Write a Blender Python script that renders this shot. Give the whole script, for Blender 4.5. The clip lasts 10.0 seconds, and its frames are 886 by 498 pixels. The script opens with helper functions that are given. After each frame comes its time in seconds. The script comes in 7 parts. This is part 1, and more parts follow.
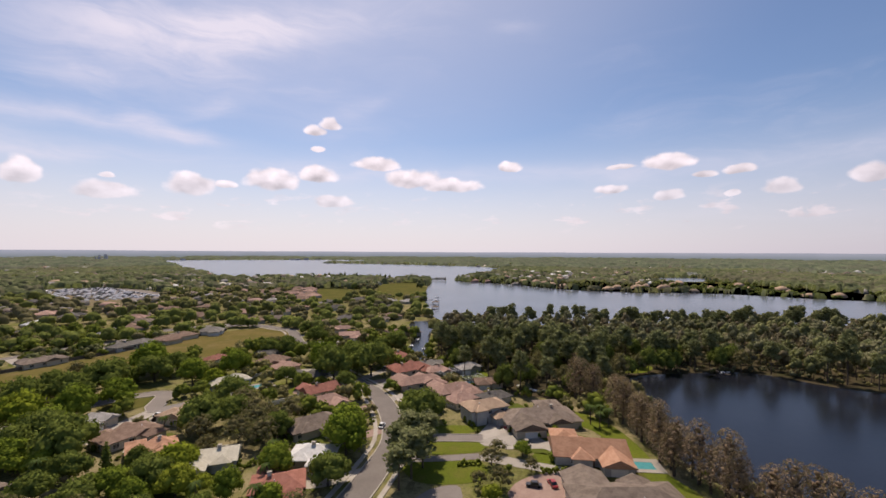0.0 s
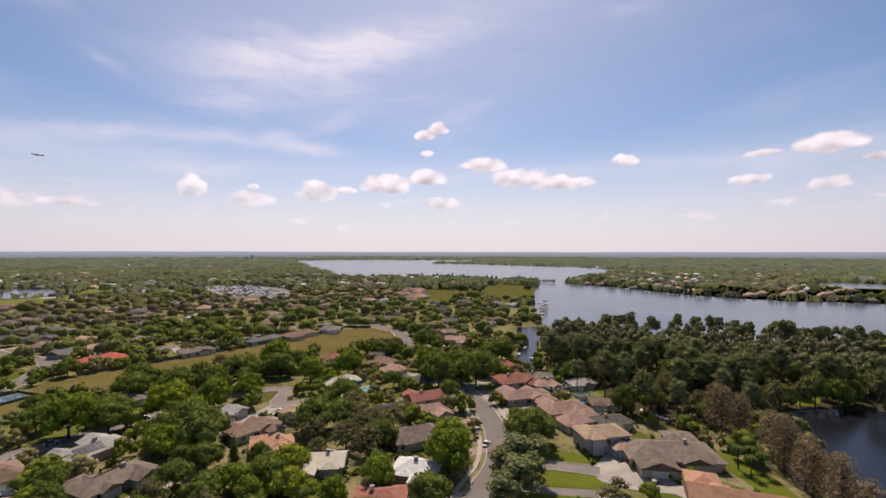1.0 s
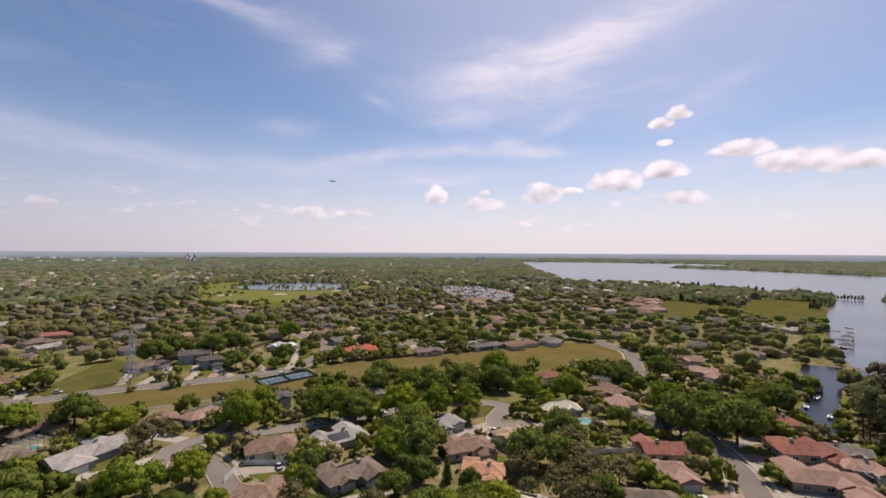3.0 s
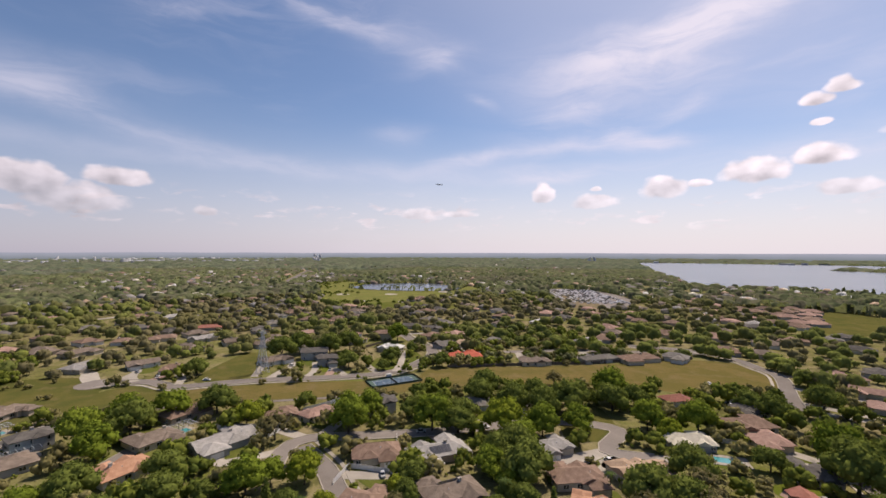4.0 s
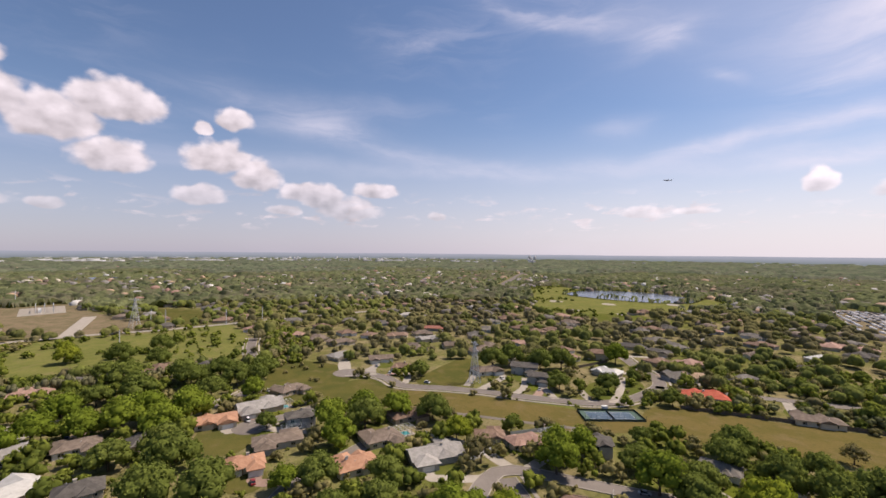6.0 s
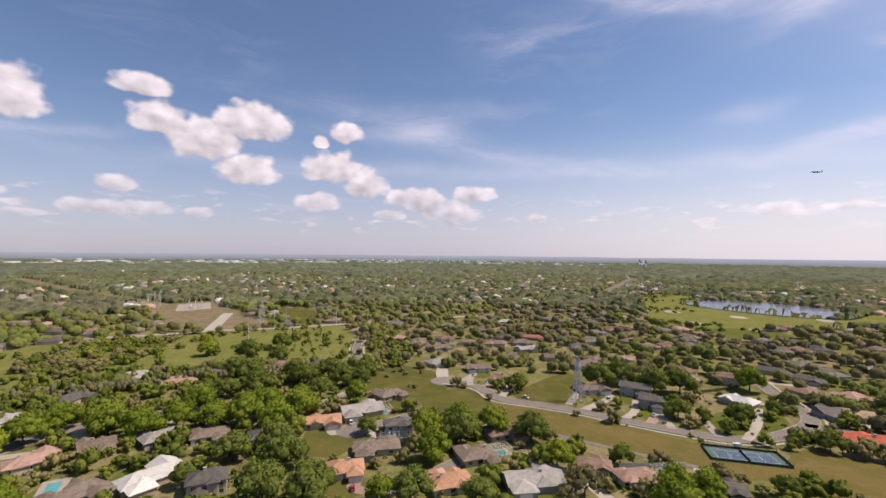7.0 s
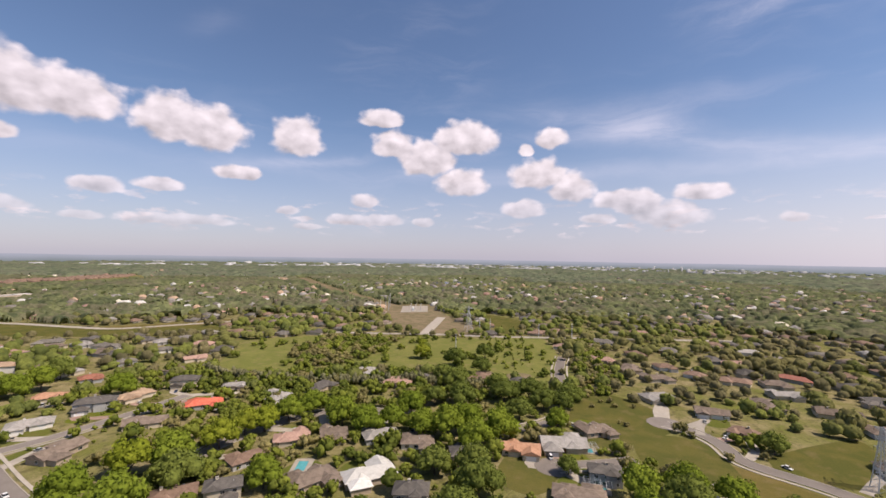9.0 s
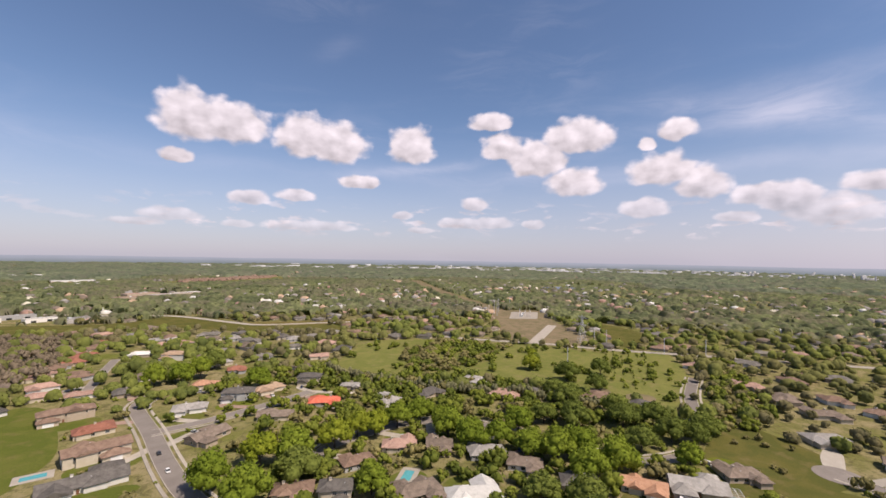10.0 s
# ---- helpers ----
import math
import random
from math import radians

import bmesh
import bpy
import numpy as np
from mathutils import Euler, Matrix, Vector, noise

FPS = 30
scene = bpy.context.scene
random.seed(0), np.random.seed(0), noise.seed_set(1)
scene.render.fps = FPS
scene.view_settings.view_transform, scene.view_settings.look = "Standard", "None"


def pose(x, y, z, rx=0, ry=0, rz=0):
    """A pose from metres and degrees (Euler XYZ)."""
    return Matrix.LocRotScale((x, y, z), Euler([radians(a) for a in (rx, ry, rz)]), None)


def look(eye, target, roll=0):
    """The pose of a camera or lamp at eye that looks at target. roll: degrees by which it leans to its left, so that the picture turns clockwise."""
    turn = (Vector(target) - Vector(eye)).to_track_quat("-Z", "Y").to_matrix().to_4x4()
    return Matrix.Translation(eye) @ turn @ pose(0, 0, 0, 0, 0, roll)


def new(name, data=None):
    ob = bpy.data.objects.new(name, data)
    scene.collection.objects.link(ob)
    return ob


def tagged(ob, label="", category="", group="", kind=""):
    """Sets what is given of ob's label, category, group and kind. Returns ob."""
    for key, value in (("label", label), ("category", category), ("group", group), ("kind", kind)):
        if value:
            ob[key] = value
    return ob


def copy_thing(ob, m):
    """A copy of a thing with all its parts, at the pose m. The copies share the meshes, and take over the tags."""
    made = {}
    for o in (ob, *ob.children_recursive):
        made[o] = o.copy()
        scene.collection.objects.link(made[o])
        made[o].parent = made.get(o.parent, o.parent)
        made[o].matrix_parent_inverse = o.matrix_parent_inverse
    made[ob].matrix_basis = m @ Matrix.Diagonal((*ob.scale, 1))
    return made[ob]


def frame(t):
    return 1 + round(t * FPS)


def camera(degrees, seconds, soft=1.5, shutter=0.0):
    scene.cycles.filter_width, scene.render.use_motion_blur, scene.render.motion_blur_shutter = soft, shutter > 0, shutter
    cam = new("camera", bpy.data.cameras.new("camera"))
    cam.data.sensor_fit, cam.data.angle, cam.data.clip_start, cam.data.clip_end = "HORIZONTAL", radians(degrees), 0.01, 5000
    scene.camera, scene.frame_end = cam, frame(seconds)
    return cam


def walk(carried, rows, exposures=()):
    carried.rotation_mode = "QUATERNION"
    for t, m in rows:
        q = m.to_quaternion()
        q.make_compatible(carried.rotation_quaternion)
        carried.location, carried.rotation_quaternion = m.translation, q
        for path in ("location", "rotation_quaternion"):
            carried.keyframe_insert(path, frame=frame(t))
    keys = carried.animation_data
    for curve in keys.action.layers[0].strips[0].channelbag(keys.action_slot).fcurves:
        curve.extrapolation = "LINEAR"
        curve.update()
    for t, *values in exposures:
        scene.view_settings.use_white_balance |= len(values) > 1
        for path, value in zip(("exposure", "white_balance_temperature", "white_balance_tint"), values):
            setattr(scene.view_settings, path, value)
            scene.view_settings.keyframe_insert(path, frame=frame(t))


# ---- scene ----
cam = camera(92.28, 10.0, 1.6)
PATH = [
    (0.0, look((0.00, -0.00, 65.07), (-0.15, 100.00, 65.91), 0.26)),
    (0.5, look((0.04, 4.36, 66.54), (-12.11, 103.62, 67.25), 0.15)),
    (1.0, look((-0.15, 9.78, 67.87), (-25.02, 106.64, 68.62), 0.05)),
    (1.5, look((-0.71, 14.77, 69.14), (-37.46, 107.77, 69.86), -0.06)),
    (2.0, look((-1.51, 19.22, 70.53), (-50.68, 106.30, 71.38), -0.05)),
    (2.5, look((-2.96, 22.72, 72.07), (-62.81, 102.82, 72.99), 0.17)),
    (4.0, look((-9.75, 32.05, 77.49), (-94.76, 84.71, 78.29), 0.12)),
    (4.5, look((-12.02, 34.03, 79.32), (-102.66, 76.27, 80.15), 0.08)),
    (5.0, look((-15.71, 36.04, 81.14), (-111.11, 66.01, 82.15), 0.23)),
    (5.5, look((-19.68, 38.01, 83.31), (-118.04, 55.99, 84.23), 0.39)),
    (7.0, look((-30.28, 40.58, 89.65), (-128.79, 23.44, 90.84), 0.56)),
    (7.5, look((-33.79, 41.01, 91.11), (-129.68, 12.67, 92.80), 0.54)),
    (8.0, look((-37.71, 40.15, 92.74), (-129.10, -0.39, 94.69), 0.69)),
    (8.5, look((-41.68, 38.76, 94.55), (-127.67, -12.26, 96.37), 0.84)),
    (9.0, look((-45.01, 37.25, 96.43), (-124.93, -22.83, 98.35), 0.91)),
    (9.5, look((-48.68, 35.27, 98.30), (-120.66, -34.12, 100.31), 1.12)),
    (10.0, look((-52.38, 33.18, 100.17), (-114.50, -45.15, 102.34), 0.95)),
]
walk(cam, PATH, [(0.0, 0.05, 6800, 20), (4.5, 0.10, 6800, 20), (7.0, 0.22, 6800, 20), (10.0, 0.26, 6800, 20)])

# ---- light: sun, sky and clouds ----
SUN_AZ, SUN_EL = 17.0, 55.0
sun = new("sun", bpy.data.lights.new("sun", "SUN"))
sun.data.energy, sun.data.angle, sun.data.color = 4.8, radians(0.6), (1.0, 0.92, 0.77)
a, e = radians(SUN_AZ), radians(SUN_EL)
sun.matrix_world = look((-math.sin(a) * math.cos(e) * 500, math.cos(a) * math.cos(e) * 500, math.sin(e) * 500), (0, 0, 0))


class Nodes:
    """Short ways to add and join nodes."""

    def __init__(self, tree):
        self.t = tree
        self.t.nodes.clear()

    def add(self, kind, ins=(), **props):
        n = self.t.nodes.new(kind)
        if kind == "ShaderNodeMath":
            n.operation = props.pop("op")
            n.use_clamp = props.pop("clamp", False)
        if kind == "ShaderNodeVectorMath":
            n.operation = props.pop("op")
        for k, v in props.items():
            if k == "data_type":
                n.data_type = v
            elif k == "blend_type":
                n.blend_type = v
            elif k == "sky_type":
                n.sky_type = v
            elif k == "noise_dimensions":
                n.noise_dimensions = v
            elif k == "interpolation_type":
                n.interpolation_type = v
            elif k == "wave_type":
                n.wave_type = v
            elif k == "feature":
                n.feature = v
        for key, v in (ins.items() if isinstance(ins, dict) else enumerate(ins)):
            if v is None:
                continue
            if isinstance(v, bpy.types.NodeSocket):
                self.t.links.new(v, n.inputs[key])
            else:
                n.inputs[key].default_value = v
        return n

    def m(self, op, a, b=None, c=None, clamp=False):
        return self.add("ShaderNodeMath", (a, b, c), op=op, clamp=clamp).outputs[0]

    def v(self, op, a, b=None, c=None):
        n = self.add("ShaderNodeVectorMath", (a, b, c), op=op)
        return n.outputs["Value"] if op in ("LENGTH", "DOT_PRODUCT", "DISTANCE") else n.outputs[0]

    def noise(self, vec, scale, detail=4.0, rough=0.55, dist=0.0):
        return self.add("ShaderNodeTexNoise", {"Vector": vec, "Scale": scale, "Detail": detail, "Roughness": rough, "Distortion": dist}).outputs[0]

    def step(self, x, lo, hi, a=0.0, b=1.0):
        return self.add("ShaderNodeMapRange", {"Value": x, "From Min": lo, "From Max": hi, "To Min": a, "To Max": b}, interpolation_type="SMOOTHSTEP").outputs[0]

    def mix(self, f, a, b, blend="MIX"):
        n = self.t.nodes.new("ShaderNodeMix")
        n.data_type, n.blend_type = "RGBA", blend
        for sock, v in ((n.inputs[0], f), (n.inputs[6], a), (n.inputs[7], b)):
            if isinstance(v, bpy.types.NodeSocket):
                self.t.links.new(v, sock)
            else:
                sock.default_value = v if isinstance(v, float) else (*v, 1.0) if len(v) == 3 else v
        return n.outputs[2]


world = bpy.data.worlds.new("sky")
scene.world = world
world.use_nodes = True
W = Nodes(world.node_tree)
SEAM = 70.0  # the heading, in degrees to the left of +y, that lies opposite the seam of the sky's angles
way = W.add("ShaderNodeTexCoord").outputs["Generated"]
xyz = W.add("ShaderNodeSeparateXYZ", (way,))
sx, sy, sz = xyz.outputs
ca, sa = math.cos(radians(SEAM)), math.sin(radians(SEAM))
ahead = W.m("ADD", W.m("MULTIPLY", sx, -sa), W.m("MULTIPLY", sy, ca))
aside = W.m("ADD", W.m("MULTIPLY", sx, -ca), W.m("MULTIPLY", sy, -sa))
azim = W.m("MULTIPLY_ADD", W.m("ARCTAN2", aside, ahead), 180 / math.pi, SEAM)
elev = W.m("MULTIPLY", W.m("ARCSINE", sz), 180 / math.pi)
flat = W.add("ShaderNodeCombineXYZ", (azim, elev, 0.0)).outputs[0]
# billows push the clouds' outlines about
puff = W.add("ShaderNodeTexNoise", {"Vector": flat, "Scale": 0.5, "Detail": 1.2, "Roughness": 0.45})
shove = W.v("MULTIPLY_ADD", W.v("SUBTRACT", puff.outputs["Color"], (0.5, 0.5, 0.5)), (1.0, 0.55, 0.0), flat)
near_cloud, low_cloud, ice = [None], [None], [None]


def cumulus(az, el, w, h):
    """One heap cloud: its heading and height in degrees, and its half width and half height. It is flatter below than above."""
    v = W.v("MULTIPLY", W.v("SUBTRACT", shove, (az, el - 0.25 * h, 0.0)), (1 / (w * 1.12), 1 / (h * 1.35), 0.0))
    v = W.v("MAXIMUM", v, W.v("MULTIPLY", v, (-1.0, -1.7, 0.0)))
    d = W.v("LENGTH", v)
    near_cloud[0] = d if near_cloud[0] is None else W.m("MINIMUM", near_cloud[0], d)
    if w > 1.2:
        b = W.v("LENGTH", W.v("MULTIPLY", W.v("SUBTRACT", shove, (az + 0.12 * w, el - 0.85 * h, 0.0)), (1 / (w * 1.05), 1 / (h * 1.1), 0.0)))
        low_cloud[0] = b if low_cloud[0] is None else W.m("MINIMUM", low_cloud[0], b)


def streak(az0, el0, az1, el1, width, thick):
    """One drawn-out wisp of ice cloud between two points of the sky."""
    c = ((az0 + az1) / 2, (el0 + el1) / 2, 0.0)
    l = math.hypot(az1 - az0, el1 - el0)
    ux, uy = (az1 - az0) / l, (el1 - el0) / l
    v = W.v("SUBTRACT", drift, c)
    p = W.v("DOT_PRODUCT", v, (ux * 1.7 / l, uy * 1.7 / l, 0.0))
    q = W.v("DOT_PRODUCT", v, (-uy / (width * 1.1), ux / (width * 1.1), 0.0))
    k = W.m("MULTIPLY", W.m("EXPONENT", W.m("MULTIPLY", W.m("ADD", W.m("MULTIPLY", p, p), W.m("MULTIPLY", q, q)), -1.4)), thick)
    ice[0] = k if ice[0] is None else W.m("ADD", ice[0], k)


cumulus(45.0, 7.7, 1.5, 1.3)
cumulus(38.9, 6.5, 2.7, 0.9)
cumulus(30.7, 7.8, 2.5, 1.3)
cumulus(27.2, 8.1, 1.3, 0.5)
cumulus(21.9, 9.0, 3.1, 1.4)
cumulus(16.6, 10.0, 2.4, 1.1)
cumulus(17.0, 15.3, 1.4, 0.7)
cumulus(15.0, 16.3, 1.3, 0.8)
cumulus(16.5, 13.1, 0.8, 0.4)
cumulus(14.7, 6.6, 2.7, 0.8)
cumulus(8.8, 11.6, 3.0, 0.9)
cumulus(4.2, 9.8, 3.8, 1.2)
cumulus(-0.7, 9.0, 4.2, 0.9)
cumulus(-9.0, 11.3, 1.5, 0.7)
cumulus(-27.8, 10.9, 2.7, 1.0)
cumulus(-22.7, 10.7, 1.9, 0.3)
cumulus(-21.5, 8.0, 2.0, 0.6)
cumulus(-27.8, 7.0, 1.6, 0.7)
cumulus(-34.8, 9.4, 1.5, 0.5)
cumulus(-31.4, 9.2, 1.3, 0.4)
cumulus(-34.1, 6.9, 0.9, 0.4)
cumulus(-38.5, 7.2, 1.6, 0.8)
cumulus(-45.2, 7.8, 1.5, 0.9)
cumulus(38.4, 8.0, 0.8, 0.3)
cumulus(95.6, 8.1, 2.9, 1.0)
cumulus(102.1, 7.0, 2.7, 1.6)
cumulus(104.9, 7.9, 2.2, 1.0)
cumulus(106.9, 5.2, 1.9, 0.5)
cumulus(110.1, 9.4, 2.3, 1.9)
cumulus(98.8, 5.6, 3.2, 1.6)
cumulus(61.5, 5.1, 2.3, 0.8)
cumulus(55.9, 5.2, 2.2, 0.5)
cumulus(146.1, 14.8, 3.1, 2.5)
cumulus(135.5, 17.8, 2.9, 1.1)
cumulus(133.7, 14.8, 2.9, 1.8)
cumulus(129.3, 13.1, 3.8, 2.4)
cumulus(124.5, 10.0, 3.4, 1.8)
cumulus(124.1, 15.7, 4.6, 2.2)
cumulus(112.8, 15.4, 2.1, 1.3)
cumulus(116.0, 14.1, 1.2, 0.8)
cumulus(114.5, 11.0, 3.9, 1.9)
cumulus(110.3, 8.9, 3.0, 1.5)
cumulus(116.3, 6.5, 2.7, 1.2)
cumulus(103.8, 7.5, 3.8, 1.3)
cumulus(98.9, 5.5, 4.1, 1.3)
cumulus(95.5, 8.0, 2.8, 1.0)
cumulus(107.0, 5.2, 1.9, 0.6)
cumulus(137.4, 7.3, 1.9, 0.9)
cumulus(139.3, 4.7, 3.2, 0.8)
cumulus(135.3, 4.8, 3.2, 0.8)
cumulus(147.1, 5.6, 1.5, 0.6)
cumulus(144.7, 3.7, 2.0, 0.4)
cumulus(129.6, 4.6, 1.4, 0.6)
cumulus(151.7, 9.8, 1.4, 0.9)
cumulus(87.4, 4.8, 1.4, 0.6)
cumulus(172.8, 15.9, 3.4, 3.0)
cumulus(168.4, 15.7, 4.4, 2.5)
cumulus(159.9, 15.1, 3.8, 2.7)
cumulus(155.6, 14.5, 3.6, 2.7)
cumulus(153.0, 9.8, 2.6, 0.9)
cumulus(174.0, 11.2, 1.7, 0.8)
cumulus(166.3, 7.1, 2.2, 0.9)
cumulus(160.7, 7.7, 2.2, 0.8)
cumulus(174.4, 4.6, 3.2, 0.8)
cumulus(177.5, 3.6, 2.6, 0.5)
cumulus(167.4, 3.8, 1.6, 0.5)
cumulus(158.9, 3.9, 5.5, 0.7)
cumulus(-173.5, 5.1, 1.6, 0.8)
cumulus(-173.5, 3.8, 1.5, 0.7)
cumulus(-178.2, 4.2, 1.5, 0.6)

sway = W.add("ShaderNodeTexNoise", {"Vector": flat, "Scale": 0.14, "Detail": 4.0, "Roughness": 0.5})
drift = W.v("MULTIPLY_ADD", W.v("SUBTRACT", sway.outputs["Color"], (0.5, 0.5, 0.5)), (3.5, 2.4, 0.0), flat)
streak(41.7, 21.0, 10.4, 28.4, 2.9, 0.90)
streak(46.4, 17.1, 31.3, 13.1, 1.7, 0.35)
streak(31.3, 16.2, 24.1, 17.9, 0.9, 0.40)
streak(35.5, 15.2, 28.4, 12.9, 0.9, 0.50)
streak(-5.6, 28.1, -11.5, 28.0, 0.8, 0.40)
streak(22.2, 20.1, 6.5, 8.8, 4.6, 0.25)
streak(-18.7, 15.4, -30.0, 16.0, 1.5, 0.35)
streak(46.3, 9.1, 39.8, 10.1, 0.8, 0.50)
streak(40.2, 23.2, 11.4, 28.4, 2.0, 0.90)
streak(59.5, 11.9, 40.9, 13.8, 0.8, 0.55)
streak(37.1, 14.4, 28.8, 12.9, 0.7, 0.60)
streak(66.9, 27.3, 55.5, 24.6, 2.0, 0.50)
streak(47.7, 21.9, 20.1, 20.9, 3.4, 0.45)
streak(14.6, 17.1, 7.2, 20.3, 1.1, 0.40)
streak(43.9, 18.1, 37.1, 18.3, 0.9, 0.40)
streak(80.3, 29.9, 60.8, 25.1, 1.1, 0.70)
streak(63.1, 23.2, 55.5, 25.0, 1.1, 0.60)
streak(60.0, 11.6, 48.3, 13.3, 0.8, 0.60)
streak(54.4, 20.3, 51.5, 18.6, 0.6, 0.45)
streak(46.2, 18.0, 36.6, 18.2, 1.1, 0.50)
streak(49.0, 14.5, 28.5, 12.8, 1.1, 0.50)
streak(111.3, 17.9, 89.0, 12.1, 1.7, 0.30)
streak(67.6, 15.0, 60.8, 15.7, 1.4, 0.40)
streak(49.0, 22.8, 21.4, 20.5, 4.6, 0.35)
streak(56.3, 9.5, 39.7, 9.7, 0.6, 0.40)
streak(30.6, 15.8, 24.8, 17.4, 0.9, 0.40)
streak(120.4, 18.4, 89.8, 17.8, 1.7, 0.30)
streak(101.6, 14.1, 67.6, 9.4, 1.1, 0.40)
streak(95.7, 24.7, 87.1, 26.6, 1.1, 0.30)
streak(116.0, 15.6, 97.8, 15.5, 0.9, 0.35)
streak(152.8, 10.5, 137.2, 12.8, 0.6, 0.30)
streak(-172.0, 9.6, 174.6, 11.0, 1.2, 0.55)
streak(120.3, 18.7, 101.4, 17.2, 1.1, 0.30)
streak(152.6, 11.1, 136.0, 12.6, 0.6, 0.30)
streak(108.8, 16.0, 95.4, 15.0, 1.5, 0.30)
streak(158.7, 24.4, 153.0, 26.8, 1.1, 0.20)

billow = W.noise(W.v("MULTIPLY", flat, (0.85, 1.15, 1.0)), 0.62, 4.0, 0.40, 0.0)
lumpy = W.noise(W.v("ADD", W.v("MULTIPLY", flat, (0.9, 1.2, 1.0)), (0.0, 0.5, 0.0)), 0.62, 4.0, 0.40, 0.0)
edge = W.m("ADD", near_cloud[0], W.m("MULTIPLY_ADD", billow, -0.78, 0.35))
heap = W.step(edge, 1.02, 0.66)
base = W.step(low_cloud[0], 1.15, 0.15)
bright = W.m("ADD", W.m("MULTIPLY_ADD", W.m("SUBTRACT", billow, lumpy), 0.6, 0.95), W.m("MULTIPLY", base, -0.25))
# a rank of small far heaps low over the horizon
rank = W.noise(W.v("MULTIPLY", flat, (0.20, 0.62, 1.0)), 1.3, 6.0, 0.58, 0.3)
rank = W.m("MULTIPLY", W.step(rank, 0.535, 0.66), W.m("MULTIPLY", W.step(elev, 2.2, 3.8), W.step(elev, 8.5, 5.0)))
rank = W.m("MULTIPLY", rank, W.step(W.noise(W.v("MULTIPLY", flat, (0.05, 0.1, 1.0)), 1.0, 2.0), 0.38, 0.56, 0.15, 0.60))
# thin streaks of ice cloud, drawn out along the wind
wind = W.v("MULTIPLY", drift, (0.035, 0.16, 1.0))
fibre = W.noise(wind, 2.2, 7.0, 0.62, 0.6)
veil = W.step(W.noise(W.v("MULTIPLY", flat, (0.02, 0.04, 1.0)), 1.3, 3.0, 0.5), 0.42, 0.70)
sunward = W.v("DOT_PRODUCT", way, (-math.sin(a) * math.cos(e), math.cos(a) * math.cos(e), math.sin(e)))
wisp = W.m("MULTIPLY", W.m("ADD", W.m("MULTIPLY", ice[0], W.step(fibre, 0.25, 0.70, 0.30, 1.05)), W.m("MULTIPLY", W.m("MULTIPLY", veil, W.step(fibre, 0.42, 0.75)), 0.28)), 0.62, clamp=True)
wisp = W.m("MULTIPLY", wisp, W.step(sunward, -0.2, 0.6, 0.55, 0.92))
sky = W.add("ShaderNodeTexSky", sky_type="NISHITA")
sky.sun_disc, sky.sun_elevation, sky.sun_rotation = False, e, -a
sky.air_density, sky.dust_density, sky.ozone_density, sky.altitude = 1.0, 0.6, 2.0, 60
# summer haze whitens the sky towards the horizon and the sun
haze = W.m("MULTIPLY", W.m("POWER", W.step(elev, 20.0, -3.0), 1.35), W.step(sunward, -0.4, 0.7, 0.70, 0.98))
haze = W.m("MAXIMUM", haze, W.m("MULTIPLY", W.step(sunward, 0.60, 1.05), 0.36))
SKY = 0.096
tone = W.v("SCALE", sky.outputs[0])
tone.node.inputs["Scale"].default_value = SKY
murk = W.mix(W.m("POWER", W.step(sunward, -0.3, 0.72), 1.6), (0.44, 0.435, 0.55), (0.78, 0.76, 0.80))
col = W.mix(haze, W.v("MULTIPLY", tone, (0.85, 0.95, 1.03)), murk)
col = W.mix(wisp, col, (0.76, 0.76, 0.86))
white = W.v("SCALE", (0.76, 0.725, 0.765))
world.node_tree.links.new(W.m("MULTIPLY", bright, W.step(sunward, 0.1, 0.7, 1.0, 1.24)), white.node.inputs["Scale"])
far_heap = W.m("MULTIPLY", heap, W.step(elev, 1.0, 11.0, 0.34, 0.96))
col = W.mix(rank, col, W.v("MULTIPLY", white, (0.97, 0.95, 0.95)))
col = W.mix(far_heap, col, white)
back = W.add("ShaderNodeBackground", (col, 1.0))
W.add("ShaderNodeOutputWorld", (back.outputs[0],))

# ---- materials ----
def material(name, rough=0.9, spec=0.05, metal=0.0):
    """A material with a principled shader; returns it, its node helper and the shader."""
    mat = bpy.data.materials.new(name)
    mat.use_nodes = True
    N = Nodes(mat.node_tree)
    sh = N.add("ShaderNodeBsdfPrincipled", {"Roughness": rough, "Specular IOR Level": spec, "Metallic": metal})
    N.add("ShaderNodeOutputMaterial", (sh.outputs[0],))
    return mat, N, sh


def link(N, out, sock):
    N.t.links.new(out, sock)


def place(N):
    return N.add("ShaderNodeNewGeometry").outputs["Position"]


def bump(N, sh, height, strength, dist):
    b = N.add("ShaderNodeBump", {"Strength": strength, "Distance": dist, "Height": height})
    link(N, b.outputs[0], sh.inputs["Normal"])


def plain(name, c1, c2, scale=0.5, rough=0.85, spec=0.06, metal=0.0, fine=6.0, relief=0.02):
    """A surface that varies between two colours at two scales."""
    mat, N, sh = material(name, rough, spec, metal)
    p = place(N)
    n1, n2 = N.noise(p, scale, 4.0), N.noise(p, fine, 3.0)
    f = N.step(N.m("MULTIPLY_ADD", n2, 0.45, N.m("MULTIPLY", n1, 0.55)), 0.34, 0.66)
    rnd = N.add("ShaderNodeObjectInfo").outputs["Random"]
    col = N.mix(f, c1, c2)
    hsv = N.add("ShaderNodeHueSaturation", {"Value": N.m("MULTIPLY_ADD", rnd, 0.18, 0.72), "Color": col})
    link(N, hsv.outputs[0], sh.inputs["Base Color"])
    bump(N, sh, n2, 0.35, relief)
    return mat


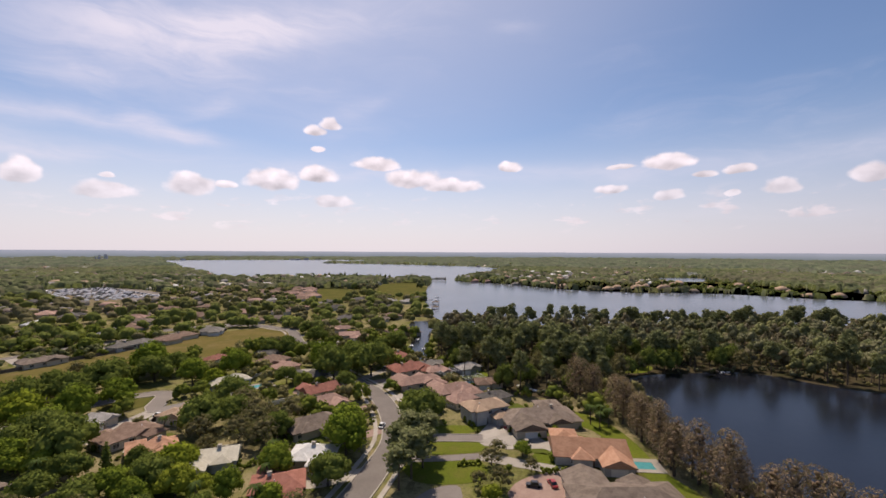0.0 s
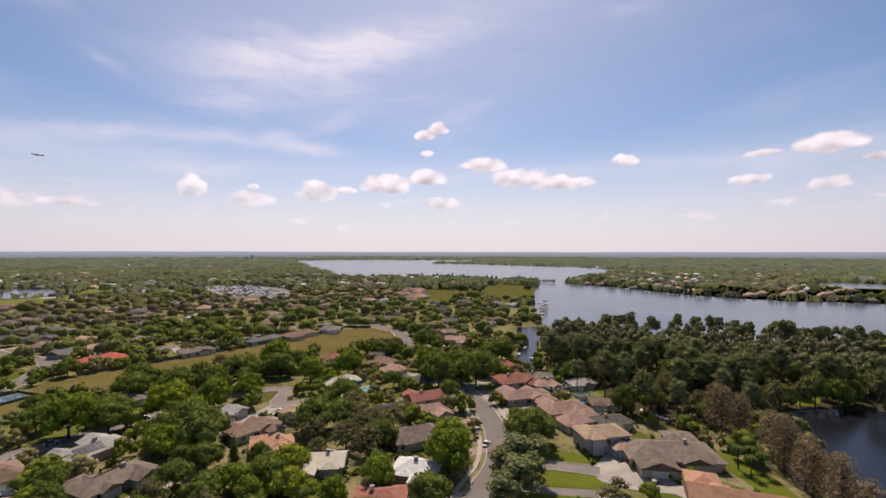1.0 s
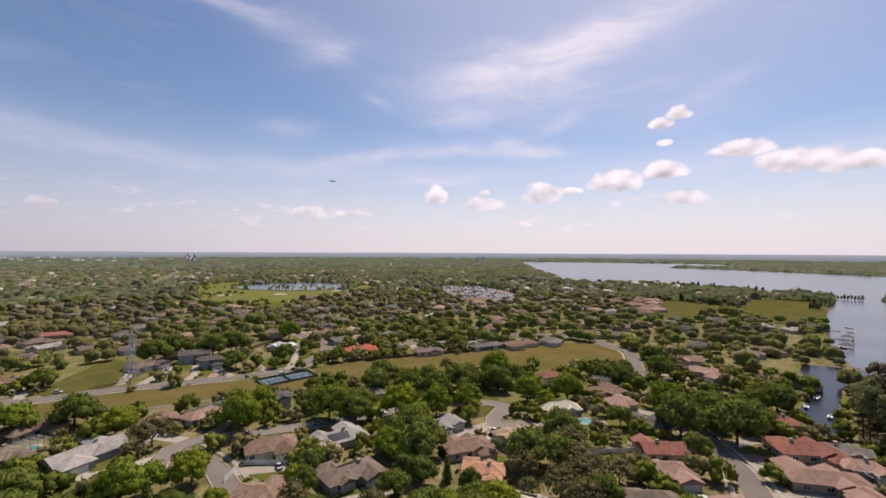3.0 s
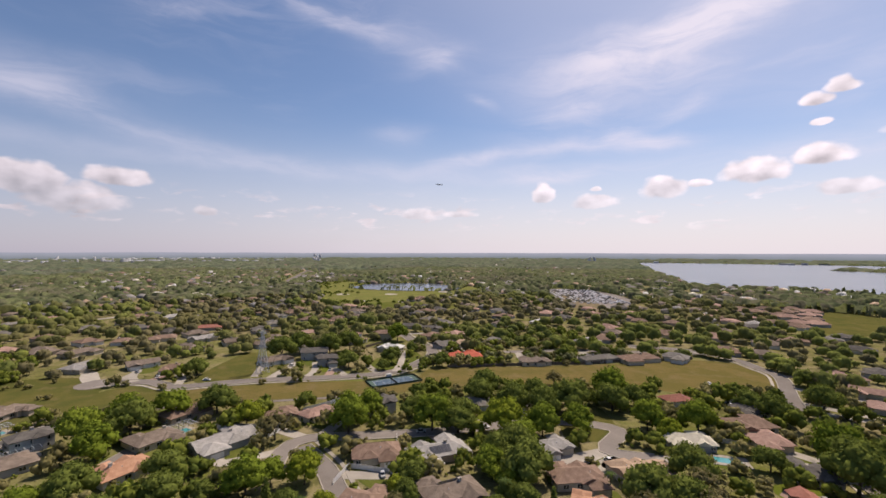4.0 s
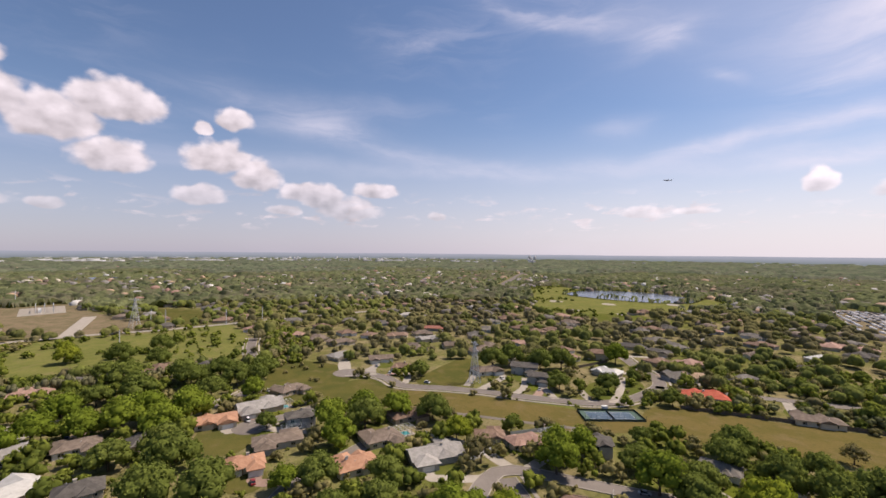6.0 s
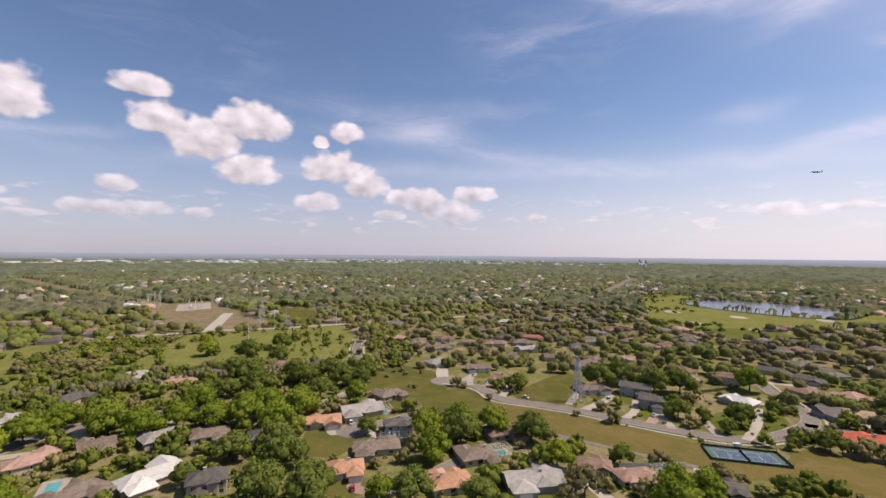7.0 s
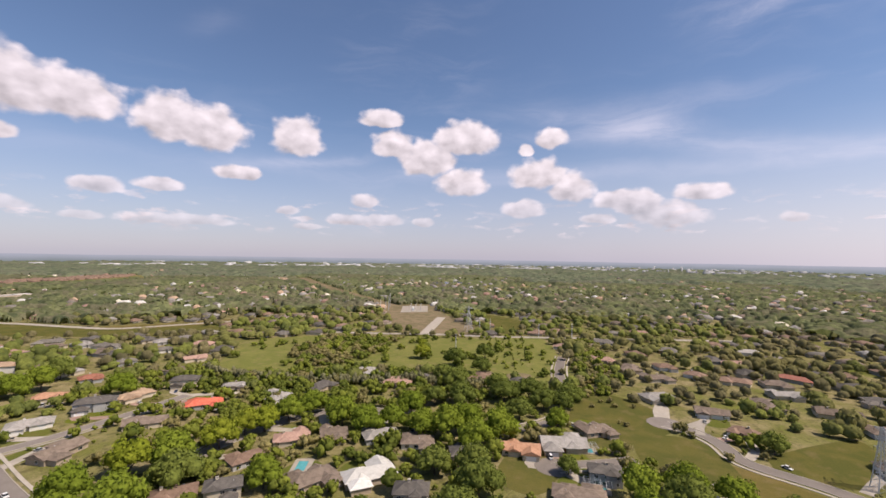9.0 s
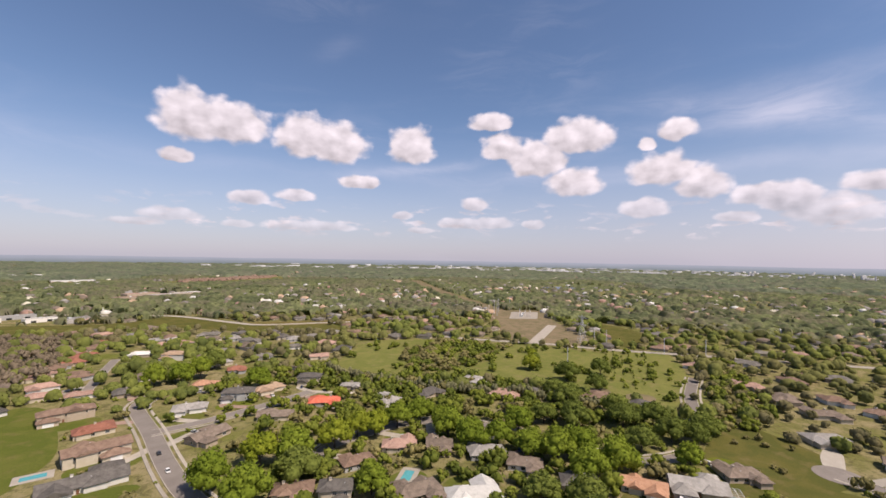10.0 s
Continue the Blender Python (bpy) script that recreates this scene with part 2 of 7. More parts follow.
def foliage(name, c1, c2, island=False, glow=0.34, mottle=(0.8, 1.9, 0.32), dull=None):
    """Leaves: the colour shifts from tree to tree and from clump to clump, and some light comes through."""
    mat = bpy.data.materials.new(name)
    mat.use_nodes = True
    N = Nodes(mat.node_tree)
    geo = N.add("ShaderNodeNewGeometry")
    pos = geo.outputs["Position"]
    tree_rnd = N.add("ShaderNodeObjectInfo").outputs["Random"]
    isl = geo.outputs["Random Per Island"]
    big = N.noise(pos, 0.016 if island else 0.09, 2.0)
    tree = N.noise(pos, 0.10, 1.0)
    f = N.m("ADD", N.m("MULTIPLY", isl, 0.30), N.m("ADD", N.m("MULTIPLY", N.step(big, 0.34, 0.66), 0.34), N.m("MULTIPLY", N.step(tree, 0.34, 0.66), 0.36))) if island else N.m("ADD", N.m("MULTIPLY", isl, 0.35), N.m("MULTIPLY", tree_rnd, 0.65))
    col = N.mix(f, c1, c2)
    if dull:
        col = N.mix(N.m("MULTIPLY", N.step(N.noise(pos, 0.0045, 3.0), 0.42, 0.66), 0.8), col, dull)
    scale, swing, least = mottle
    val = N.m("MULTIPLY_ADD", N.noise(pos, scale, 3.0, 0.6), swing * 0.79, least * 0.79)
    hsv = N.add("ShaderNodeHueSaturation", {"Value": val, "Color": col})
    d = N.add("ShaderNodeBsdfDiffuse", (hsv.outputs[0],))
    tr = N.add("ShaderNodeBsdfTranslucent", (N.mix(0.5, hsv.outputs[0], (0.155, 0.185, 0.040)),))
    mixer = N.add("ShaderNodeMixShader", (glow, d.outputs[0], tr.outputs[0]))
    N.add("ShaderNodeOutputMaterial", (mixer.outputs[0],))
    return mat


def ground_material():
    """Yards, leaf litter and rough grass, patch by patch."""
    mat, N, sh = material("rough_grass", 1.0, 0.0)
    p = place(N)
    big, mid, fine = N.noise(p, 0.012, 4.0), N.noise(p, 0.06, 5.0, 0.6), N.noise(p, 0.9, 5.0, 0.65)
    col = N.mix(N.step(mid, 0.35, 0.62), (0.150, 0.146, 0.048), (0.262, 0.218, 0.118))
    col = N.mix(N.step(big, 0.45, 0.7), col, (0.130, 0.150, 0.028))
    col = N.mix(N.m("MULTIPLY", N.step(fine, 0.5, 0.75), 0.6), col, (0.31, 0.25, 0.155))
    col = N.mix(N.m("MULTIPLY", N.step(N.noise(p, 0.35, 4.0), 0.55, 0.72), 0.7), col, (0.075, 0.080, 0.036))
    col = N.mix(N.m("MULTIPLY", N.step(N.noise(p, 0.17, 6.0, 0.7, 0.8), 0.50, 0.62), 0.65), col, (0.090, 0.082, 0.036))
    col = N.mix(N.m("MULTIPLY", N.step(N.noise(p, 2.6, 3.0, 0.6), 0.50, 0.68), 0.55), col, (0.050, 0.058, 0.020))
    hsv = N.add("ShaderNodeHueSaturation", {"Value": 0.90, "Color": col})
    link(N, hsv.outputs[0], sh.inputs["Base Color"])
    bump(N, sh, fine, 0.6, 0.25)
    return mat


def field_material(name, c1, c2, c3):
    """Mown or dry grass with mower lines, worn and greener patches."""
    mat, N, sh = material(name, 1.0, 0.0)
    p = place(N)
    mid, fine = N.noise(p, 0.045, 5.0, 0.6, 0.6), N.noise(p, 1.4, 4.0, 0.6)
    col = N.mix(N.step(mid, 0.40, 0.60), c1, c2)
    col = N.mix(N.m("MULTIPLY", N.step(N.noise(p, 0.28, 5.0, 0.65), 0.52, 0.70), 0.45), col, (0.095, 0.105, 0.035))
    col = N.mix(N.m("MULTIPLY", N.step(N.noise(p, 0.11, 4.0), 0.5, 0.72), 0.7), col, c3)
    col = N.mix(N.m("MULTIPLY", N.step(fine, 0.45, 0.7), 0.30), col, (0.04, 0.05, 0.02))
    hsv = N.add("ShaderNodeHueSaturation", {"Value": 0.80, "Color": col})
    link(N, hsv.outputs[0], sh.inputs["Base Color"])
    bump(N, sh, fine, 0.5, 0.12)
    return mat


def water_material(name, colour, rough, chop):
    mat, N, sh = material(name, rough, 0.5)
    p = place(N)
    col = N.mix(N.step(N.noise(p, 0.008, 3.0), 0.3, 0.7), colour, tuple(c * 1.7 for c in colour))
    link(N, col, sh.inputs["Base Color"])
    sh.inputs["IOR"].default_value = 1.33
    h = N.m("ADD", N.noise(p, 0.35, 3.0), N.m("MULTIPLY", N.noise(p, 0.05, 3.0), 1.5))
    bump(N, sh, h, chop, 0.35)
    return mat


def roof_material(name, c1, c2):
    """Courses of shingles or tiles along the slope, weather streaks and patches."""
    mat, N, sh = material(name, 0.9, 0.06)
    co = N.add("ShaderNodeTexCoord").outputs["Object"]
    p = place(N)
    z = N.add("ShaderNodeSeparateXYZ", (co,)).outputs[2]
    course = N.m("PINGPONG", N.m("MULTIPLY", z, 1.0), 0.09)
    rnd = N.add("ShaderNodeObjectInfo").outputs["Random"]
    col = N.mix(N.step(N.noise(co, 0.5, 4.0), 0.32, 0.68), c1, c2)
    col = N.mix(N.m("MULTIPLY", N.step(N.noise(N.v("MULTIPLY", co, (1.6, 1.6, 0.35)), 1.0, 4.0), 0.52, 0.75), 0.45), col, tuple(c * 0.55 for c in c1))
    col = N.mix(N.m("MULTIPLY", N.step(N.noise(p, 5.0, 2.0), 0.45, 0.75), 0.25), col, tuple(min(1, c * 1.5) for c in c2))
    hsv = N.add("ShaderNodeHueSaturation", {"Value": N.m("MULTIPLY_ADD", rnd, 0.28, 0.72), "Color": col})
    link(N, hsv.outputs[0], sh.inputs["Base Color"])
    bump(N, sh, course, 0.8, 0.3)
    return mat


M = {}
M["ground"] = ground_material()
M["lawn"] = field_material("mown_lawn", (0.105, 0.128, 0.026), (0.132, 0.144, 0.034), (0.170, 0.145, 0.055))
M["lush"] = field_material("watered_lawn", (0.118, 0.148, 0.020), (0.145, 0.168, 0.024), (0.160, 0.150, 0.036))
M["field"] = field_material("dry_meadow", (0.182, 0.140, 0.050), (0.150, 0.126, 0.040), (0.215, 0.160, 0.080))
M["meadow"] = field_material("green_meadow", (0.100, 0.104, 0.030), (0.132, 0.122, 0.036), (0.175, 0.140, 0.060))
M["park_grass"] = field_material("park_grass", (0.165, 0.180, 0.050), (0.205, 0.205, 0.064), (0.240, 0.205, 0.095))
M["dirt"] = field_material("bare_soil", (0.26, 0.20, 0.13), (0.20, 0.165, 0.10), (0.15, 0.145, 0.07))
# leaf litter, its brown darkened to hold the shade beneath the crowns
M["litter"] = field_material("shaded_forest_floor", (0.060, 0.050, 0.030), (0.085, 0.066, 0.040), (0.070, 0.072, 0.026))
M["asphalt"] = plain("worn_asphalt", (0.205, 0.180, 0.160), (0.260, 0.230, 0.205), 0.12, 0.9, 0.05, 0, 3.0)
M["concrete"] = plain("pale_concrete", (0.35, 0.315, 0.265), (0.44, 0.40, 0.345), 0.2, 0.85)
M["brick"] = plain("brick_paving", (0.30, 0.20, 0.16), (0.38, 0.27, 0.22), 0.4, 0.85)
M["lake"] = water_material("lake_water", (0.070, 0.078, 0.095), 0.22, 0.09)
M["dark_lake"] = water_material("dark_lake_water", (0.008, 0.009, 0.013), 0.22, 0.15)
M["pool"] = plain("pool_water", (0.07, 0.30, 0.32), (0.10, 0.38, 0.40), 0.5, 0.08, 0.5)
ROOFS = {
    "grey": ((0.150, 0.138, 0.122), (0.215, 0.198, 0.175)),
    "slate": ((0.090, 0.083, 0.076), (0.138, 0.127, 0.115)),
    "lightgrey": ((0.27, 0.255, 0.235), (0.37, 0.35, 0.325)),
    "taupe": ((0.150, 0.118, 0.095), (0.225, 0.180, 0.145)),
    "brown": ((0.180, 0.120, 0.090), (0.260, 0.180, 0.135)),
    "redbrown": ((0.22, 0.095, 0.065), (0.30, 0.135, 0.095)),
    "red": ((0.270, 0.115, 0.085), (0.340, 0.155, 0.118)),
    "scarlet": ((0.50, 0.110, 0.070), (0.58, 0.170, 0.110)),
    "pink": ((0.300, 0.190, 0.150), (0.390, 0.260, 0.210)),
    "orange": ((0.350, 0.190, 0.120), (0.450, 0.260, 0.170)),
    "tan": ((0.34, 0.240, 0.165), (0.44, 0.320, 0.225)),
    "cream": ((0.50, 0.46, 0.36), (0.60, 0.56, 0.45)),
    "white": ((0.52, 0.51, 0.48), (0.62, 0.61, 0.58)),
}
for k, (c1, c2) in ROOFS.items():
    M["roof_" + k] = roof_material("roof_" + k, c1, c2)
M["stucco_cream"] = plain("cream_stucco", (0.55, 0.48, 0.37), (0.63, 0.56, 0.45), 0.6)
M["stucco_tan"] = plain("tan_stucco", (0.42, 0.34, 0.26), (0.50, 0.42, 0.33), 0.6)
M["stucco_white"] = plain("white_stucco", (0.68, 0.66, 0.62), (0.76, 0.74, 0.70), 0.6)
M["stucco_grey"] = plain("grey_siding", (0.36, 0.36, 0.36), (0.45, 0.45, 0.44), 0.6)
M["white_paint"] = plain("white_paint", (0.74, 0.74, 0.72), (0.80, 0.80, 0.78), 1.0, 0.5, 0.4)
M["door_paint"] = plain("door_paint", (0.16, 0.07, 0.045), (0.20, 0.10, 0.06), 1.0, 0.5, 0.4)
M["pane"] = plain("window_glass", (0.020, 0.024, 0.028), (0.035, 0.040, 0.045), 1.0, 0.06, 0.6)
M["panel"] = plain("solar_panel", (0.020, 0.022, 0.030), (0.040, 0.042, 0.055), 0.8, 0.15, 0.5)
M["bronze"] = plain("bronze_aluminium", (0.060, 0.052, 0.045), (0.085, 0.075, 0.066), 1.0, 0.5, 0.4, 0.4)
M["steel"] = plain("galvanised_steel", (0.52, 0.53, 0.54), (0.64, 0.65, 0.66), 1.0, 0.6, 0.4, 0.1)
M["wood"] = plain("weathered_wood", (0.13, 0.105, 0.085), (0.19, 0.16, 0.13), 1.2, 0.9)
M["bark"] = plain("tree_bark", (0.085, 0.066, 0.050), (0.15, 0.12, 0.095), 1.5, 0.95)
M["court_green"] = plain("green_court", (0.085, 0.135, 0.110), (0.11, 0.165, 0.135), 0.3, 0.85)
M["court_blue"] = plain("blue_court", (0.085, 0.130, 0.185), (0.11, 0.160, 0.215), 0.3, 0.85)
M["tyre"] = plain("tyre_rubber", (0.02, 0.02, 0.02), (0.03, 0.03, 0.03), 2.0, 0.9)
for nm, c in (("white", (0.72, 0.72, 0.72)), ("silver", (0.45, 0.46, 0.47)), ("black", (0.03, 0.03, 0.035)), ("red", (0.30, 0.03, 0.03)), ("blue", (0.05, 0.09, 0.20)), ("sand", (0.38, 0.33, 0.26))):
    M["car_" + nm] = plain("car_paint_" + nm, c, tuple(min(1, v * 1.1) for v in c), 1.0, 0.3, 0.6)
M["leaf_g"] = foliage("oak_leaves", (0.132, 0.182, 0.022), (0.205, 0.255, 0.034))
M["leaf_y"] = foliage("young_leaves", (0.182, 0.226, 0.022), (0.252, 0.275, 0.035))
M["leaf_d"] = foliage("dark_leaves", (0.104, 0.134, 0.030), (0.170, 0.202, 0.046))
M["leaf_o"] = foliage("olive_twigs", (0.145, 0.130, 0.058), (0.205, 0.175, 0.085))
M["leaf_p"] = foliage("pine_needles", (0.160, 0.174, 0.082), (0.235, 0.240, 0.110))
M["leaf_c"] = foliage("bare_cypress_twigs", (0.225, 0.158, 0.104), (0.300, 0.215, 0.142), mottle=(0.8, 1.0, 0.75))
M["leaf_palm"] = foliage("palm_fronds", (0.055, 0.090, 0.026), (0.095, 0.130, 0.040))
M["mid_wood"] = foliage("mixed_leaves", (0.082, 0.110, 0.026), (0.240, 0.268, 0.044), True)
M["brown_wood"] = foliage("mixed_dull_leaves", (0.134, 0.124, 0.056), (0.310, 0.270, 0.112), True)
M["pine_wood"] = foliage("pine_wood_needles", (0.148, 0.150, 0.086), (0.262, 0.248, 0.136), True)
M["lake_wood"] = foliage("lakeside_leaves", (0.105, 0.120, 0.058), (0.265, 0.262, 0.115), True)
M["dull_wood"] = foliage("thin_brown_leaves", (0.125, 0.108, 0.068), (0.265, 0.222, 0.138), True)
M["mid_crown"] = foliage("round_crown_leaves", (0.100, 0.126, 0.042), (0.282, 0.312, 0.076), True, 0.44, (0.8, 1.5, 0.50), (0.220, 0.190, 0.092))
M["dull_crown"] = foliage("dull_crown_leaves", (0.118, 0.112, 0.062), (0.282, 0.248, 0.124), True, 0.42, (1.1, 1.9, 0.30))


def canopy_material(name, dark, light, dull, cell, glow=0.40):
    """Woods seen from far off: each crown its own green, whole stretches duller or fresher, haze mixed into the
    colours.
    """
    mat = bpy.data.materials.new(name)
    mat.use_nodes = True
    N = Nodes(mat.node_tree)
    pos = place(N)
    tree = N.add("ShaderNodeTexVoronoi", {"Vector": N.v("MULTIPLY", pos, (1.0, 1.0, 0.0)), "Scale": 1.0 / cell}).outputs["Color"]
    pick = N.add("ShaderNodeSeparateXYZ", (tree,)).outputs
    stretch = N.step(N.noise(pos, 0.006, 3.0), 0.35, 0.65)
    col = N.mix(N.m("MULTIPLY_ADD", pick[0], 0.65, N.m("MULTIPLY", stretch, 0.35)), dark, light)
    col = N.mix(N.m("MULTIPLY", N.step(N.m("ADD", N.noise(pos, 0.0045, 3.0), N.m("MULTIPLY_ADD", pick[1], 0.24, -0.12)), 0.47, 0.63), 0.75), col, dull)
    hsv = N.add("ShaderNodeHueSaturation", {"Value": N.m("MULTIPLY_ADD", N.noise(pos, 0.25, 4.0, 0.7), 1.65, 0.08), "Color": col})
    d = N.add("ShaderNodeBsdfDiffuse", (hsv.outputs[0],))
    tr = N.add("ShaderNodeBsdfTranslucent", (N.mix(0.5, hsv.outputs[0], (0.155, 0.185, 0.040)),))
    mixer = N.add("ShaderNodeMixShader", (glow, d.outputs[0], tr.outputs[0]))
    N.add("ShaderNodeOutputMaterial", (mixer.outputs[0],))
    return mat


# base colours greyed and paled to carry the haze of distance
M["far_wood"] = canopy_material("haze_paled_leaves", (0.072, 0.092, 0.056), (0.255, 0.280, 0.130), (0.205, 0.188, 0.128), 10.0)
M["farthest"] = canopy_material("haze_paled_far_leaves", (0.100, 0.128, 0.092), (0.255, 0.290, 0.175), (0.200, 0.200, 0.150), 20.0)


def distance_material():
    """The line of land at the horizon: it glows, with haze painted in, paler upwards."""
    mat = bpy.data.materials.new("glowing_haze_band")
    mat.use_nodes = True
    N = Nodes(mat.node_tree)
    pos = place(N)
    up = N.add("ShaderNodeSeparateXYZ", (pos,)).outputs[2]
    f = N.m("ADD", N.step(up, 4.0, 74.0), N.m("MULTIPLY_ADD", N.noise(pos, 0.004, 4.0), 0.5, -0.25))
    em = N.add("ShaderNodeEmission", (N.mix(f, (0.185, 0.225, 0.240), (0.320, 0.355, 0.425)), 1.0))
    N.add("ShaderNodeOutputMaterial", (em.outputs[0],))
    return mat


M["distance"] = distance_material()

# ---- helpers for meshes ----
def mesh_of(name, bm, mats):
    me = bpy.data.meshes.new(name)
    bm.normal_update()
    bm.to_mesh(me)
    bm.free()
    for m in mats if isinstance(mats, (list, tuple)) else [mats]:
        me.materials.append(m)
    return me


def part(name, bm, mat, parent, label=""):
    """Links a bmesh as one mesh object under a thing or a part."""
    ob = new(name, bm if isinstance(bm, bpy.types.Mesh) else mesh_of(name, bm, mat))
    ob.parent = parent
    if label:
        tagged(ob, label)
    return ob


def arrays(name, verts, faces, mat, smooth=False):
    """A mesh from numpy arrays of vertices and triangles or quads."""
    me = bpy.data.meshes.new(name)
    k = faces.shape[1]
    me.vertices.add(len(verts))
    me.vertices.foreach_set("co", np.asarray(verts, dtype=np.float32).ravel())
    me.loops.add(faces.size)
    me.loops.foreach_set("vertex_index", faces.astype(np.int32).ravel())
    me.polygons.add(len(faces))
    me.polygons.foreach_set("loop_start", np.arange(0, faces.size, k, dtype=np.int32))
    me.update(calc_edges=True)
    me.validate()
    if smooth:
        me.polygons.foreach_set("use_smooth", np.ones(len(faces), dtype=bool))
    me.materials.append(mat)
    return me


def box(bm, x0, y0, z0, x1, y1, z1):
    v = [bm.verts.new(p) for p in ((x0, y0, z0), (x1, y0, z0), (x1, y1, z0), (x0, y1, z0), (x0, y0, z1), (x1, y0, z1), (x1, y1, z1), (x0, y1, z1))]
    for q in ((3, 2, 1, 0), (4, 5, 6, 7), (0, 1, 5, 4), (1, 2, 6, 5), (2, 3, 7, 6), (3, 0, 4, 7)):
        bm.faces.new([v[i] for i in q])
    return v


def boxed(*dims):
    bm = bmesh.new()
    box(bm, *dims)
    return bm


def tube(bm, a, b, r0, r1, n=6):
    """A tapered limb from a to b."""
    a, b = Vector(a), Vector(b)
    q = (b - a).to_track_quat("Z", "Y")
    rings = []
    for p, r in ((a, r0), (b, r1)):
        rings.append([bm.verts.new(p + q @ Vector((math.cos(i * math.tau / n) * r, math.sin(i * math.tau / n) * r, 0))) for i in range(n)])
    for i in range(n):
        bm.faces.new((rings[0][i], rings[0][(i + 1) % n], rings[1][(i + 1) % n], rings[1][i]))
    bm.faces.new(rings[1])
    bm.faces.new(rings[0][::-1])


def smooth_line(points, closed=False, step=6.0):
    """A soft curve through a few points of the plan."""
    P = [Vector(p) for p in points]
    n, out = len(P), []
    for i in range(n if closed else n - 1):
        if closed:
            p0, p1, p2, p3 = P[i - 1], P[i], P[(i + 1) % n], P[(i + 2) % n]
        else:
            p0, p1, p2, p3 = P[max(i - 1, 0)], P[i], P[i + 1], P[min(i + 2, n - 1)]
        k = max(2, int((p2 - p1).length / step))
        for j in range(k):
            t = j / k
            out.append(0.5 * (2 * p1 + (p2 - p0) * t + (2 * p0 - 5 * p1 + 4 * p2 - p3) * t * t + (3 * p1 - p0 - 3 * p2 + p3) * t ** 3))
    if not closed:
        out.append(P[-1])
    return out


def inside(poly, x, y):
    """Which of the points x, y (arrays) lie in the polygon."""
    x, y = np.asarray(x, float), np.asarray(y, float)
    hit = np.zeros(x.shape, bool)
    for i in range(len(poly)):
        (x0, y0), (x1, y1) = poly[i - 1][:2], poly[i][:2]
        if y0 != y1:
            hit ^= ((y0 > y) != (y1 > y)) & (x < (x1 - x0) * (y - y0) / (y1 - y0) + x0)
    return hit


# ---- the land ----
MID = (-30.0, 20.0)
REACH = 4550.0


def rise(r):
    """The land is lifted near its rim to fit the horizon in the camera's view."""
    return 12.0 * np.clip((np.asarray(r, float) - 3950) / (REACH - 3950), 0, 1) ** 1.2


def ground_sheet():
    radii = np.concatenate([np.linspace(0, 900, 31), np.geomspace(960, 3800, 30), np.linspace(3900, REACH, 12)])
    n = 128
    ang = np.arange(n) * math.tau / n
    verts = [(MID[0], MID[1], 0.0)]
    for r in radii[1:]:
        z = float(rise(r))
        verts += [(MID[0] + r * math.cos(t), MID[1] + r * math.sin(t), z) for t in ang]
    faces = []
    for j in range(len(radii) - 2):
        for i in range(n):
            a0, a1 = 1 + j * n + i, 1 + j * n + (i + 1) % n
            faces += [(a0, a0 + n, a1 + n), (a0, a1 + n, a1)]
    faces += [(0, 1 + i, 1 + (i + 1) % n) for i in range(n)]
    ob = new("ground", arrays("ground", np.array(verts), np.array(faces), M["ground"], True))
    return tagged(ob, "flat suburban ground of rough grass and leaf litter", "ground", kind="structure")


ground_sheet()
OPEN = []   # plan outlines on which no tree grows
WATERS = []


def patch(name, points, mat, z, label, category, step=8.0, grow=False, soft=True):
    """A flat area of the land with a soft outline."""
    line = smooth_line(points, True, step) if soft else [Vector(p) for p in points]
    bm = bmesh.new()
    f = bm.faces.new([bm.verts.new((p.x, p.y, z)) for p in line])
    bmesh.ops.triangulate(bm, faces=[f])
    bmesh.ops.recalc_face_normals(bm, faces=bm.faces)
    if bm.faces[:] and sum(f.normal.z for f in bm.faces) < 0:
        bmesh.ops.reverse_faces(bm, faces=bm.faces)
    ob = tagged(new(name, mesh_of(name, bm, M[mat])), label, category, kind="structure")
    if not grow:
        OPEN.append([(p.x, p.y) for p in line])
    return ob


WOOD_FLOOR = [(-4, 262), (18, 210), (50, 190), (66, 200), (94, 208), (108, 218), (142, 226), (168, 226), (180, 210), (200, 195), (258, 182), (322, 135), (340, 60), (420, 60), (520, 320), (400, 362), (269, 392), (192, 382), (119, 376), (47, 377), (6, 396)]
patch("wood_floor", WOOD_FLOOR, "litter", 0.05, "leaf litter darkened for shade under the lakeside wood", "ground", grow=True)
LAKE = [(-1700, 2600), (-1000, 1650), (-554, 1087), (-385, 1100), (-284, 1120), (-120, 1060), (-33, 1000), (-30, 768), (-24, 560), (-12, 440), (3, 405), (47, 385), (119, 384), (192, 390), (269, 400), (400, 370), (620, 420), (900, 540), (680, 556), (560, 606), (501, 649), (455, 685), (392, 706), (309, 705), (209, 766), (123, 889), (29, 975), (60, 1134), (230, 1767), (17, 2129), (-500, 2420), (-720, 2520), (-430, 2950), (-750, 3550), (-1300, 3450), (-2000, 3100)]
POND = [(-903, 356), (-990, 440), (-945, 545), (-826, 573), (-744, 510), (-787, 417)]
COVE = [(93, 214), (105, 227), (141, 233), (170, 232), (184, 217), (205, 200), (260, 190), (330, 140), (340, 20), (250, -60), (160, -20), (110, 60), (84, 108), (76, 128), (77, 146), (88, 190)]
CANAL = [(-20, 262), (-24, 290), (-22, 331), (-30, 400), (10, 400), (-8, 360), (-10, 331), (-11, 289), (-9, 262)]
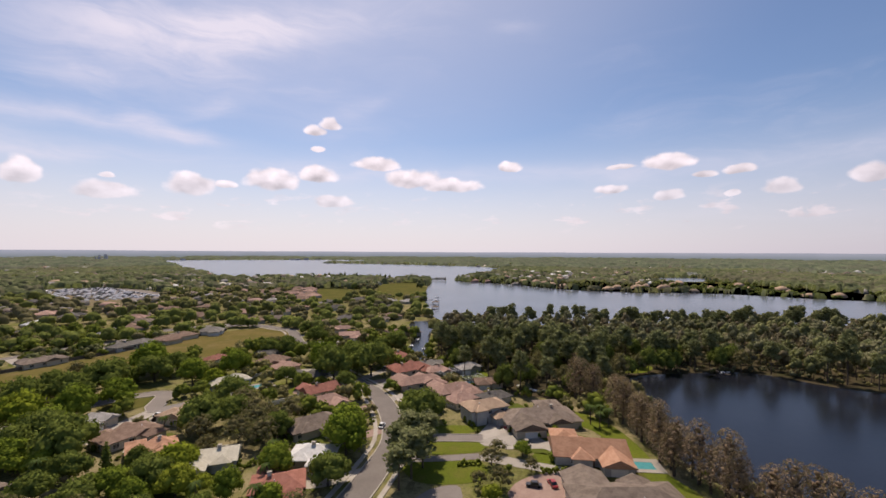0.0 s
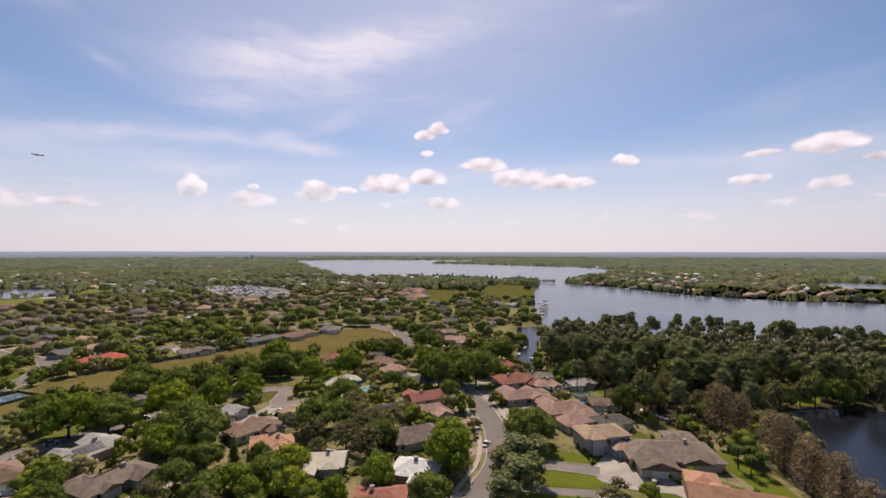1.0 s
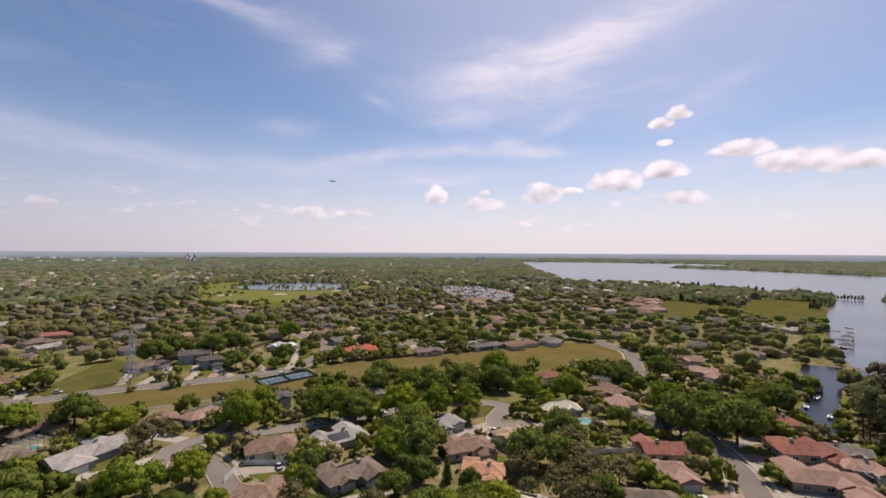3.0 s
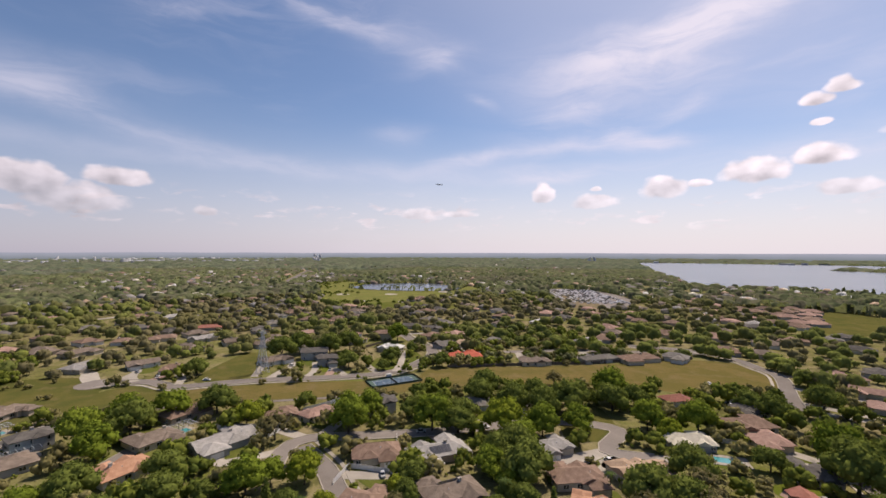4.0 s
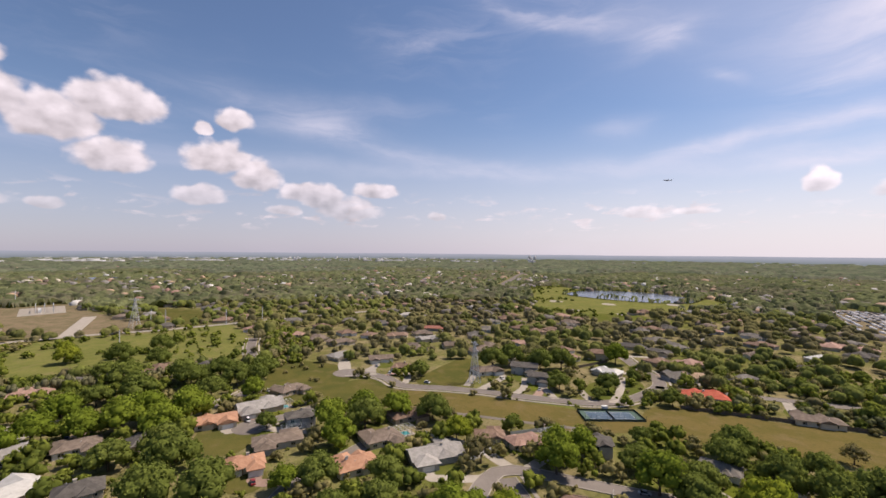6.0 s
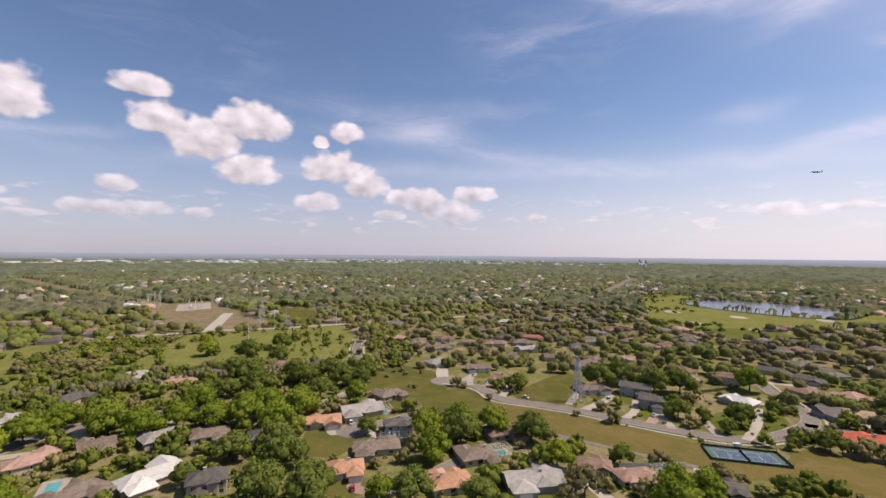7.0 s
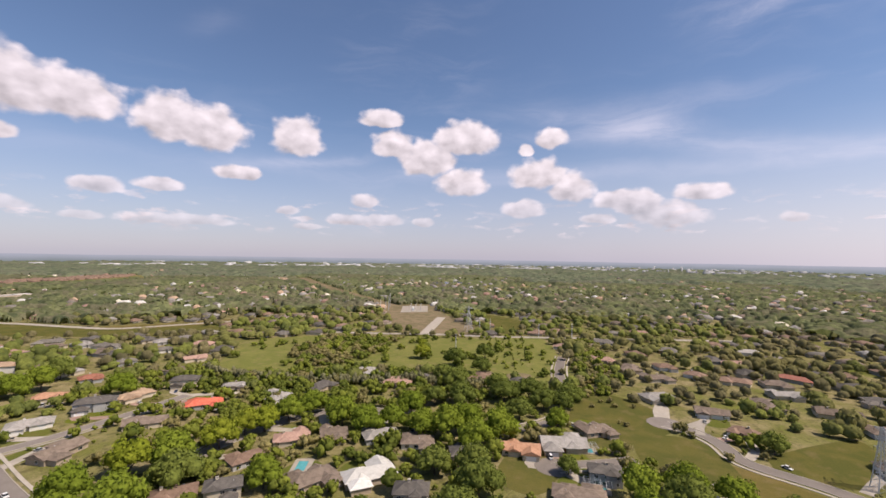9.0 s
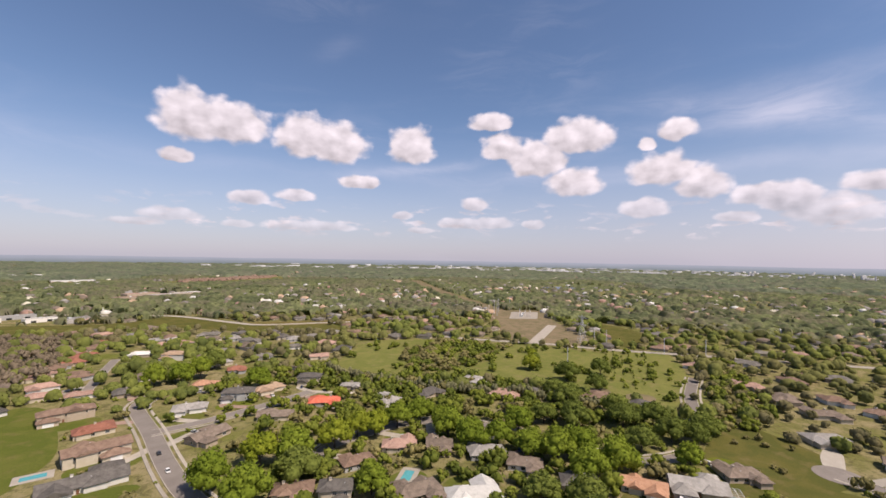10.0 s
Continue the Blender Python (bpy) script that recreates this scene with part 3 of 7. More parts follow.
for nm, pts, mat, z, lab in (("water_lake", LAKE, "lake", 0.10, "wide pale lake reflecting the hazy sky"), ("water_pond", POND, "lake", 0.10, "golf course pond with reedy banks"),
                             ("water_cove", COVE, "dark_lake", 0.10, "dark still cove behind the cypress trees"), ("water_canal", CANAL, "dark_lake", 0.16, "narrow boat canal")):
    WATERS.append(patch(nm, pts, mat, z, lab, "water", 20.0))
patch("meadow_strip", [(-227, 150), (-257, 178), (-232, 223), (-199, 290), (-173, 352), (-137, 360), (-116, 322), (-127, 280), (-165, 250), (-196, 200), (-209, 165)], "field", 0.05, "long strip of dry mown meadow", "field")
patch("meadow_bank", [(-290, 18), (-284, 55), (-268, 98), (-250, 132), (-238, 160), (-222, 150), (-226, 115), (-238, 90), (-252, 51), (-268, 24)], "field", 0.06, "dry grass bank below the bend road", "field")
patch("meadow_lot", [(-309, 39), (-368, 79), (-312, 82), (-292, 54)], "meadow", 0.06, "open grass lot under the pylon", "field")
patch("meadow_turn", [(-300, -18), (-312, 10), (-290, 26), (-266, 32), (-262, 11), (-268, -9)], "meadow", 0.07, "grass below the turning circle", "field")
patch("meadow_corner", [(-360, -62), (-350, -20), (-322, -4), (-296, -11), (-270, -30), (-296, -56)], "meadow", 0.05, "grassy corner lot", "field")
PARK = [(-221, -334), (-303, -415), (-370, -385), (-434, -302), (-486, -225), (-535, -186), (-453, -124), (-365, -92), (-345, -130), (-310, -204), (-283, -246), (-222, -285)]
SCRUB = [(-372, -372), (-305, -345), (-262, -300), (-275, -262), (-330, -262), (-420, -300)]
patch("park", PARK, "park_grass", 0.06, "wide park lawn with scrub and young trees", "field")
patch("station_yard", [(-600, -520), (-462, -345), (-472, -305), (-488, -262), (-525, -262), (-606, -368), (-668, -444), (-722, -500), (-672, -540)], "dirt", 0.06, "bare sandy yard by the substation", "yard")
patch("powerline_cut", [(-585, -500), (-625, -545), (-700, -700), (-830, -1000), (-1110, -1550), (-1150, -1520), (-870, -980), (-735, -690), (-660, -520)], "dirt", 0.05, "long power line clearing of dry grass", "field", soft=False)
patch("station_pad", [(-590, -462), (-630, -434), (-702, -492), (-662, -522)], "concrete", 0.09, "pale gravel pad of the substation", "yard", soft=False)
patch("meadow_gap", [(-545, -215), (-640, -258), (-672, -338), (-640, -326), (-560, -262), (-530, -236)], "meadow", 0.07, "open grass lot before a row of houses", "field")
patch("road_verge", [(-155, -765), (-228, -628), (-312, -562), (-300, -500), (-215, -540), (-130, -640), (-20, -655), (60, -715), (60, -775), (-60, -725)], "meadow", 0.045, "wide pale verge of the curving road", "field")
patch("lot_apron", [(-610, 640), (-500, 556), (-440, 516), (-400, 496), (-380, 530), (-430, 570), (-500, 622), (-640, 690)], "dirt", 0.07, "sandy open ground before the car park", "yard")
patch("golf_rough", [(-735, 505), (-778, 417), (-900, 345), (-1000, 420), (-1110, 400), (-1060, 320), (-860, 270), (-640, 225), (-600, 280), (-640, 400), (-655, 460), (-690, 560), (-800, 590)], "park_grass", 0.05, "golf fairway round the pond", "field")
patch("shore_meadow", [(-34, 640), (-30, 780), (-60, 900), (-120, 860), (-110, 700), (-80, 620)], "meadow", 0.05, "grassy lake point", "field")
patch("estate_meadow", [(-150, 560), (-130, 700), (-210, 760), (-240, 640)], "meadow", 0.05, "dry grass by the red-roofed estate", "field")
patch("golf_green", [(-560, 270), (-545, 330), (-600, 350), (-620, 290)], "lawn", 0.06, "golf green", "field")
BAY = [(500, 1015), (560, 985), (640, 1010), (690, 1090), (640, 1150), (560, 1120)]
WATERS.append(patch("water_bay", BAY, "lake", 0.12, "small pale bay behind the far shore", "water", 20.0))
FAR_SHORE = [(40, 985), (128, 902), (214, 778), (312, 717), (392, 718), (458, 697), (566, 618), (720, 640), (650, 760), (640, 960), (500, 980), (420, 880), (300, 890), (170, 985), (70, 1060)]
patch("far_shore_meadow", FAR_SHORE, "meadow", 0.06, "green lawns along the far lake shore", "field")
for pts in ([(-1250, -900), (-1320, -965), (-1420, -950), (-1400, -880), (-1310, -850)], [(-1470, -960), (-1580, -1010), (-1600, -900), (-1500, -830)]):
    WATERS.append(patch("water_pool", pts, "lake", 0.12, "small pale pond among far houses", "water", 20.0))

ROADS = []


def ribbon(name, line, width, z, mat, label, category, parent=None, side=0.0, drop=0.0):
    """A strip of paving that follows a line of the plan."""
    L, bm, prev = [], bmesh.new(), None
    for i, p in enumerate(line):
        d = (line[min(i + 1, len(line) - 1)] - line[max(i - 1, 0)]).normalized()
        nrm = Vector((-d.y, d.x))
        c = p + nrm * side
        row = [bm.verts.new((*(c + nrm * width / 2), z)), bm.verts.new((*(c - nrm * width / 2), z))]
        if drop:
            row = [bm.verts.new((*(c + nrm * width / 2), z - drop)), *row, bm.verts.new((*(c - nrm * width / 2), z - drop))]
        if prev:
            for k in range(len(row) - 1):
                bm.faces.new((prev[k], prev[k + 1], row[k + 1], row[k]))
        prev = row
    bmesh.ops.recalc_face_normals(bm, faces=bm.faces)
    if sum(f.normal.z for f in bm.faces) < 0:
        bmesh.ops.reverse_faces(bm, faces=bm.faces)
    ob = new(name, mesh_of(name, bm, M[mat]))
    if parent:
        ob.parent = parent
        return ob
    return tagged(ob, label, category, kind="structure")


def road(points, width=7.6, walk_side=0, label="grey asphalt street with concrete kerbs", circle=0.0, kerb=True, mat="asphalt", z=0.12):
    line = smooth_line(points, False, 5.0)
    z += 0.006 * (len(ROADS) % 7)
    ob = ribbon("road", line, width, z, mat, label, "road")
    if kerb:
        for s in (1, -1):
            ribbon("kerb", line, 0.4, z + 0.13, "concrete", "", "", ob, s * (width / 2 + 0.2), 0.24)
    for s in (1, -1) if walk_side == 2 else (walk_side,) if walk_side else ():
        ribbon("pavement", line, 1.5, z + 0.10, "concrete", "pale concrete footpath beside the street", "pavement", None, s * (width / 2 + 2.6), 0.2)
    if circle:
        c = line[0]
        ring = [(c.x + circle * math.cos(i * math.tau / 16), c.y + circle * math.sin(i * math.tau / 16)) for i in range(16)]
        patch("turning_circle", ring, mat, z + 0.012, "asphalt turning circle at the street's end", "road", 3.0)
    ROADS.extend((p.x, p.y, width / 2) for p in line)
    return ob


road([(-28, 95), (-24, 111), (-20, 128), (-17, 148), (-21, 171), (-30, 195), (-41, 211), (-60, 235)], 8.2, 2)
road([(-17, 148), (1, 150), (14, 149.5)], 5.4, 0, "short asphalt side street between lawns")
road([(-15, 134), (0, 135), (12, 136.6)], 3.8, 0, "narrow asphalt lane between lawns", kerb=False)
road([(-328, -9), (-325, 6), (-314, 20), (-298, 31), (-292, 57), (-284, 82), (-274, 104), (-266, 126), (-262, 142), (-264, 158), (-273, 175), (-288, 194), (-303, 203), (-326, 206), (-344, 207), (-372, 212)], 7.8, -1, circle=10.0)
road([(-289, 193), (-283, 206), (-270, 240), (-240, 300), (-205, 345), (-183, 376)], 6.5)
road([(-265, 20), (-247, 68), (-236, 96), (-228, 118)], 3.0, 0, "narrow grey service path across the grass", kerb=False)
road([(-168, 59), (-184, 67), (-190, 78), (-178, 104), (-169, 124), (-160, 150), (-148, 180), (-128, 195), (-118, 175), (-104, 185)], 7.0, 0)
road([(-184, 74), (-162, 77), (-142, 76), (-120, 80)], 7.0, 1)
road([(-150, -20), (-174, -8), (-185, -5), (-205, 10), (-222, 22)], 6.5, 0)
road([(-236, -40), (-244, -33), (-255, -22), (-267, -12)], 6.5, -1, circle=9.0)
road([(-95, -130), (-83, -167), (-78, -204), (-75, -255), (-71, -301), (-76, -320), (-92, -332)], 8.4, 2)
road([(-75, -255), (-92, -255), (-113, -258), (-150, -267), (-174, -275)], 7.6, -1)
road([(-44, -365), (-46, -377), (-53, -419), (-63, -472)], 6.5, 0)
road([(-130, -168), (-147, -180), (-166, -183), (-197, -183), (-224, -168), (-242, -135), (-252, -100), (-263, -76), (-278, -66), (-297, -60)], 7.2, 1)
road([(-340, -76), (-352, -80), (-398, -102), (-454, -121)], 7.6, 2)
road([(-380, -420), (-419, -353), (-465, -293), (-501, -227), (-561, -146), (-601, -88), (-680, 20)], 9.0, 0, "pale concrete avenue", mat="concrete")
road([(-459, -301), (-520, -335), (-592, -375)], 14.0, 0, "pale concrete station approach", mat="concrete", kerb=False)
road([(-1100, 250), (-1172, 273), (-1500, 382), (-1865, 505)], 20.0, 0, "straight grey highway between the woods", mat="asphalt", kerb=False, z=0.3)
road([(40, -900), (-60, -830), (-143, -770), (-200, -660), (-230, -612), (-303, -585), (-380, -560)], 11.0, 0, "pale curving road beyond the houses", mat="concrete", kerb=False)
patch("road_verge", [(-215, -640), (-235, -600), (-300, -572), (-390, -545), (-395, -580), (-310, -605), (-250, -630)], "field", 0.05, "dry grass verge of the curving road", "field")
road([(-95, 290), (-106, 311), (-124, 349), (-140, 362), (-167, 377), (-195, 376), (-230, 350)], 7.5, 1)

# ---- houses ----
HOUSES = []
rng = random.Random(7)
WALLS = ["stucco_cream", "stucco_tan", "stucco_white", "stucco_grey", "stucco_cream"]
ROOF_WORDS = {"grey": "grey shingle", "slate": "dark grey shingle", "lightgrey": "pale grey shingle", "taupe": "weathered taupe shingle", "brown": "brown shingle", "redbrown": "red-brown tile",
              "red": "red tile", "scarlet": "bright red tile", "pink": "faded pink tile", "orange": "orange clay tile", "tan": "sandy tile", "cream": "cream flat tile", "white": "white tile"}
WALL_WORDS = {"stucco_cream": "cream stucco", "stucco_tan": "tan stucco", "stucco_white": "white stucco", "stucco_grey": "grey painted"}


def hip_roof(w, d, z, pitch, over=0.7, gable=False, thick=0.22):
    """A hipped (or gabled) roof over a w by d plan, with eaves of some thickness."""
    bm = bmesh.new()
    a, b = w / 2 + over, d / 2 + over
    h = b * pitch
    r = max(a - (0.0 if gable else b), 0.3)
    lo = [bm.verts.new(p) for p in ((-a, -b, z), (a, -b, z), (a, b, z), (-a, b, z))]
    up = [bm.verts.new((p.co.x, p.co.y, z + thick)) for p in lo]
    r0, r1 = bm.verts.new((-r, 0, z + thick + h)), bm.verts.new((r, 0, z + thick + h))
    bm.faces.new(lo[::-1])
    for i in range(4):
        bm.faces.new((lo[i], lo[(i + 1) % 4], up[(i + 1) % 4], up[i]))
    bm.faces.new((up[0], up[1], r1, r0))
    bm.faces.new((up[2], up[3], r0, r1))
    bm.faces.new((up[1], up[2], r1))
    bm.faces.new((up[3], up[0], r0))
    return bm


def moved(bm, x, y, turn=0):
    bmesh.ops.transform(bm, matrix=pose(x, y, 0, 0, 0, turn), verts=bm.verts)
    return bm


def window(parent, x, y, z, w, h, turn):
    """A window: white frame with two dark panes, standing a little proud of the wall."""
    m = pose(x, y, z, 0, 0, turn)
    bm = bmesh.new()
    for d in ((-w / 2, -0.07, -0.08, w / 2, 0.02, 0.0), (-w / 2, -0.06, h, w / 2, 0.02, h + 0.08), (-w / 2 - 0.08, -0.06, -0.08, -w / 2, 0.02, h + 0.08), (w / 2, -0.06, -0.08, w / 2 + 0.08, 0.02, h + 0.08), (-0.04, -0.05, 0, 0.04, 0.02, h)):
        box(bm, *d)
    bmesh.ops.transform(bm, matrix=m, verts=bm.verts)
    fr = part("window", bm, M["white_paint"], parent)
    g = boxed(-w / 2 + 0.01, -0.03, 0.01, w / 2 - 0.01, 0.01, h - 0.01)
    bmesh.ops.transform(g, matrix=m, verts=g.verts)
    part("pane", g, M["pane"], fr)


def near_road(x, y):
    return min(ROADS, key=lambda p: (p[0] - x) ** 2 + (p[1] - y) ** 2)


def house(x, y, ang, w, d, colour, storeys=1, solar=False, screen=False, tall=None):
    """A one-family house: main body, street wing with garage, hipped roofs, doors and windows, and its drive."""
    road_p = near_road(x, y)
    t = radians(ang)
    fx, fy = -math.sin(t), math.cos(t)
    if fx * (road_p[0] - x) + fy * (road_p[1] - y) > 0:
        ang += 180
        t = radians(ang)
    wall = rng.choice(WALLS)
    storeys = 2 if (storeys == 2 or (colour in ("tan", "slate") and rng.random() < 0.3)) else 1
    H = 2.8 if storeys == 1 else 5.4
    pitch = rng.uniform(0.36, 0.50)
    far = math.hypot(x - MID[0], y - MID[1])
    body_d = d * 0.72
    wing_w, wing_d = rng.uniform(0.34, 0.46) * w, d * 0.62
    side = rng.choice((-1, 1))
    ob = tagged(new("house"), "%s house with a %s roof" % (WALL_WORDS[wall], ROOF_WORDS[colour]), "house", group="neighbourhood houses")
    ob.matrix_basis = pose(x, y, 0, 0, 0, ang)
    yb = d * 0.14
    wx = side * (w / 2 - wing_w / 2 - rng.uniform(0.0, 1.5))
    wy = yb - body_d / 2 - wing_d / 2 + body_d * 0.45
    main = moved(boxed(-w / 2, -body_d / 2, 0, w / 2, body_d / 2, H), 0, yb)
    bay_w, bay_d, bay_x = w * rng.uniform(0.26, 0.36), body_d * rng.uniform(1.14, 1.32), -side * w * rng.uniform(0.12, 0.26)
    if far < 330:
        box(main, bay_x - bay_w / 2, yb - bay_d / 2, 0, bay_x + bay_w / 2, yb + bay_d / 2, H - 0.02)
        part("cross_roof", moved(hip_roof(bay_d, bay_w, H - 0.02, pitch * 1.08, 0.6, gable=rng.random() < 0.4), bay_x, yb, 90), M["roof_" + colour], ob)
    part("wall", main, M[wall], ob)
    part("roof", moved(hip_roof(w, body_d, H, pitch, gable=rng.random() < 0.2), 0, yb), M["roof_" + colour], ob)
    wing = part("wing", moved(boxed(-wing_d / 2, -wing_w / 2, 0, wing_d / 2, wing_w / 2, 2.8), wx, wy, 90), M[wall], ob)
    part("wing_roof", moved(hip_roof(wing_d, wing_w, 2.79, pitch * 0.95, gable=rng.random() < 0.35), wx, wy, 90), M["roof_" + colour], ob)
    if rng.random() < 0.5:
        bw, bd = w * rng.uniform(0.3, 0.42), d * 0.5
        bx, by = -side * (w / 2 - bw / 2 - 1.0), yb + body_d / 2 + bd / 2 - 1.6
        part("rear_wing", moved(boxed(-bw / 2, -bd / 2, 0, bw / 2, bd / 2, 2.75), bx, by), M[wall], ob)
        part("rear_roof", moved(hip_roof(bd, bw, 2.74, pitch * 0.9), bx, by, 90), M["roof_" + colour], ob)
    front, back = yb - body_d / 2, yb + body_d / 2
    gy = wy - wing_d / 2
    if far < 330:
        gd = part("garage_door", boxed(wx - 2.4, gy - 0.05, 0.02, wx + 2.4, gy + 0.03, 2.2), M["white_paint"], ob, "white panelled garage door")
        dx = wx - side * (wing_w / 2 + 2.0)
        part("front_door", boxed(dx - 0.5, front - 0.05, 0.02, dx + 0.5, front + 0.03, 2.1), M["door_paint"], ob, "dark wooden front door")
        for fx0 in (dx - side * 2.6, dx - side * 5.6):
            if abs(fx0) < w / 2 - 1:
                window(ob, fx0, front, 0.9, 1.6, 1.3, 0)
        for k in (-0.3, 0.05, 0.33):
            window(ob, k * w, back, 0.8, 1.9, 1.4, 180)
        if storeys == 2:
            for k in (-0.33, 0.0, 0.33):
                window(ob, k * w, front, 3.5, 1.5, 1.3, 0)
                window(ob, k * w, back, 3.5, 1.5, 1.3, 180)
        for s in (-1, 1):
            window(ob, s * w / 2, yb + 0.8, 0.9, 1.4, 1.2, 90 * s)
    if rng.random() < 0.35:
        cx = rng.uniform(-0.25, 0.25) * w
        ch = part("chimney", boxed(cx - 0.5, yb - 0.4, H + 0.5, cx + 0.5, yb + 0.4, H + body_d * 0.5 * pitch + 1.2), M[wall], ob)
        part("chimney_cap", boxed(cx - 0.62, yb - 0.52, H + body_d * 0.5 * pitch + 1.2, cx + 0.62, yb + 0.52, H + body_d * 0.5 * pitch + 1.38), M["concrete"], ch)
    for k in range(1):
        vx, vy = rng.uniform(-0.3, 0.3) * w, rng.choice((-1, 1)) * body_d * 0.22
        vz = H + 0.22 + (body_d / 2 + 0.7 - abs(vy)) * pitch
        bm = bmesh.new()
        tube(bm, (vx, yb + vy, vz - 0.2), (vx, yb + vy, vz + 0.45), 0.13, 0.13, 6)
        part("roof_vent", bm, M["steel"], ob)
    if solar:
        sl = math.atan(pitch)
        for k in range(6):
            bm = boxed(-0.62, -1.7, 0.05, 0.62, 1.7, 0.12)
            bmesh.ops.transform(bm, matrix=pose((k - 2.5) * 1.34, back - body_d * 0.23, H + 0.30 + (body_d * 0.23 + 0.7) * pitch, -math.degrees(sl), 0, 0), verts=bm.verts)
            part("solar_panel", bm, M["panel"], ob, "black solar water panel")
    HOUSES.append((x, y, 0.5 * math.hypot(w, d) * 0.86))
    # the drive runs from the garage towards the street
    gx, gyw = x + wx * math.cos(t) - gy * math.sin(t), y + wx * math.sin(t) + gy * math.cos(t)
    reach = math.hypot(road_p[0] - gx, road_p[1] - gyw)
    if reach < 40 and far < 420:
        end = Vector((road_p[0], road_p[1]))
        start = Vector((gx, gyw))
        out = Vector((math.sin(t), -math.cos(t)))
        start -= out * 0.3
        line = smooth_line([tuple(start), tuple(start + out * min(5, reach * 0.4)), tuple(end)], False, 3.0)
        ribbon("driveway", line, 5.4, 0.105 + 0.003 * (len(HOUSES) % 4), rng.choice(("concrete", "concrete", "concrete", "brick")), "pale concrete driveway leading to a garage", "driveway")
        DRIVES.append((line[len(line) // 3], math.degrees(math.atan2(out.y, out.x))))
        ROADS_EXTRA.extend((p.x, p.y, 2.7) for p in line)
    # front lawn
    if far < 340:
        c = Vector((x, y)) + Vector((math.sin(t), -math.cos(t))) * (d * 0.75)
        pts = [(c.x + (w * 0.62) * math.cos(k * math.tau / 8 + t) * rng.uniform(0.85, 1.1), c.y + 8.5 * math.sin(k * math.tau / 8 + t) * rng.uniform(0.85, 1.1)) for k in range(8)]
        patch("lawn", pts, rng.choice(("lawn", "lawn", "lush", "meadow")), 0.080 + 0.003 * (len(HOUSES) % 5), "mown front lawn", "lawn", 4.0, grow=True)
    return ob


DRIVES, ROADS_EXTRA = [], []
house(-48, -203, 2, 30, 16, "slate")
house(-52, -233, 8, 26, 15, "brown", storeys=2)
house(-50, -273, 5, 18, 13, "redbrown")
house(-37, -305, 6, 26, 14, "brown", storeys=2)
house(-20, -386, 5, 18, 14, "pink")
house(-22, -363, 5, 18, 13, "pink")
house(-42, -352, 2, 17, 10, "pink")
house(-81, -471, 161, 18, 14, "white")
house(-74, -423, 158, 18, 14, "grey")
house(-66, -338, 180, 14, 14, "slate")
house(-97, -279, 165, 19, 14, "lightgrey")
house(-98, -230, 27, 20, 14, "taupe")
house(-127, -287, 156, 20, 15, "slate")
house(-150, -292, 6, 21, 13, "tan")
house(-114, -328, 161, 17, 12, "orange")
house(-143, -361, 171, 14, 14, "redbrown")
house(-172, -245, 156, 20, 13, "scarlet")
house(-201, -264, 145, 15, 10, "lightgrey")
house(-181, -296, 145, 17, 14, "slate")
house(-138, -238, 152, 20, 12, "taupe")
house(-177, -158, 144, 17, 13, "pink")
house(-194, -146, 144, 13, 13, "taupe")
house(-150, -155, 174, 15, 12, "brown")
house(-116, -145, 154, 16, 13, "brown", solar=True)
house(-129, -132, 150, 13, 12, "slate")
house(-158, -117, 170, 20, 14, "taupe")
house(-185, -484, 128, 28, 12, "grey")
house(-176, -399, 177, 15, 12, "grey")
house(-219, -369, 172, 18, 12, "pink")
house(-214, -426, 179, 18, 12, "grey")
house(-83, -593, 6, 20, 14, "grey")
house(-106, -441, 146, 20, 14, "tan")
house(-155, -553, 147, 22, 14, "grey")
house(-176, -100, 151, 22, 14, "white")
house(-208, -125, 151, 18, 13, "lightgrey")
house(-215, -105, 130, 16, 13, "taupe")
house(-221, -78, 132, 17, 14, "slate")
house(-238, -58, 118, 18, 13, "orange")
house(-256, -43, 123, 22, 16, "lightgrey")
house(-288, -38, 143, 17, 13, "taupe")
house(-371, -20, 138, 21, 15, "lightgrey")
house(-425, -32, 138, 20, 14, "taupe")
house(-459, -85, 131, 21, 14, "pink")
house(-452, -8, 81, 15, 13, "brown")
house(-452, 20, 84, 20, 13, "brown")
house(-617, -109, 123, 24, 12, "grey")
house(-643, -91, 120, 21, 12, "pink")
house(-245, 34, 122, 18, 12, "brown")
house(-219, 23, 120, 16, 14, "taupe")
house(-199, 48, 108, 22, 15, "lightgrey")
house(-195, 15, 120, 16, 14, "orange")
house(-216, 73, 87, 13, 11, "brown")
house(-210, 88, 112, 15, 11, "pink")
house(-323, 91, 112, 19, 13, "taupe")
house(-299, 119, 70, 13, 11, "slate", storeys=2)
house(-322, 116, 70, 18, 13, "slate", storeys=2)
house(-318, 175, 40, 18, 12, "white")
house(-267, 209, 66, 25, 14, "scarlet", storeys=1)
house(-364, 188, 70, 16, 13, "brown", storeys=2)
house(-396, 233, 62, 24, 14, "slate")
house(-376, 246, 40, 20, 12, "slate")
house(-359, 12, 102, 18, 13, "taupe")
house(-334, 29, 73, 13, 11, "brown")
house(-494, 58, 77, 23, 13, "red")
house(-414, 135, 78, 16, 12, "pink")
house(-204, 116, 83, 13, 12, "slate")
house(-434, 51, 121, 18, 13, "lightgrey")
house(-405, 75, 102, 22, 13, "taupe")
house(-304, 228, 70, 13, 12, "tan")
house(-308, 215, 101, 13, 12, "grey")
house(-150, 116, 80, 22, 14, "lightgrey", solar=True)
house(-121, 105, 84, 18, 13, "taupe", solar=True)
house(-127, 156, 76, 13, 11, "lightgrey")
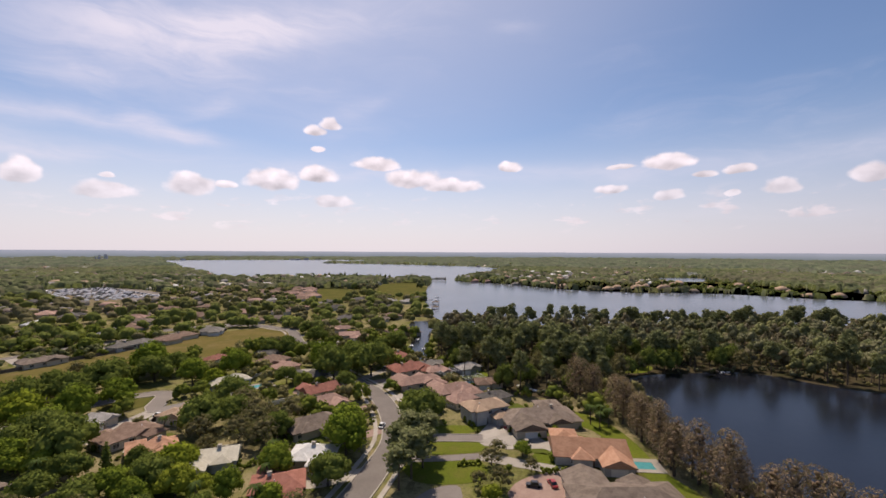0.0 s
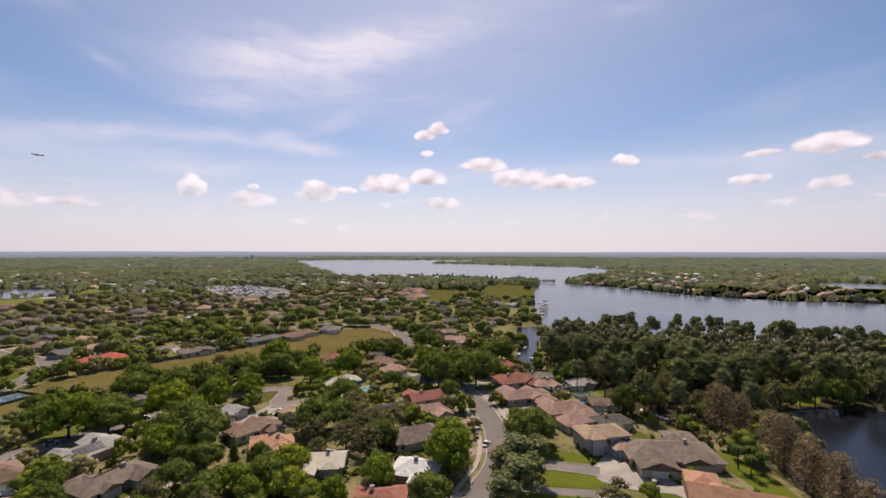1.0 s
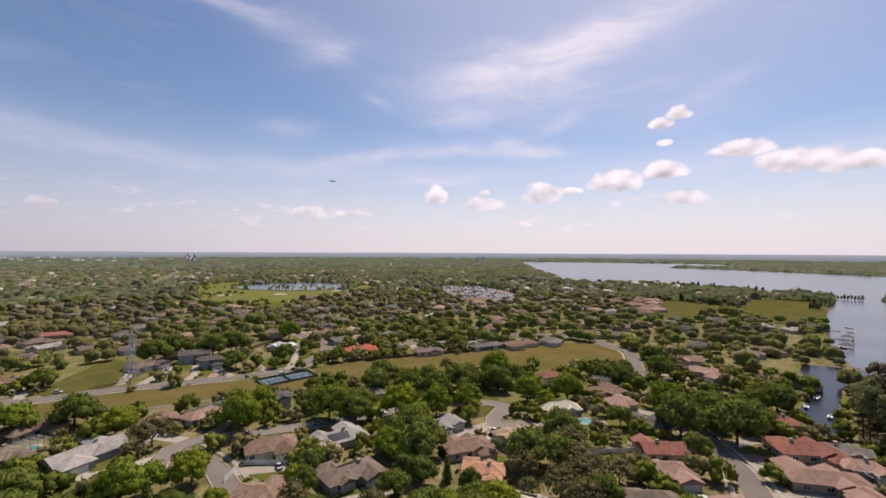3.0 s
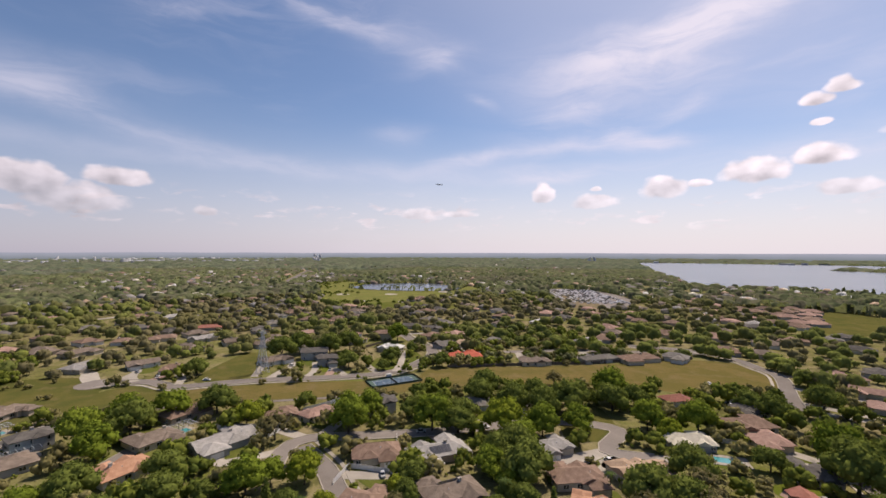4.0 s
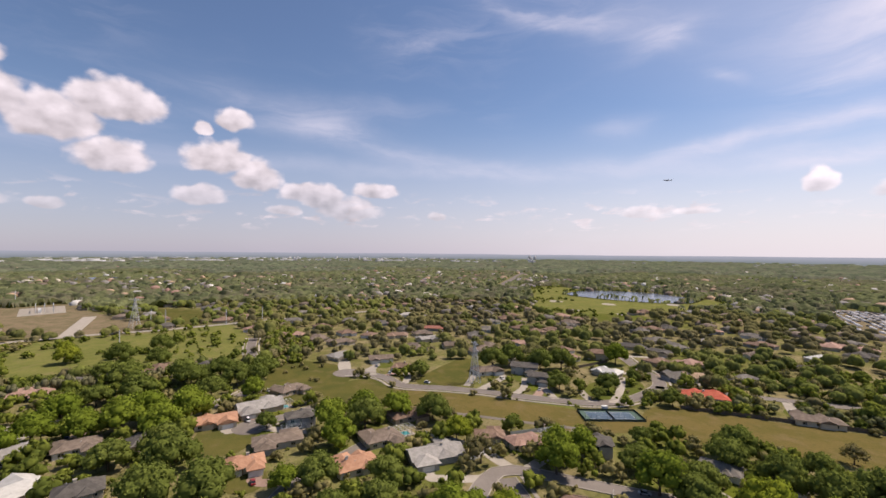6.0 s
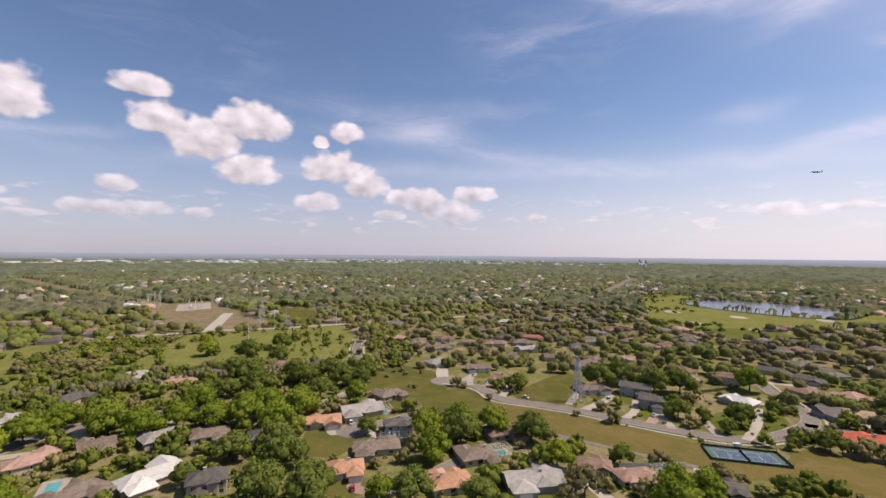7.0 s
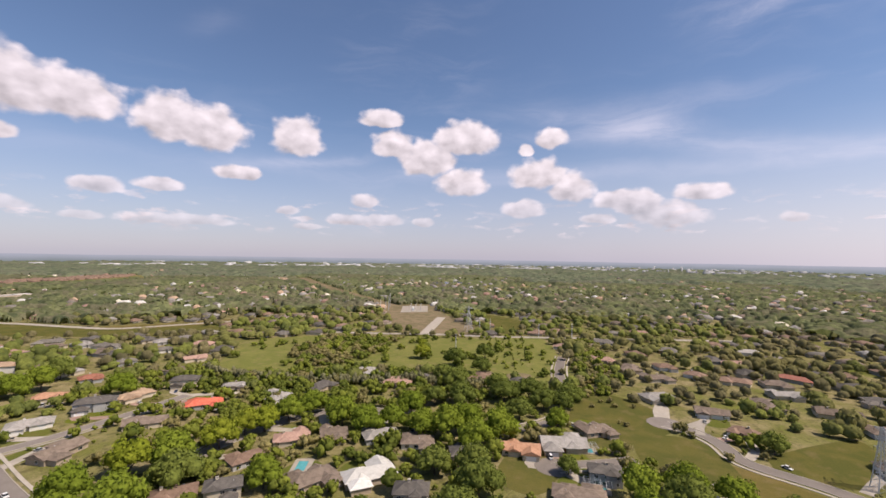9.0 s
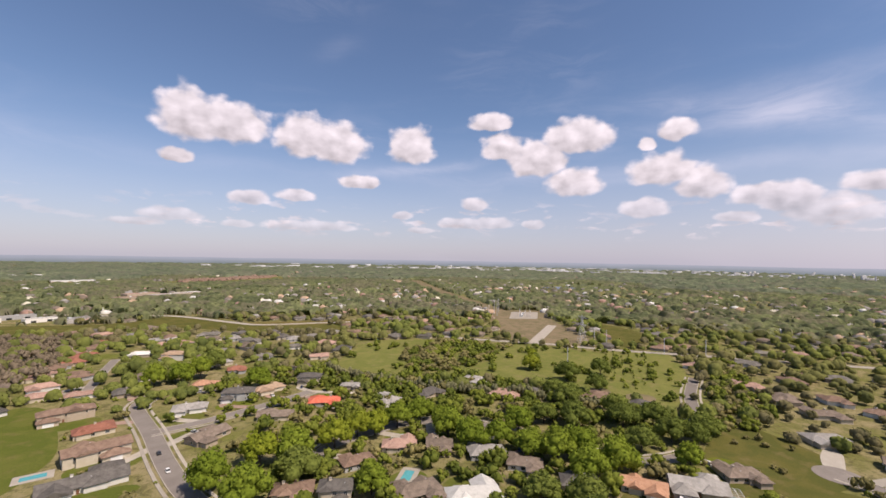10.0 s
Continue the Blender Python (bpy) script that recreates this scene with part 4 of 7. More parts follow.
house(-110, 147, 65, 17, 13, "brown")
house(-100, 168, 76, 18, 13, "tan")
house(-102, 205, 46, 17, 11, "cream")
house(-132, 249, 75, 14, 11, "red")
house(-107, 265, 48, 13, 13, "slate")
house(-97, 244, 55, 19, 13, "brown")
house(-85, 232, 52, 13, 13, "pink")
house(-182, 157, 44, 14, 12, "grey")
house(-172, 175, 53, 13, 12, "slate")
house(-347, 366, 93, 22, 12, "white")
house(-229, 243, 65, 20, 12, "taupe")
house(-211, 287, 76, 27, 12, "grey")
house(-197, 312, 65, 28, 14, "brown")
house(-272, 658, 84, 28, 12, "brown")
house(-158, 95, 72, 17, 14, "brown", solar=True)
house(-218, -22, 111, 20, 13, "taupe")
house(-194, -27, 114, 14, 13, "orange")
house(-239, -18, 114, 13, 12, "slate")
house(-172, -72, 125, 13, 13, "slate")
house(-68, 217, 37, 14, 12, "slate")
house(-57, 195, 44, 15, 12, "red")
house(-48, 178, 43, 14, 13, "pink")
house(-46, 154, 41, 18, 15, "taupe")
house(-29, 257, 48, 14, 12, "red")
house(-19, 232, 37, 21, 14, "red")
house(-13, 210, 30, 22, 14, "pink")
house(4, 197, 30, 19, 14, "pink")
house(7, 184, 37, 12, 11, "pink")
house(23, 185, 30, 13, 11, "slate")
house(-3, 226, 27, 12, 10, "pink")
house(-7, 238, 17, 13, 10, "grey")
house(14, 233, 24, 13, 9, "lightgrey")
house(22, 206, 8, 13, 8, "brown")
house(-102, 372, 150, 16, 12, "pink")
house(-84, 347, 13, 15, 12, "pink")
house(-71, 322, 15, 14, 12, "pink")
house(-61, 314, 160, 13, 12, "pink")
house(17, 166, 25, 16, 13, "tan")
house(47, 111, 2, 28, 20, "taupe")
house(46, 134, 174, 22, 18, "orange")
house(37, 161, 8, 28, 20, "taupe")
house(-94, 138, 37, 13, 10, "orange")
house(-70, 128, 19, 15, 14, "cream", solar=True)
house(-40, 131, 1, 13, 13, "white")
house(-44, 114, 17, 13, 13, "red")
house(-131, 78, 46, 13, 12, "brown")

# ---- lawns, courts, masts, cars and other things of the neighbourhood ----
patch("lot_lawn", [(-156, 192), (-152, 211), (-128, 196), (-122, 186), (-134, 170)], "meadow", 0.085, "open grass lot at the shaded street", "lawn", 4.0)
patch("lot_lawn", [(-240, -62), (-242, -40), (-214, -34), (-206, -44), (-214, -58)], "meadow", 0.085, "sunny back lawn of dry grass", "lawn", 4.0)
patch("shore_lawn", [(46, 178), (58, 172), (64, 160), (66, 146), (66, 128), (70, 112), (64, 104), (60, 118), (58, 138), (55, 156), (44, 170)], "lush", 0.09, "bright watered lawn down to the cove", "lawn", 4.0)
patch("verge_lawn", [(-10, 154), (-1, 154), (9, 153.5), (14, 160), (-9, 160)], "lush", 0.09, "bright mown verge", "lawn", 4.0)
patch("verge_lawn", [(-11, 132), (12, 133.5), (11, 122), (-4, 120), (-10, 124)], "lush", 0.092, "bright mown verge", "lawn", 4.0)
patch("garden_lawn", [(35, 137), (30, 139), (27, 130), (36, 128)], "lush", 0.092, "small shaded front lawn", "lawn", 3.0)
patch("verge_lawn", [(-11, 146.3), (14, 146.3), (12, 139.5), (-10, 138)], "lush", 0.09, "bright mown verge", "lawn", 4.0)
patch("back_lawn", [(-4, -345), (-26, -335), (-36, -262), (-30, -232), (-16, -212), (0, -230), (4, -300)], "lawn", 0.085, "long green back lawns by the marsh", "lawn", 6.0)
patch("forecourt", [(13, 147.5), (20, 152.5), (32, 162), (36, 160.5), (30, 152), (20, 143.5), (14, 144)], "concrete", 0.135, "wide pale concrete drive before a garage", "driveway", 3.0)
patch("forecourt", [(18, 144.5), (24, 144), (38, 148), (40, 145), (38, 138.5), (35, 140), (33, 142), (21, 141.5)], "concrete", 0.131, "pale concrete drive curving to a porch", "driveway", 3.0)
patch("forecourt", [(18, 112), (20, 120), (28, 125.5), (34.5, 125), (34, 112)], "brick", 0.133, "pink brick-paved forecourt", "driveway", 3.0)
patch("shore_clearing", [(88, 240), (100, 232), (112, 234), (120, 246), (106, 250)], "lush", 0.09, "bright clearing on the cove bank", "lawn", 4.0)
# added stand-in for a dark roof, laid as flat asphalt
patch("turning_bay", [(-8, 110), (-4, 117), (2, 119.5), (5, 118), (4, 110)], "asphalt", 0.11, "flat asphalt patch standing in for a dark roof", "road", 4.0)
patch("parking_lot", [(-660, 705), (-496, 621), (-430, 568), (-390, 530), (-420, 640), (-560, 740)], "asphalt", 0.10, "wide asphalt car park beyond the trees", "car park", 10.0)
patch("sand_patch", [(-352, -122), (-362, -112), (-374, -118), (-370, -130), (-358, -132)], "dirt", 0.085, "worn sandy patch on the park lawn", "yard", 4.0, grow=True)
patch("sand_patch", [(-343, -150), (-352, -140), (-362, -148), (-354, -158)], "dirt", 0.085, "worn sandy patch on the park lawn", "yard", 4.0, grow=True)
for q in (((-296, 72), (-308, 76), (-321, 81)), ((-280, 100), (-292, 108), (-312, 114)), ((-270, 121), (-280, 121), (-292, 120)), ((-264, 141), (-274, 141), (-285, 142)), ((-322, 10), (-336, 8), (-352, 10)), ((-336, -14), (-348, -17), (-360, -18)), ((-303, 32), (-316, 34), (-327, 32)), ((-262, 152), (-285, 168), (-312, 182))):
    ribbon("driveway", smooth_line(q, False, 3.0), 4.6, 0.16, "concrete", "pale concrete driveway off the bend road", "driveway")
patch("island_lawn", [(-268, 146), (-268, 158), (-279, 176), (-292, 187), (-308, 187), (-304, 164), (-290, 146)], "lawn", 0.085, "rounded green lawn inside the road bend", "lawn", 4.0, grow=True)
for x, y, r in ((-772, 288, 12), (-656, 277, 9), (-729, 365, 11), (-719, 475, 12), (-610, 330, 8)):
    patch("bunker", [(x + r * math.cos(k * 1.05) * (1.2 + 0.3 * (k % 2)), y + r * math.sin(k * 1.05)) for k in range(6)], "concrete", 0.12, "pale sand bunker of the golf course", "bunker", 4.0)


def pool(x, y, ang, w=9.0, d=4.5):
    ob = tagged(new("swimming_pool"), "turquoise garden pool with a pale deck", "pool", group="garden pools")
    ob.matrix_basis = pose(x, y, 0, 0, 0, ang)
    bm = bmesh.new()
    for q in ((-w / 2 - 2.5, -d / 2 - 2, 0, w / 2 + 2.5, -d / 2, 0.22), (-w / 2 - 2.5, d / 2, 0, w / 2 + 2.5, d / 2 + 2.2, 0.22), (-w / 2 - 2.5, -d / 2, 0, -w / 2, d / 2, 0.22), (w / 2, -d / 2, 0, w / 2 + 2.5, d / 2, 0.22)):
        box(bm, *q)
    part("deck", bm, M["concrete"], ob)
    part("water", boxed(-w / 2, -d / 2, 0.0, w / 2, d / 2, 0.16), M["pool"], ob, "clear turquoise pool water")
    ROADS_EXTRA.append((x, y, max(w, d) / 2 + 3))


for q in ((-164, -131, 40), (-30, -228, 0), (-89, 206, 40), (-49, 132, 10), (60, 131, -5)):
    pool(*q)


def screen_room(x, y, ang, w=11.0, d=7.0, h=3.0):
    """A screened pool cage: bronze posts and beams, no skin on top but dark netting."""
    ob = tagged(new("pool_cage"), "dark bronze framed pool cage behind a house", "pool cage", group="pool cages")
    ob.matrix_basis = pose(x, y, 0, 0, 0, ang)
    for i in range(6):
        for j in range(2):
            px0, py0 = -w / 2 + w * i / 5, -d / 2 + d * j
            part("post", boxed(px0 - 0.06, py0 - 0.06, 0, px0 + 0.06, py0 + 0.06, h), M["bronze"], ob)
        px0 = -w / 2 + w * i / 5
        part("beam", boxed(px0 - 0.07, -d / 2 - 0.07, h, px0 + 0.07, d / 2 + 0.07, h + 0.16), M["steel"], ob)
    for j in range(5):
        py0 = -d / 2 + d * j / 4
        part("purlin", boxed(-w / 2, py0 - 0.05, h + 0.165, w / 2, py0 + 0.05, h + 0.27), M["steel"], ob)
    part("deck", boxed(-w / 2 + 0.1, -d / 2 + 0.1, 0.02, w / 2 - 0.1, d / 2 - 0.1, 0.16), M["concrete"], ob)
    part("water", boxed(-w / 2 + 2, -d / 2 + 1.6, 0.1, w / 2 - 2, d / 2 - 1.6, 0.175), M["pool"], ob)
    ROADS_EXTRA.append((x, y, w / 2 + 1))


for q in ((-225, 33, 120), (-219, 102, 110), (-200, 47, 108), (15, 214, 30), (2, 224, 30), (-262, -34, 123), (-229, -18, 111)):
    screen_room(*q)


def tennis_court(x, y, ang, w=31.0, d=14.5):
    ob = tagged(new("tennis_court"), "fenced green and blue tennis court with dark windscreens", "tennis court")
    ob.matrix_basis = pose(x, y, 0, 0, 0, ang)
    part("slab", boxed(-w / 2, -d / 2, 0, w / 2, d / 2, 0.16), M["court_green"], ob)
    part("playing_area", boxed(-11.9, -5.5, 0.16, 11.9, 5.5, 0.175), M["court_blue"], ob, "blue playing area")
    for q in ((-11.9, -5.5, 11.9, -5.4), (-11.9, 5.4, 11.9, 5.5), (-11.9, -4.15, 11.9, -4.05), (-11.9, 4.05, 11.9, 4.15), (-11.9, -5.4, -11.8, 5.4), (11.8, -5.4, 11.9, 5.4), (-6.45, -4.05, -6.35, 4.05), (6.35, -4.05, 6.45, 4.05), (-6.35, -0.05, 6.35, 0.05)):
        part("line", boxed(q[0], q[1], 0.175, q[2], q[3], 0.18), M["white_paint"], ob)
    part("net", boxed(-0.02, -6.2, 0.18, 0.02, 6.2, 1.1), M["bronze"], ob)
    for k in range(12):
        for s in (-1, 1):
            px0 = -w / 2 + w * k / 11
            part("post", boxed(px0 - 0.05, s * d / 2 - 0.05, 0, px0 + 0.05, s * d / 2 + 0.05, 3.2), M["bronze"], ob)
    for s in (-1, 1):
        part("windscreen", boxed(-w / 2, s * d / 2 - 0.03, 0.2, w / 2, s * d / 2 + 0.03, 1.2), M["netting"], ob, "dark green windscreen")
        part("windscreen", boxed(s * w / 2 - 0.03, -d / 2, 0.2, s * w / 2 + 0.03, d / 2, 1.2), M["netting"], ob, "dark green windscreen")
    part("hut", boxed(-1.5, d / 2 + 0.6, 0, 1.5, d / 2 + 2.2, 2.4), M["white_paint"], ob, "small white shelter")
    HOUSES.append((x, y, 17))


M["netting"] = plain("dark_netting", (0.050, 0.075, 0.058), (0.070, 0.100, 0.078), 1.0, 0.9)
tennis_court(-243, 142, 86)


def pylon(x, y, h, ang, base=5.0, reach=5.5, levels=(0.62, 0.78, 0.93)):
    """A lattice mast with three pairs of arms."""
    ob = tagged(new("pylon"), "tall galvanised lattice power pylon on the grass", "pylon", group="power pylons")
    ob.matrix_basis = pose(x, y, 0, 0, 0, ang)

    def leg(z):
        k = z / h
        return base / 2 * (1 - k) ** 1.3 + 0.45
    steps = [h * i / 9 for i in range(10)]
    for sx0, sy0 in ((-1, -1), (1, -1), (1, 1), (-1, 1)):
        bm = bmesh.new()
        rings = [[bm.verts.new((sx0 * leg(z) + 0.16 * dx, sy0 * leg(z) + 0.16 * dy, z)) for dx, dy in ((-1, -1), (1, -1), (1, 1), (-1, 1))] for z in steps]
        for r0, r1 in zip(rings, rings[1:]):
            for i in range(4):
                bm.faces.new((r0[i], r0[(i + 1) % 4], r1[(i + 1) % 4], r1[i]))
        bm.faces.new(rings[-1])
        part("leg", bm, M["steel"], ob)
    bm = bmesh.new()
    for z0, z1 in zip(steps, steps[1:]):
        for c in range(4):
            sgn = ((-1, -1), (1, -1), (1, 1), (-1, 1))
            p, q = sgn[c], sgn[(c + 1) % 4]
            tube(bm, (p[0] * leg(z0), p[1] * leg(z0), z0), (q[0] * leg(z1), q[1] * leg(z1), z1), 0.085, 0.085, 3)
            tube(bm, (q[0] * leg(z0), q[1] * leg(z0), z0), (p[0] * leg(z1), p[1] * leg(z1), z1), 0.085, 0.085, 3)
    part("lattice", bm, M["steel"], ob)
    for z in [h * k for k in levels]:
        for s in (-1, 1):
            bm = bmesh.new()
            for yy in (-0.5, 0.5):
                tube(bm, (s * 0.5, yy, z), (s * reach, 0, z + 0.4), 0.16, 0.10, 4)
                tube(bm, (s * 0.5, yy, z + 1.6), (s * reach, 0, z + 0.4), 0.14, 0.10, 4)
            arm = part("arm", bm, M["steel"], ob)
            bm = bmesh.new()
            tube(bm, (s * (reach - 0.1), 0, z + 0.4), (s * (reach - 0.1), 0, z - 1.5), 0.10, 0.10, 5)
            part("insulator", bm, M["bronze"], arm)


pylon(-304, 78, 27, 20)
pylon(-512, -270, 33, 60, 8.0, 12.5, (0.66, 0.92))


def mast(x, y, h, arms=2):
    ob = tagged(new("power_pole"), "plain steel power pole by the substation", "pole", group="power poles")
    ob.matrix_basis = pose(x, y, 0, 0, 0, 30)
    bm = bmesh.new()
    tube(bm, (0, 0, 0), (0, 0, h), 0.50, 0.30, 6)
    part("shaft", bm, M["steel"], ob)
    for k in range(arms):
        part("crossarm", boxed(-2.6, -0.12, h - 1.5 - 2.4 * k, 2.6, 0.12, h - 1.2 - 2.4 * k), M["steel"], ob)


for x, y, h in ((-615, -522, 26), (-600, -500, 26), (-640, -535, 26), (-687, -550, 24), (-560, -480, 24), (-507, -250, 20), (-513, -238, 20), (-530, -180, 18), (-560, -150, 18), (-398, -210, 18)):
    mast(x, y, h)


def substation(x, y, ang):
    ob = tagged(new("substation"), "pale steel substation gantries on bare ground", "substation")
    ob.matrix_basis = pose(x, y, 0, 0, 0, ang)
    for i in range(5):
        for j in range(3):
            bm = bmesh.new()
            tube(bm, (i * 9 - 18, j * 9 - 9, 0), (i * 9 - 18, j * 9 - 9, 9), 0.3, 0.2, 5)
            part("column", bm, M["steel"], ob)
    for j in range(3):
        part("gantry", boxed(-18.5, j * 9 - 9.3, 9, 18.5, j * 9 - 8.7, 9.6), M["steel"], ob)
    for i in range(4):
        part("transformer", boxed(i * 9 - 16, -6.5, 0, i * 9 - 11, -3, 4.0), M["white_paint"], ob)
    HOUSES.append((x, y, 22))


substation(-640, -470, 40)


def car(x, y, ang, paint, van=False):
    """A parked car: rounded body, glazed cabin, wheels."""
    ob = tagged(new("car"), "parked %s %s on the paving" % (paint, "van" if van else "car"), "car", group="parked cars")
    ob.matrix_basis = pose(x, y, 0.13, 0, 0, ang)
    key = ("car", paint, van)
    if key not in PARTS:
        bm = bmesh.new()
        h = 0.5 if not van else 0.75
        box(bm, -2.2, -0.88, 0.28, 2.2, 0.88, 0.28 + h)
        bmesh.ops.bevel(bm, geom=bm.edges[:], offset=0.16, segments=2, affect="EDGES")
        c = bmesh.new()
        top = 1.45 if not van else 1.95
        v = box(c, -1.5, -0.78, 0.26 + h, 1.0 if not van else 1.7, 0.78, top)
        for p in v[4:]:
            p.co.x *= 0.66 if not van else 0.92
            p.co.y *= 0.82
        r = boxed(-0.95 if not van else -1.35, -0.62, top + 0.005, 0.62 if not van else 1.5, 0.62, top + 0.05)
        w = bmesh.new()
        bmesh.ops.create_cone(w, cap_ends=True, segments=12, radius1=0.33, radius2=0.33, depth=0.22, matrix=pose(0, 0, 0, 90, 0, 0))
        PARTS[key] = (mesh_of("body", bm, M["car_" + paint]), mesh_of("cabin", c, M["pane"]), mesh_of("roof", r, M["car_" + paint]), mesh_of("wheel", w, M["tyre"]))
    b, c, r, w = PARTS[key]
    part("body", b, None, ob)
    part("cabin", c, None, ob)
    part("roof", r, None, ob)
    for sx0 in (-1.35, 1.35):
        for sy0 in (-0.8, 0.8):
            o = part("wheel", w, None, ob)
            o.location = (sx0, sy0, 0.33)


PARTS = {}
PAINTS = ["white", "white", "silver", "black", "red", "blue", "sand", "silver"]
for i, (p, ang) in enumerate(DRIVES):
    if i % 3 != 2 and all((p.x - r[0]) ** 2 + (p.y - r[1]) ** 2 > 36 for r in ROADS):
        off = Vector((math.cos(radians(ang + 90)), math.sin(radians(ang + 90)))) * (1.3 if i % 2 else -1.3)
        car(p.x + off.x, p.y + off.y, ang + (180 if i % 4 == 0 else 0), PAINTS[i % 8], i % 7 == 3)
for q in ((-22.7, 159, 82, "white"), (30.8, 119.6, 100, "red"), (25.4, 119, 170, "black"), (-76, -222, 92, "black"), (-77.5, -199, 95, "white"), (-303, 46.5, 60, "white"), (-150, 180, 60, "white"), (-152, 176, 60, "black"), (-171, 121, 70, "silver"), (-160, 147, 70, "white"),
          (-140, 295, 20, "white"), (-137, 292, 20, "white"), (-134, 290, 20, "silver"), (-126, 288, 15, "white"), (-122, 284, 15, "white"), (-119, 279, 15, "white"), (-118, 272, 15, "silver"), (-115, 268, 15, "white"), (-100, 318, 115, "white"), (-90, 302, 115, "silver")):
    car(*q, van=q[3] == "white" and q[1] > 260)


def parked_rows():
    """Rows of cars in the far car park, too many and small to tell apart."""
    V, F, n = [], [], 0
    base = np.array([(-1, -1, 0), (1, -1, 0), (1, 1, 0), (-1, 1, 0), (-1, -1, 0.55), (1, -1, 0.55), (1, 1, 0.55), (-1, 1, 0.55), (-0.6, -0.8, 1), (0.45, -0.8, 1), (0.45, 0.8, 1), (-0.6, 0.8, 1)], float)
    tri = np.array([(0, 1, 5), (0, 5, 4), (1, 2, 6), (1, 6, 5), (2, 3, 7), (2, 7, 6), (3, 0, 4), (3, 4, 7), (4, 5, 9), (4, 9, 8), (5, 6, 10), (5, 10, 9), (6, 7, 11), (6, 11, 10), (7, 4, 8), (7, 8, 11), (8, 9, 10), (8, 10, 11)])
    q = random.Random(3)
    for i in range(40):
        for j in range(14):
            if q.random() < 0.35:
                continue
            u, w = i * 6.2 - 125, j * 9.0 - 62
            x, y = -535 + u * 0.80 + w * 0.55, 638 - u * 0.58 + w * 0.80
            V.append(base * (2.2, 0.95, 1.7) @ np.array([(0.55, 0.83, 0), (-0.83, 0.55, 0), (0, 0, 1)]) + (x, y, 0.12))
            F.append(tri + n)
            n += 12
    mat, N, sh = material("mixed_car_paint", 0.3, 0.5)
    isl = N.add("ShaderNodeNewGeometry").outputs["Random Per Island"]
    ramp = N.mix(N.step(isl, 0.35, 0.55), (0.04, 0.045, 0.055), (0.62, 0.62, 0.64))
    link(N, ramp, sh.inputs["Base Color"])
    tagged(new("parked_cars", arrays("parked_cars", np.concatenate(V), np.concatenate(F), mat)), "rows of parked cars glinting in the far lot", "cars", kind="stuff")


parked_rows()


def dock(x, y, ang, length=14.0, roofed=False):
    ob = tagged(new("dock"), "weathered wooden boat dock on piles" + (" with a hipped shelter" if roofed else ""), "dock", group="boat docks")
    ob.matrix_basis = pose(x, y, 0, 0, 0, ang)
    for k in range(int(length / 0.6)):
        part("plank", PLANK, None, ob).location = (k * 0.6, 0, 0.75)
    for k in range(int(length / 3) + 1):
        for s in (-0.8, 0.8):
            o = part("pile", PILE, None, ob)
            o.location = (k * 3.0, s, 0)
    if roofed:
        part("shelter_roof", moved(hip_roof(8, 6, 3.2, 0.45, 0.4), length - 3.5, 0), M["roof_taupe"], ob)
        for sx0 in (-3.6, 3.6):
            for sy0 in (-2.6, 2.6):
                part("shelter_post", boxed(length - 3.5 + sx0 - 0.1, sy0 - 0.1, 0, length - 3.5 + sx0 + 0.1, sy0 + 0.1, 3.25), M["wood"], ob)


PLANK = mesh_of("plank", boxed(0, -1.0, 0, 0.56, 1.0, 0.08), M["wood"])
PILE = mesh_of("pile", boxed(-0.13, -0.13, -0.5, 0.13, 0.13, 1.3), M["wood"])
for q in ((-28, 581, 10), (-22, 484, 5, 16.0, True), (-24, 530, 8, 18.0, True), (150, 239, -80, 12.0), (240, 246, -80, 14.0), (74, 150, 15, 12.0, True), (286, 205, 200, 10.0)):
    dock(*q)


def boat(x, y, ang):
    ob = tagged(new("motorboat"), "small white motorboat moored by a dock", "boat", group="moored boats")
    ob.matrix_basis = pose(x, y, 0.1, 0, 0, ang)
    bm = bmesh.new()
    rows = []
    for k, (u, w, z) in enumerate(((-3, 1.0, 0.0), (-1, 1.1, 0.0), (1, 1.0, 0.05), (2.4, 0.6, 0.2), (3.2, 0.06, 0.45))):
        rows.append([bm.verts.new(p) for p in ((u, -w, 0.85), (u, -w * 0.55, z), (u, w * 0.55, z), (u, w, 0.85))])
    for r0, r1 in zip(rows, rows[1:]):
        for i in range(3):
            bm.faces.new((r0[i], r1[i], r1[i + 1], r0[i + 1]))
        bm.faces.new((r0[3], r1[3], r1[0], r0[0]))
    bm.faces.new(rows[0])
    bmesh.ops.recalc_face_normals(bm, faces=bm.faces)
    part("hull", bm, M["car_white"], ob)
    part("windscreen", boxed(0.2, -0.7, 0.85, 0.3, 0.7, 1.4), M["pane"], ob)
    part("outboard", boxed(-3.4, -0.25, 0.3, -3.02, 0.25, 1.3), M["tyre"], ob)


for q in ((-19, 316, 80), (-13, 287, 85), (-22, 296, 95), (38, 205, -50), (42, 201, -50), (153, 232, 10), (244, 240, 20), (-12, 487, 5), (-8, 583, 10), (-9, 616, 0)):
    boat(*q)


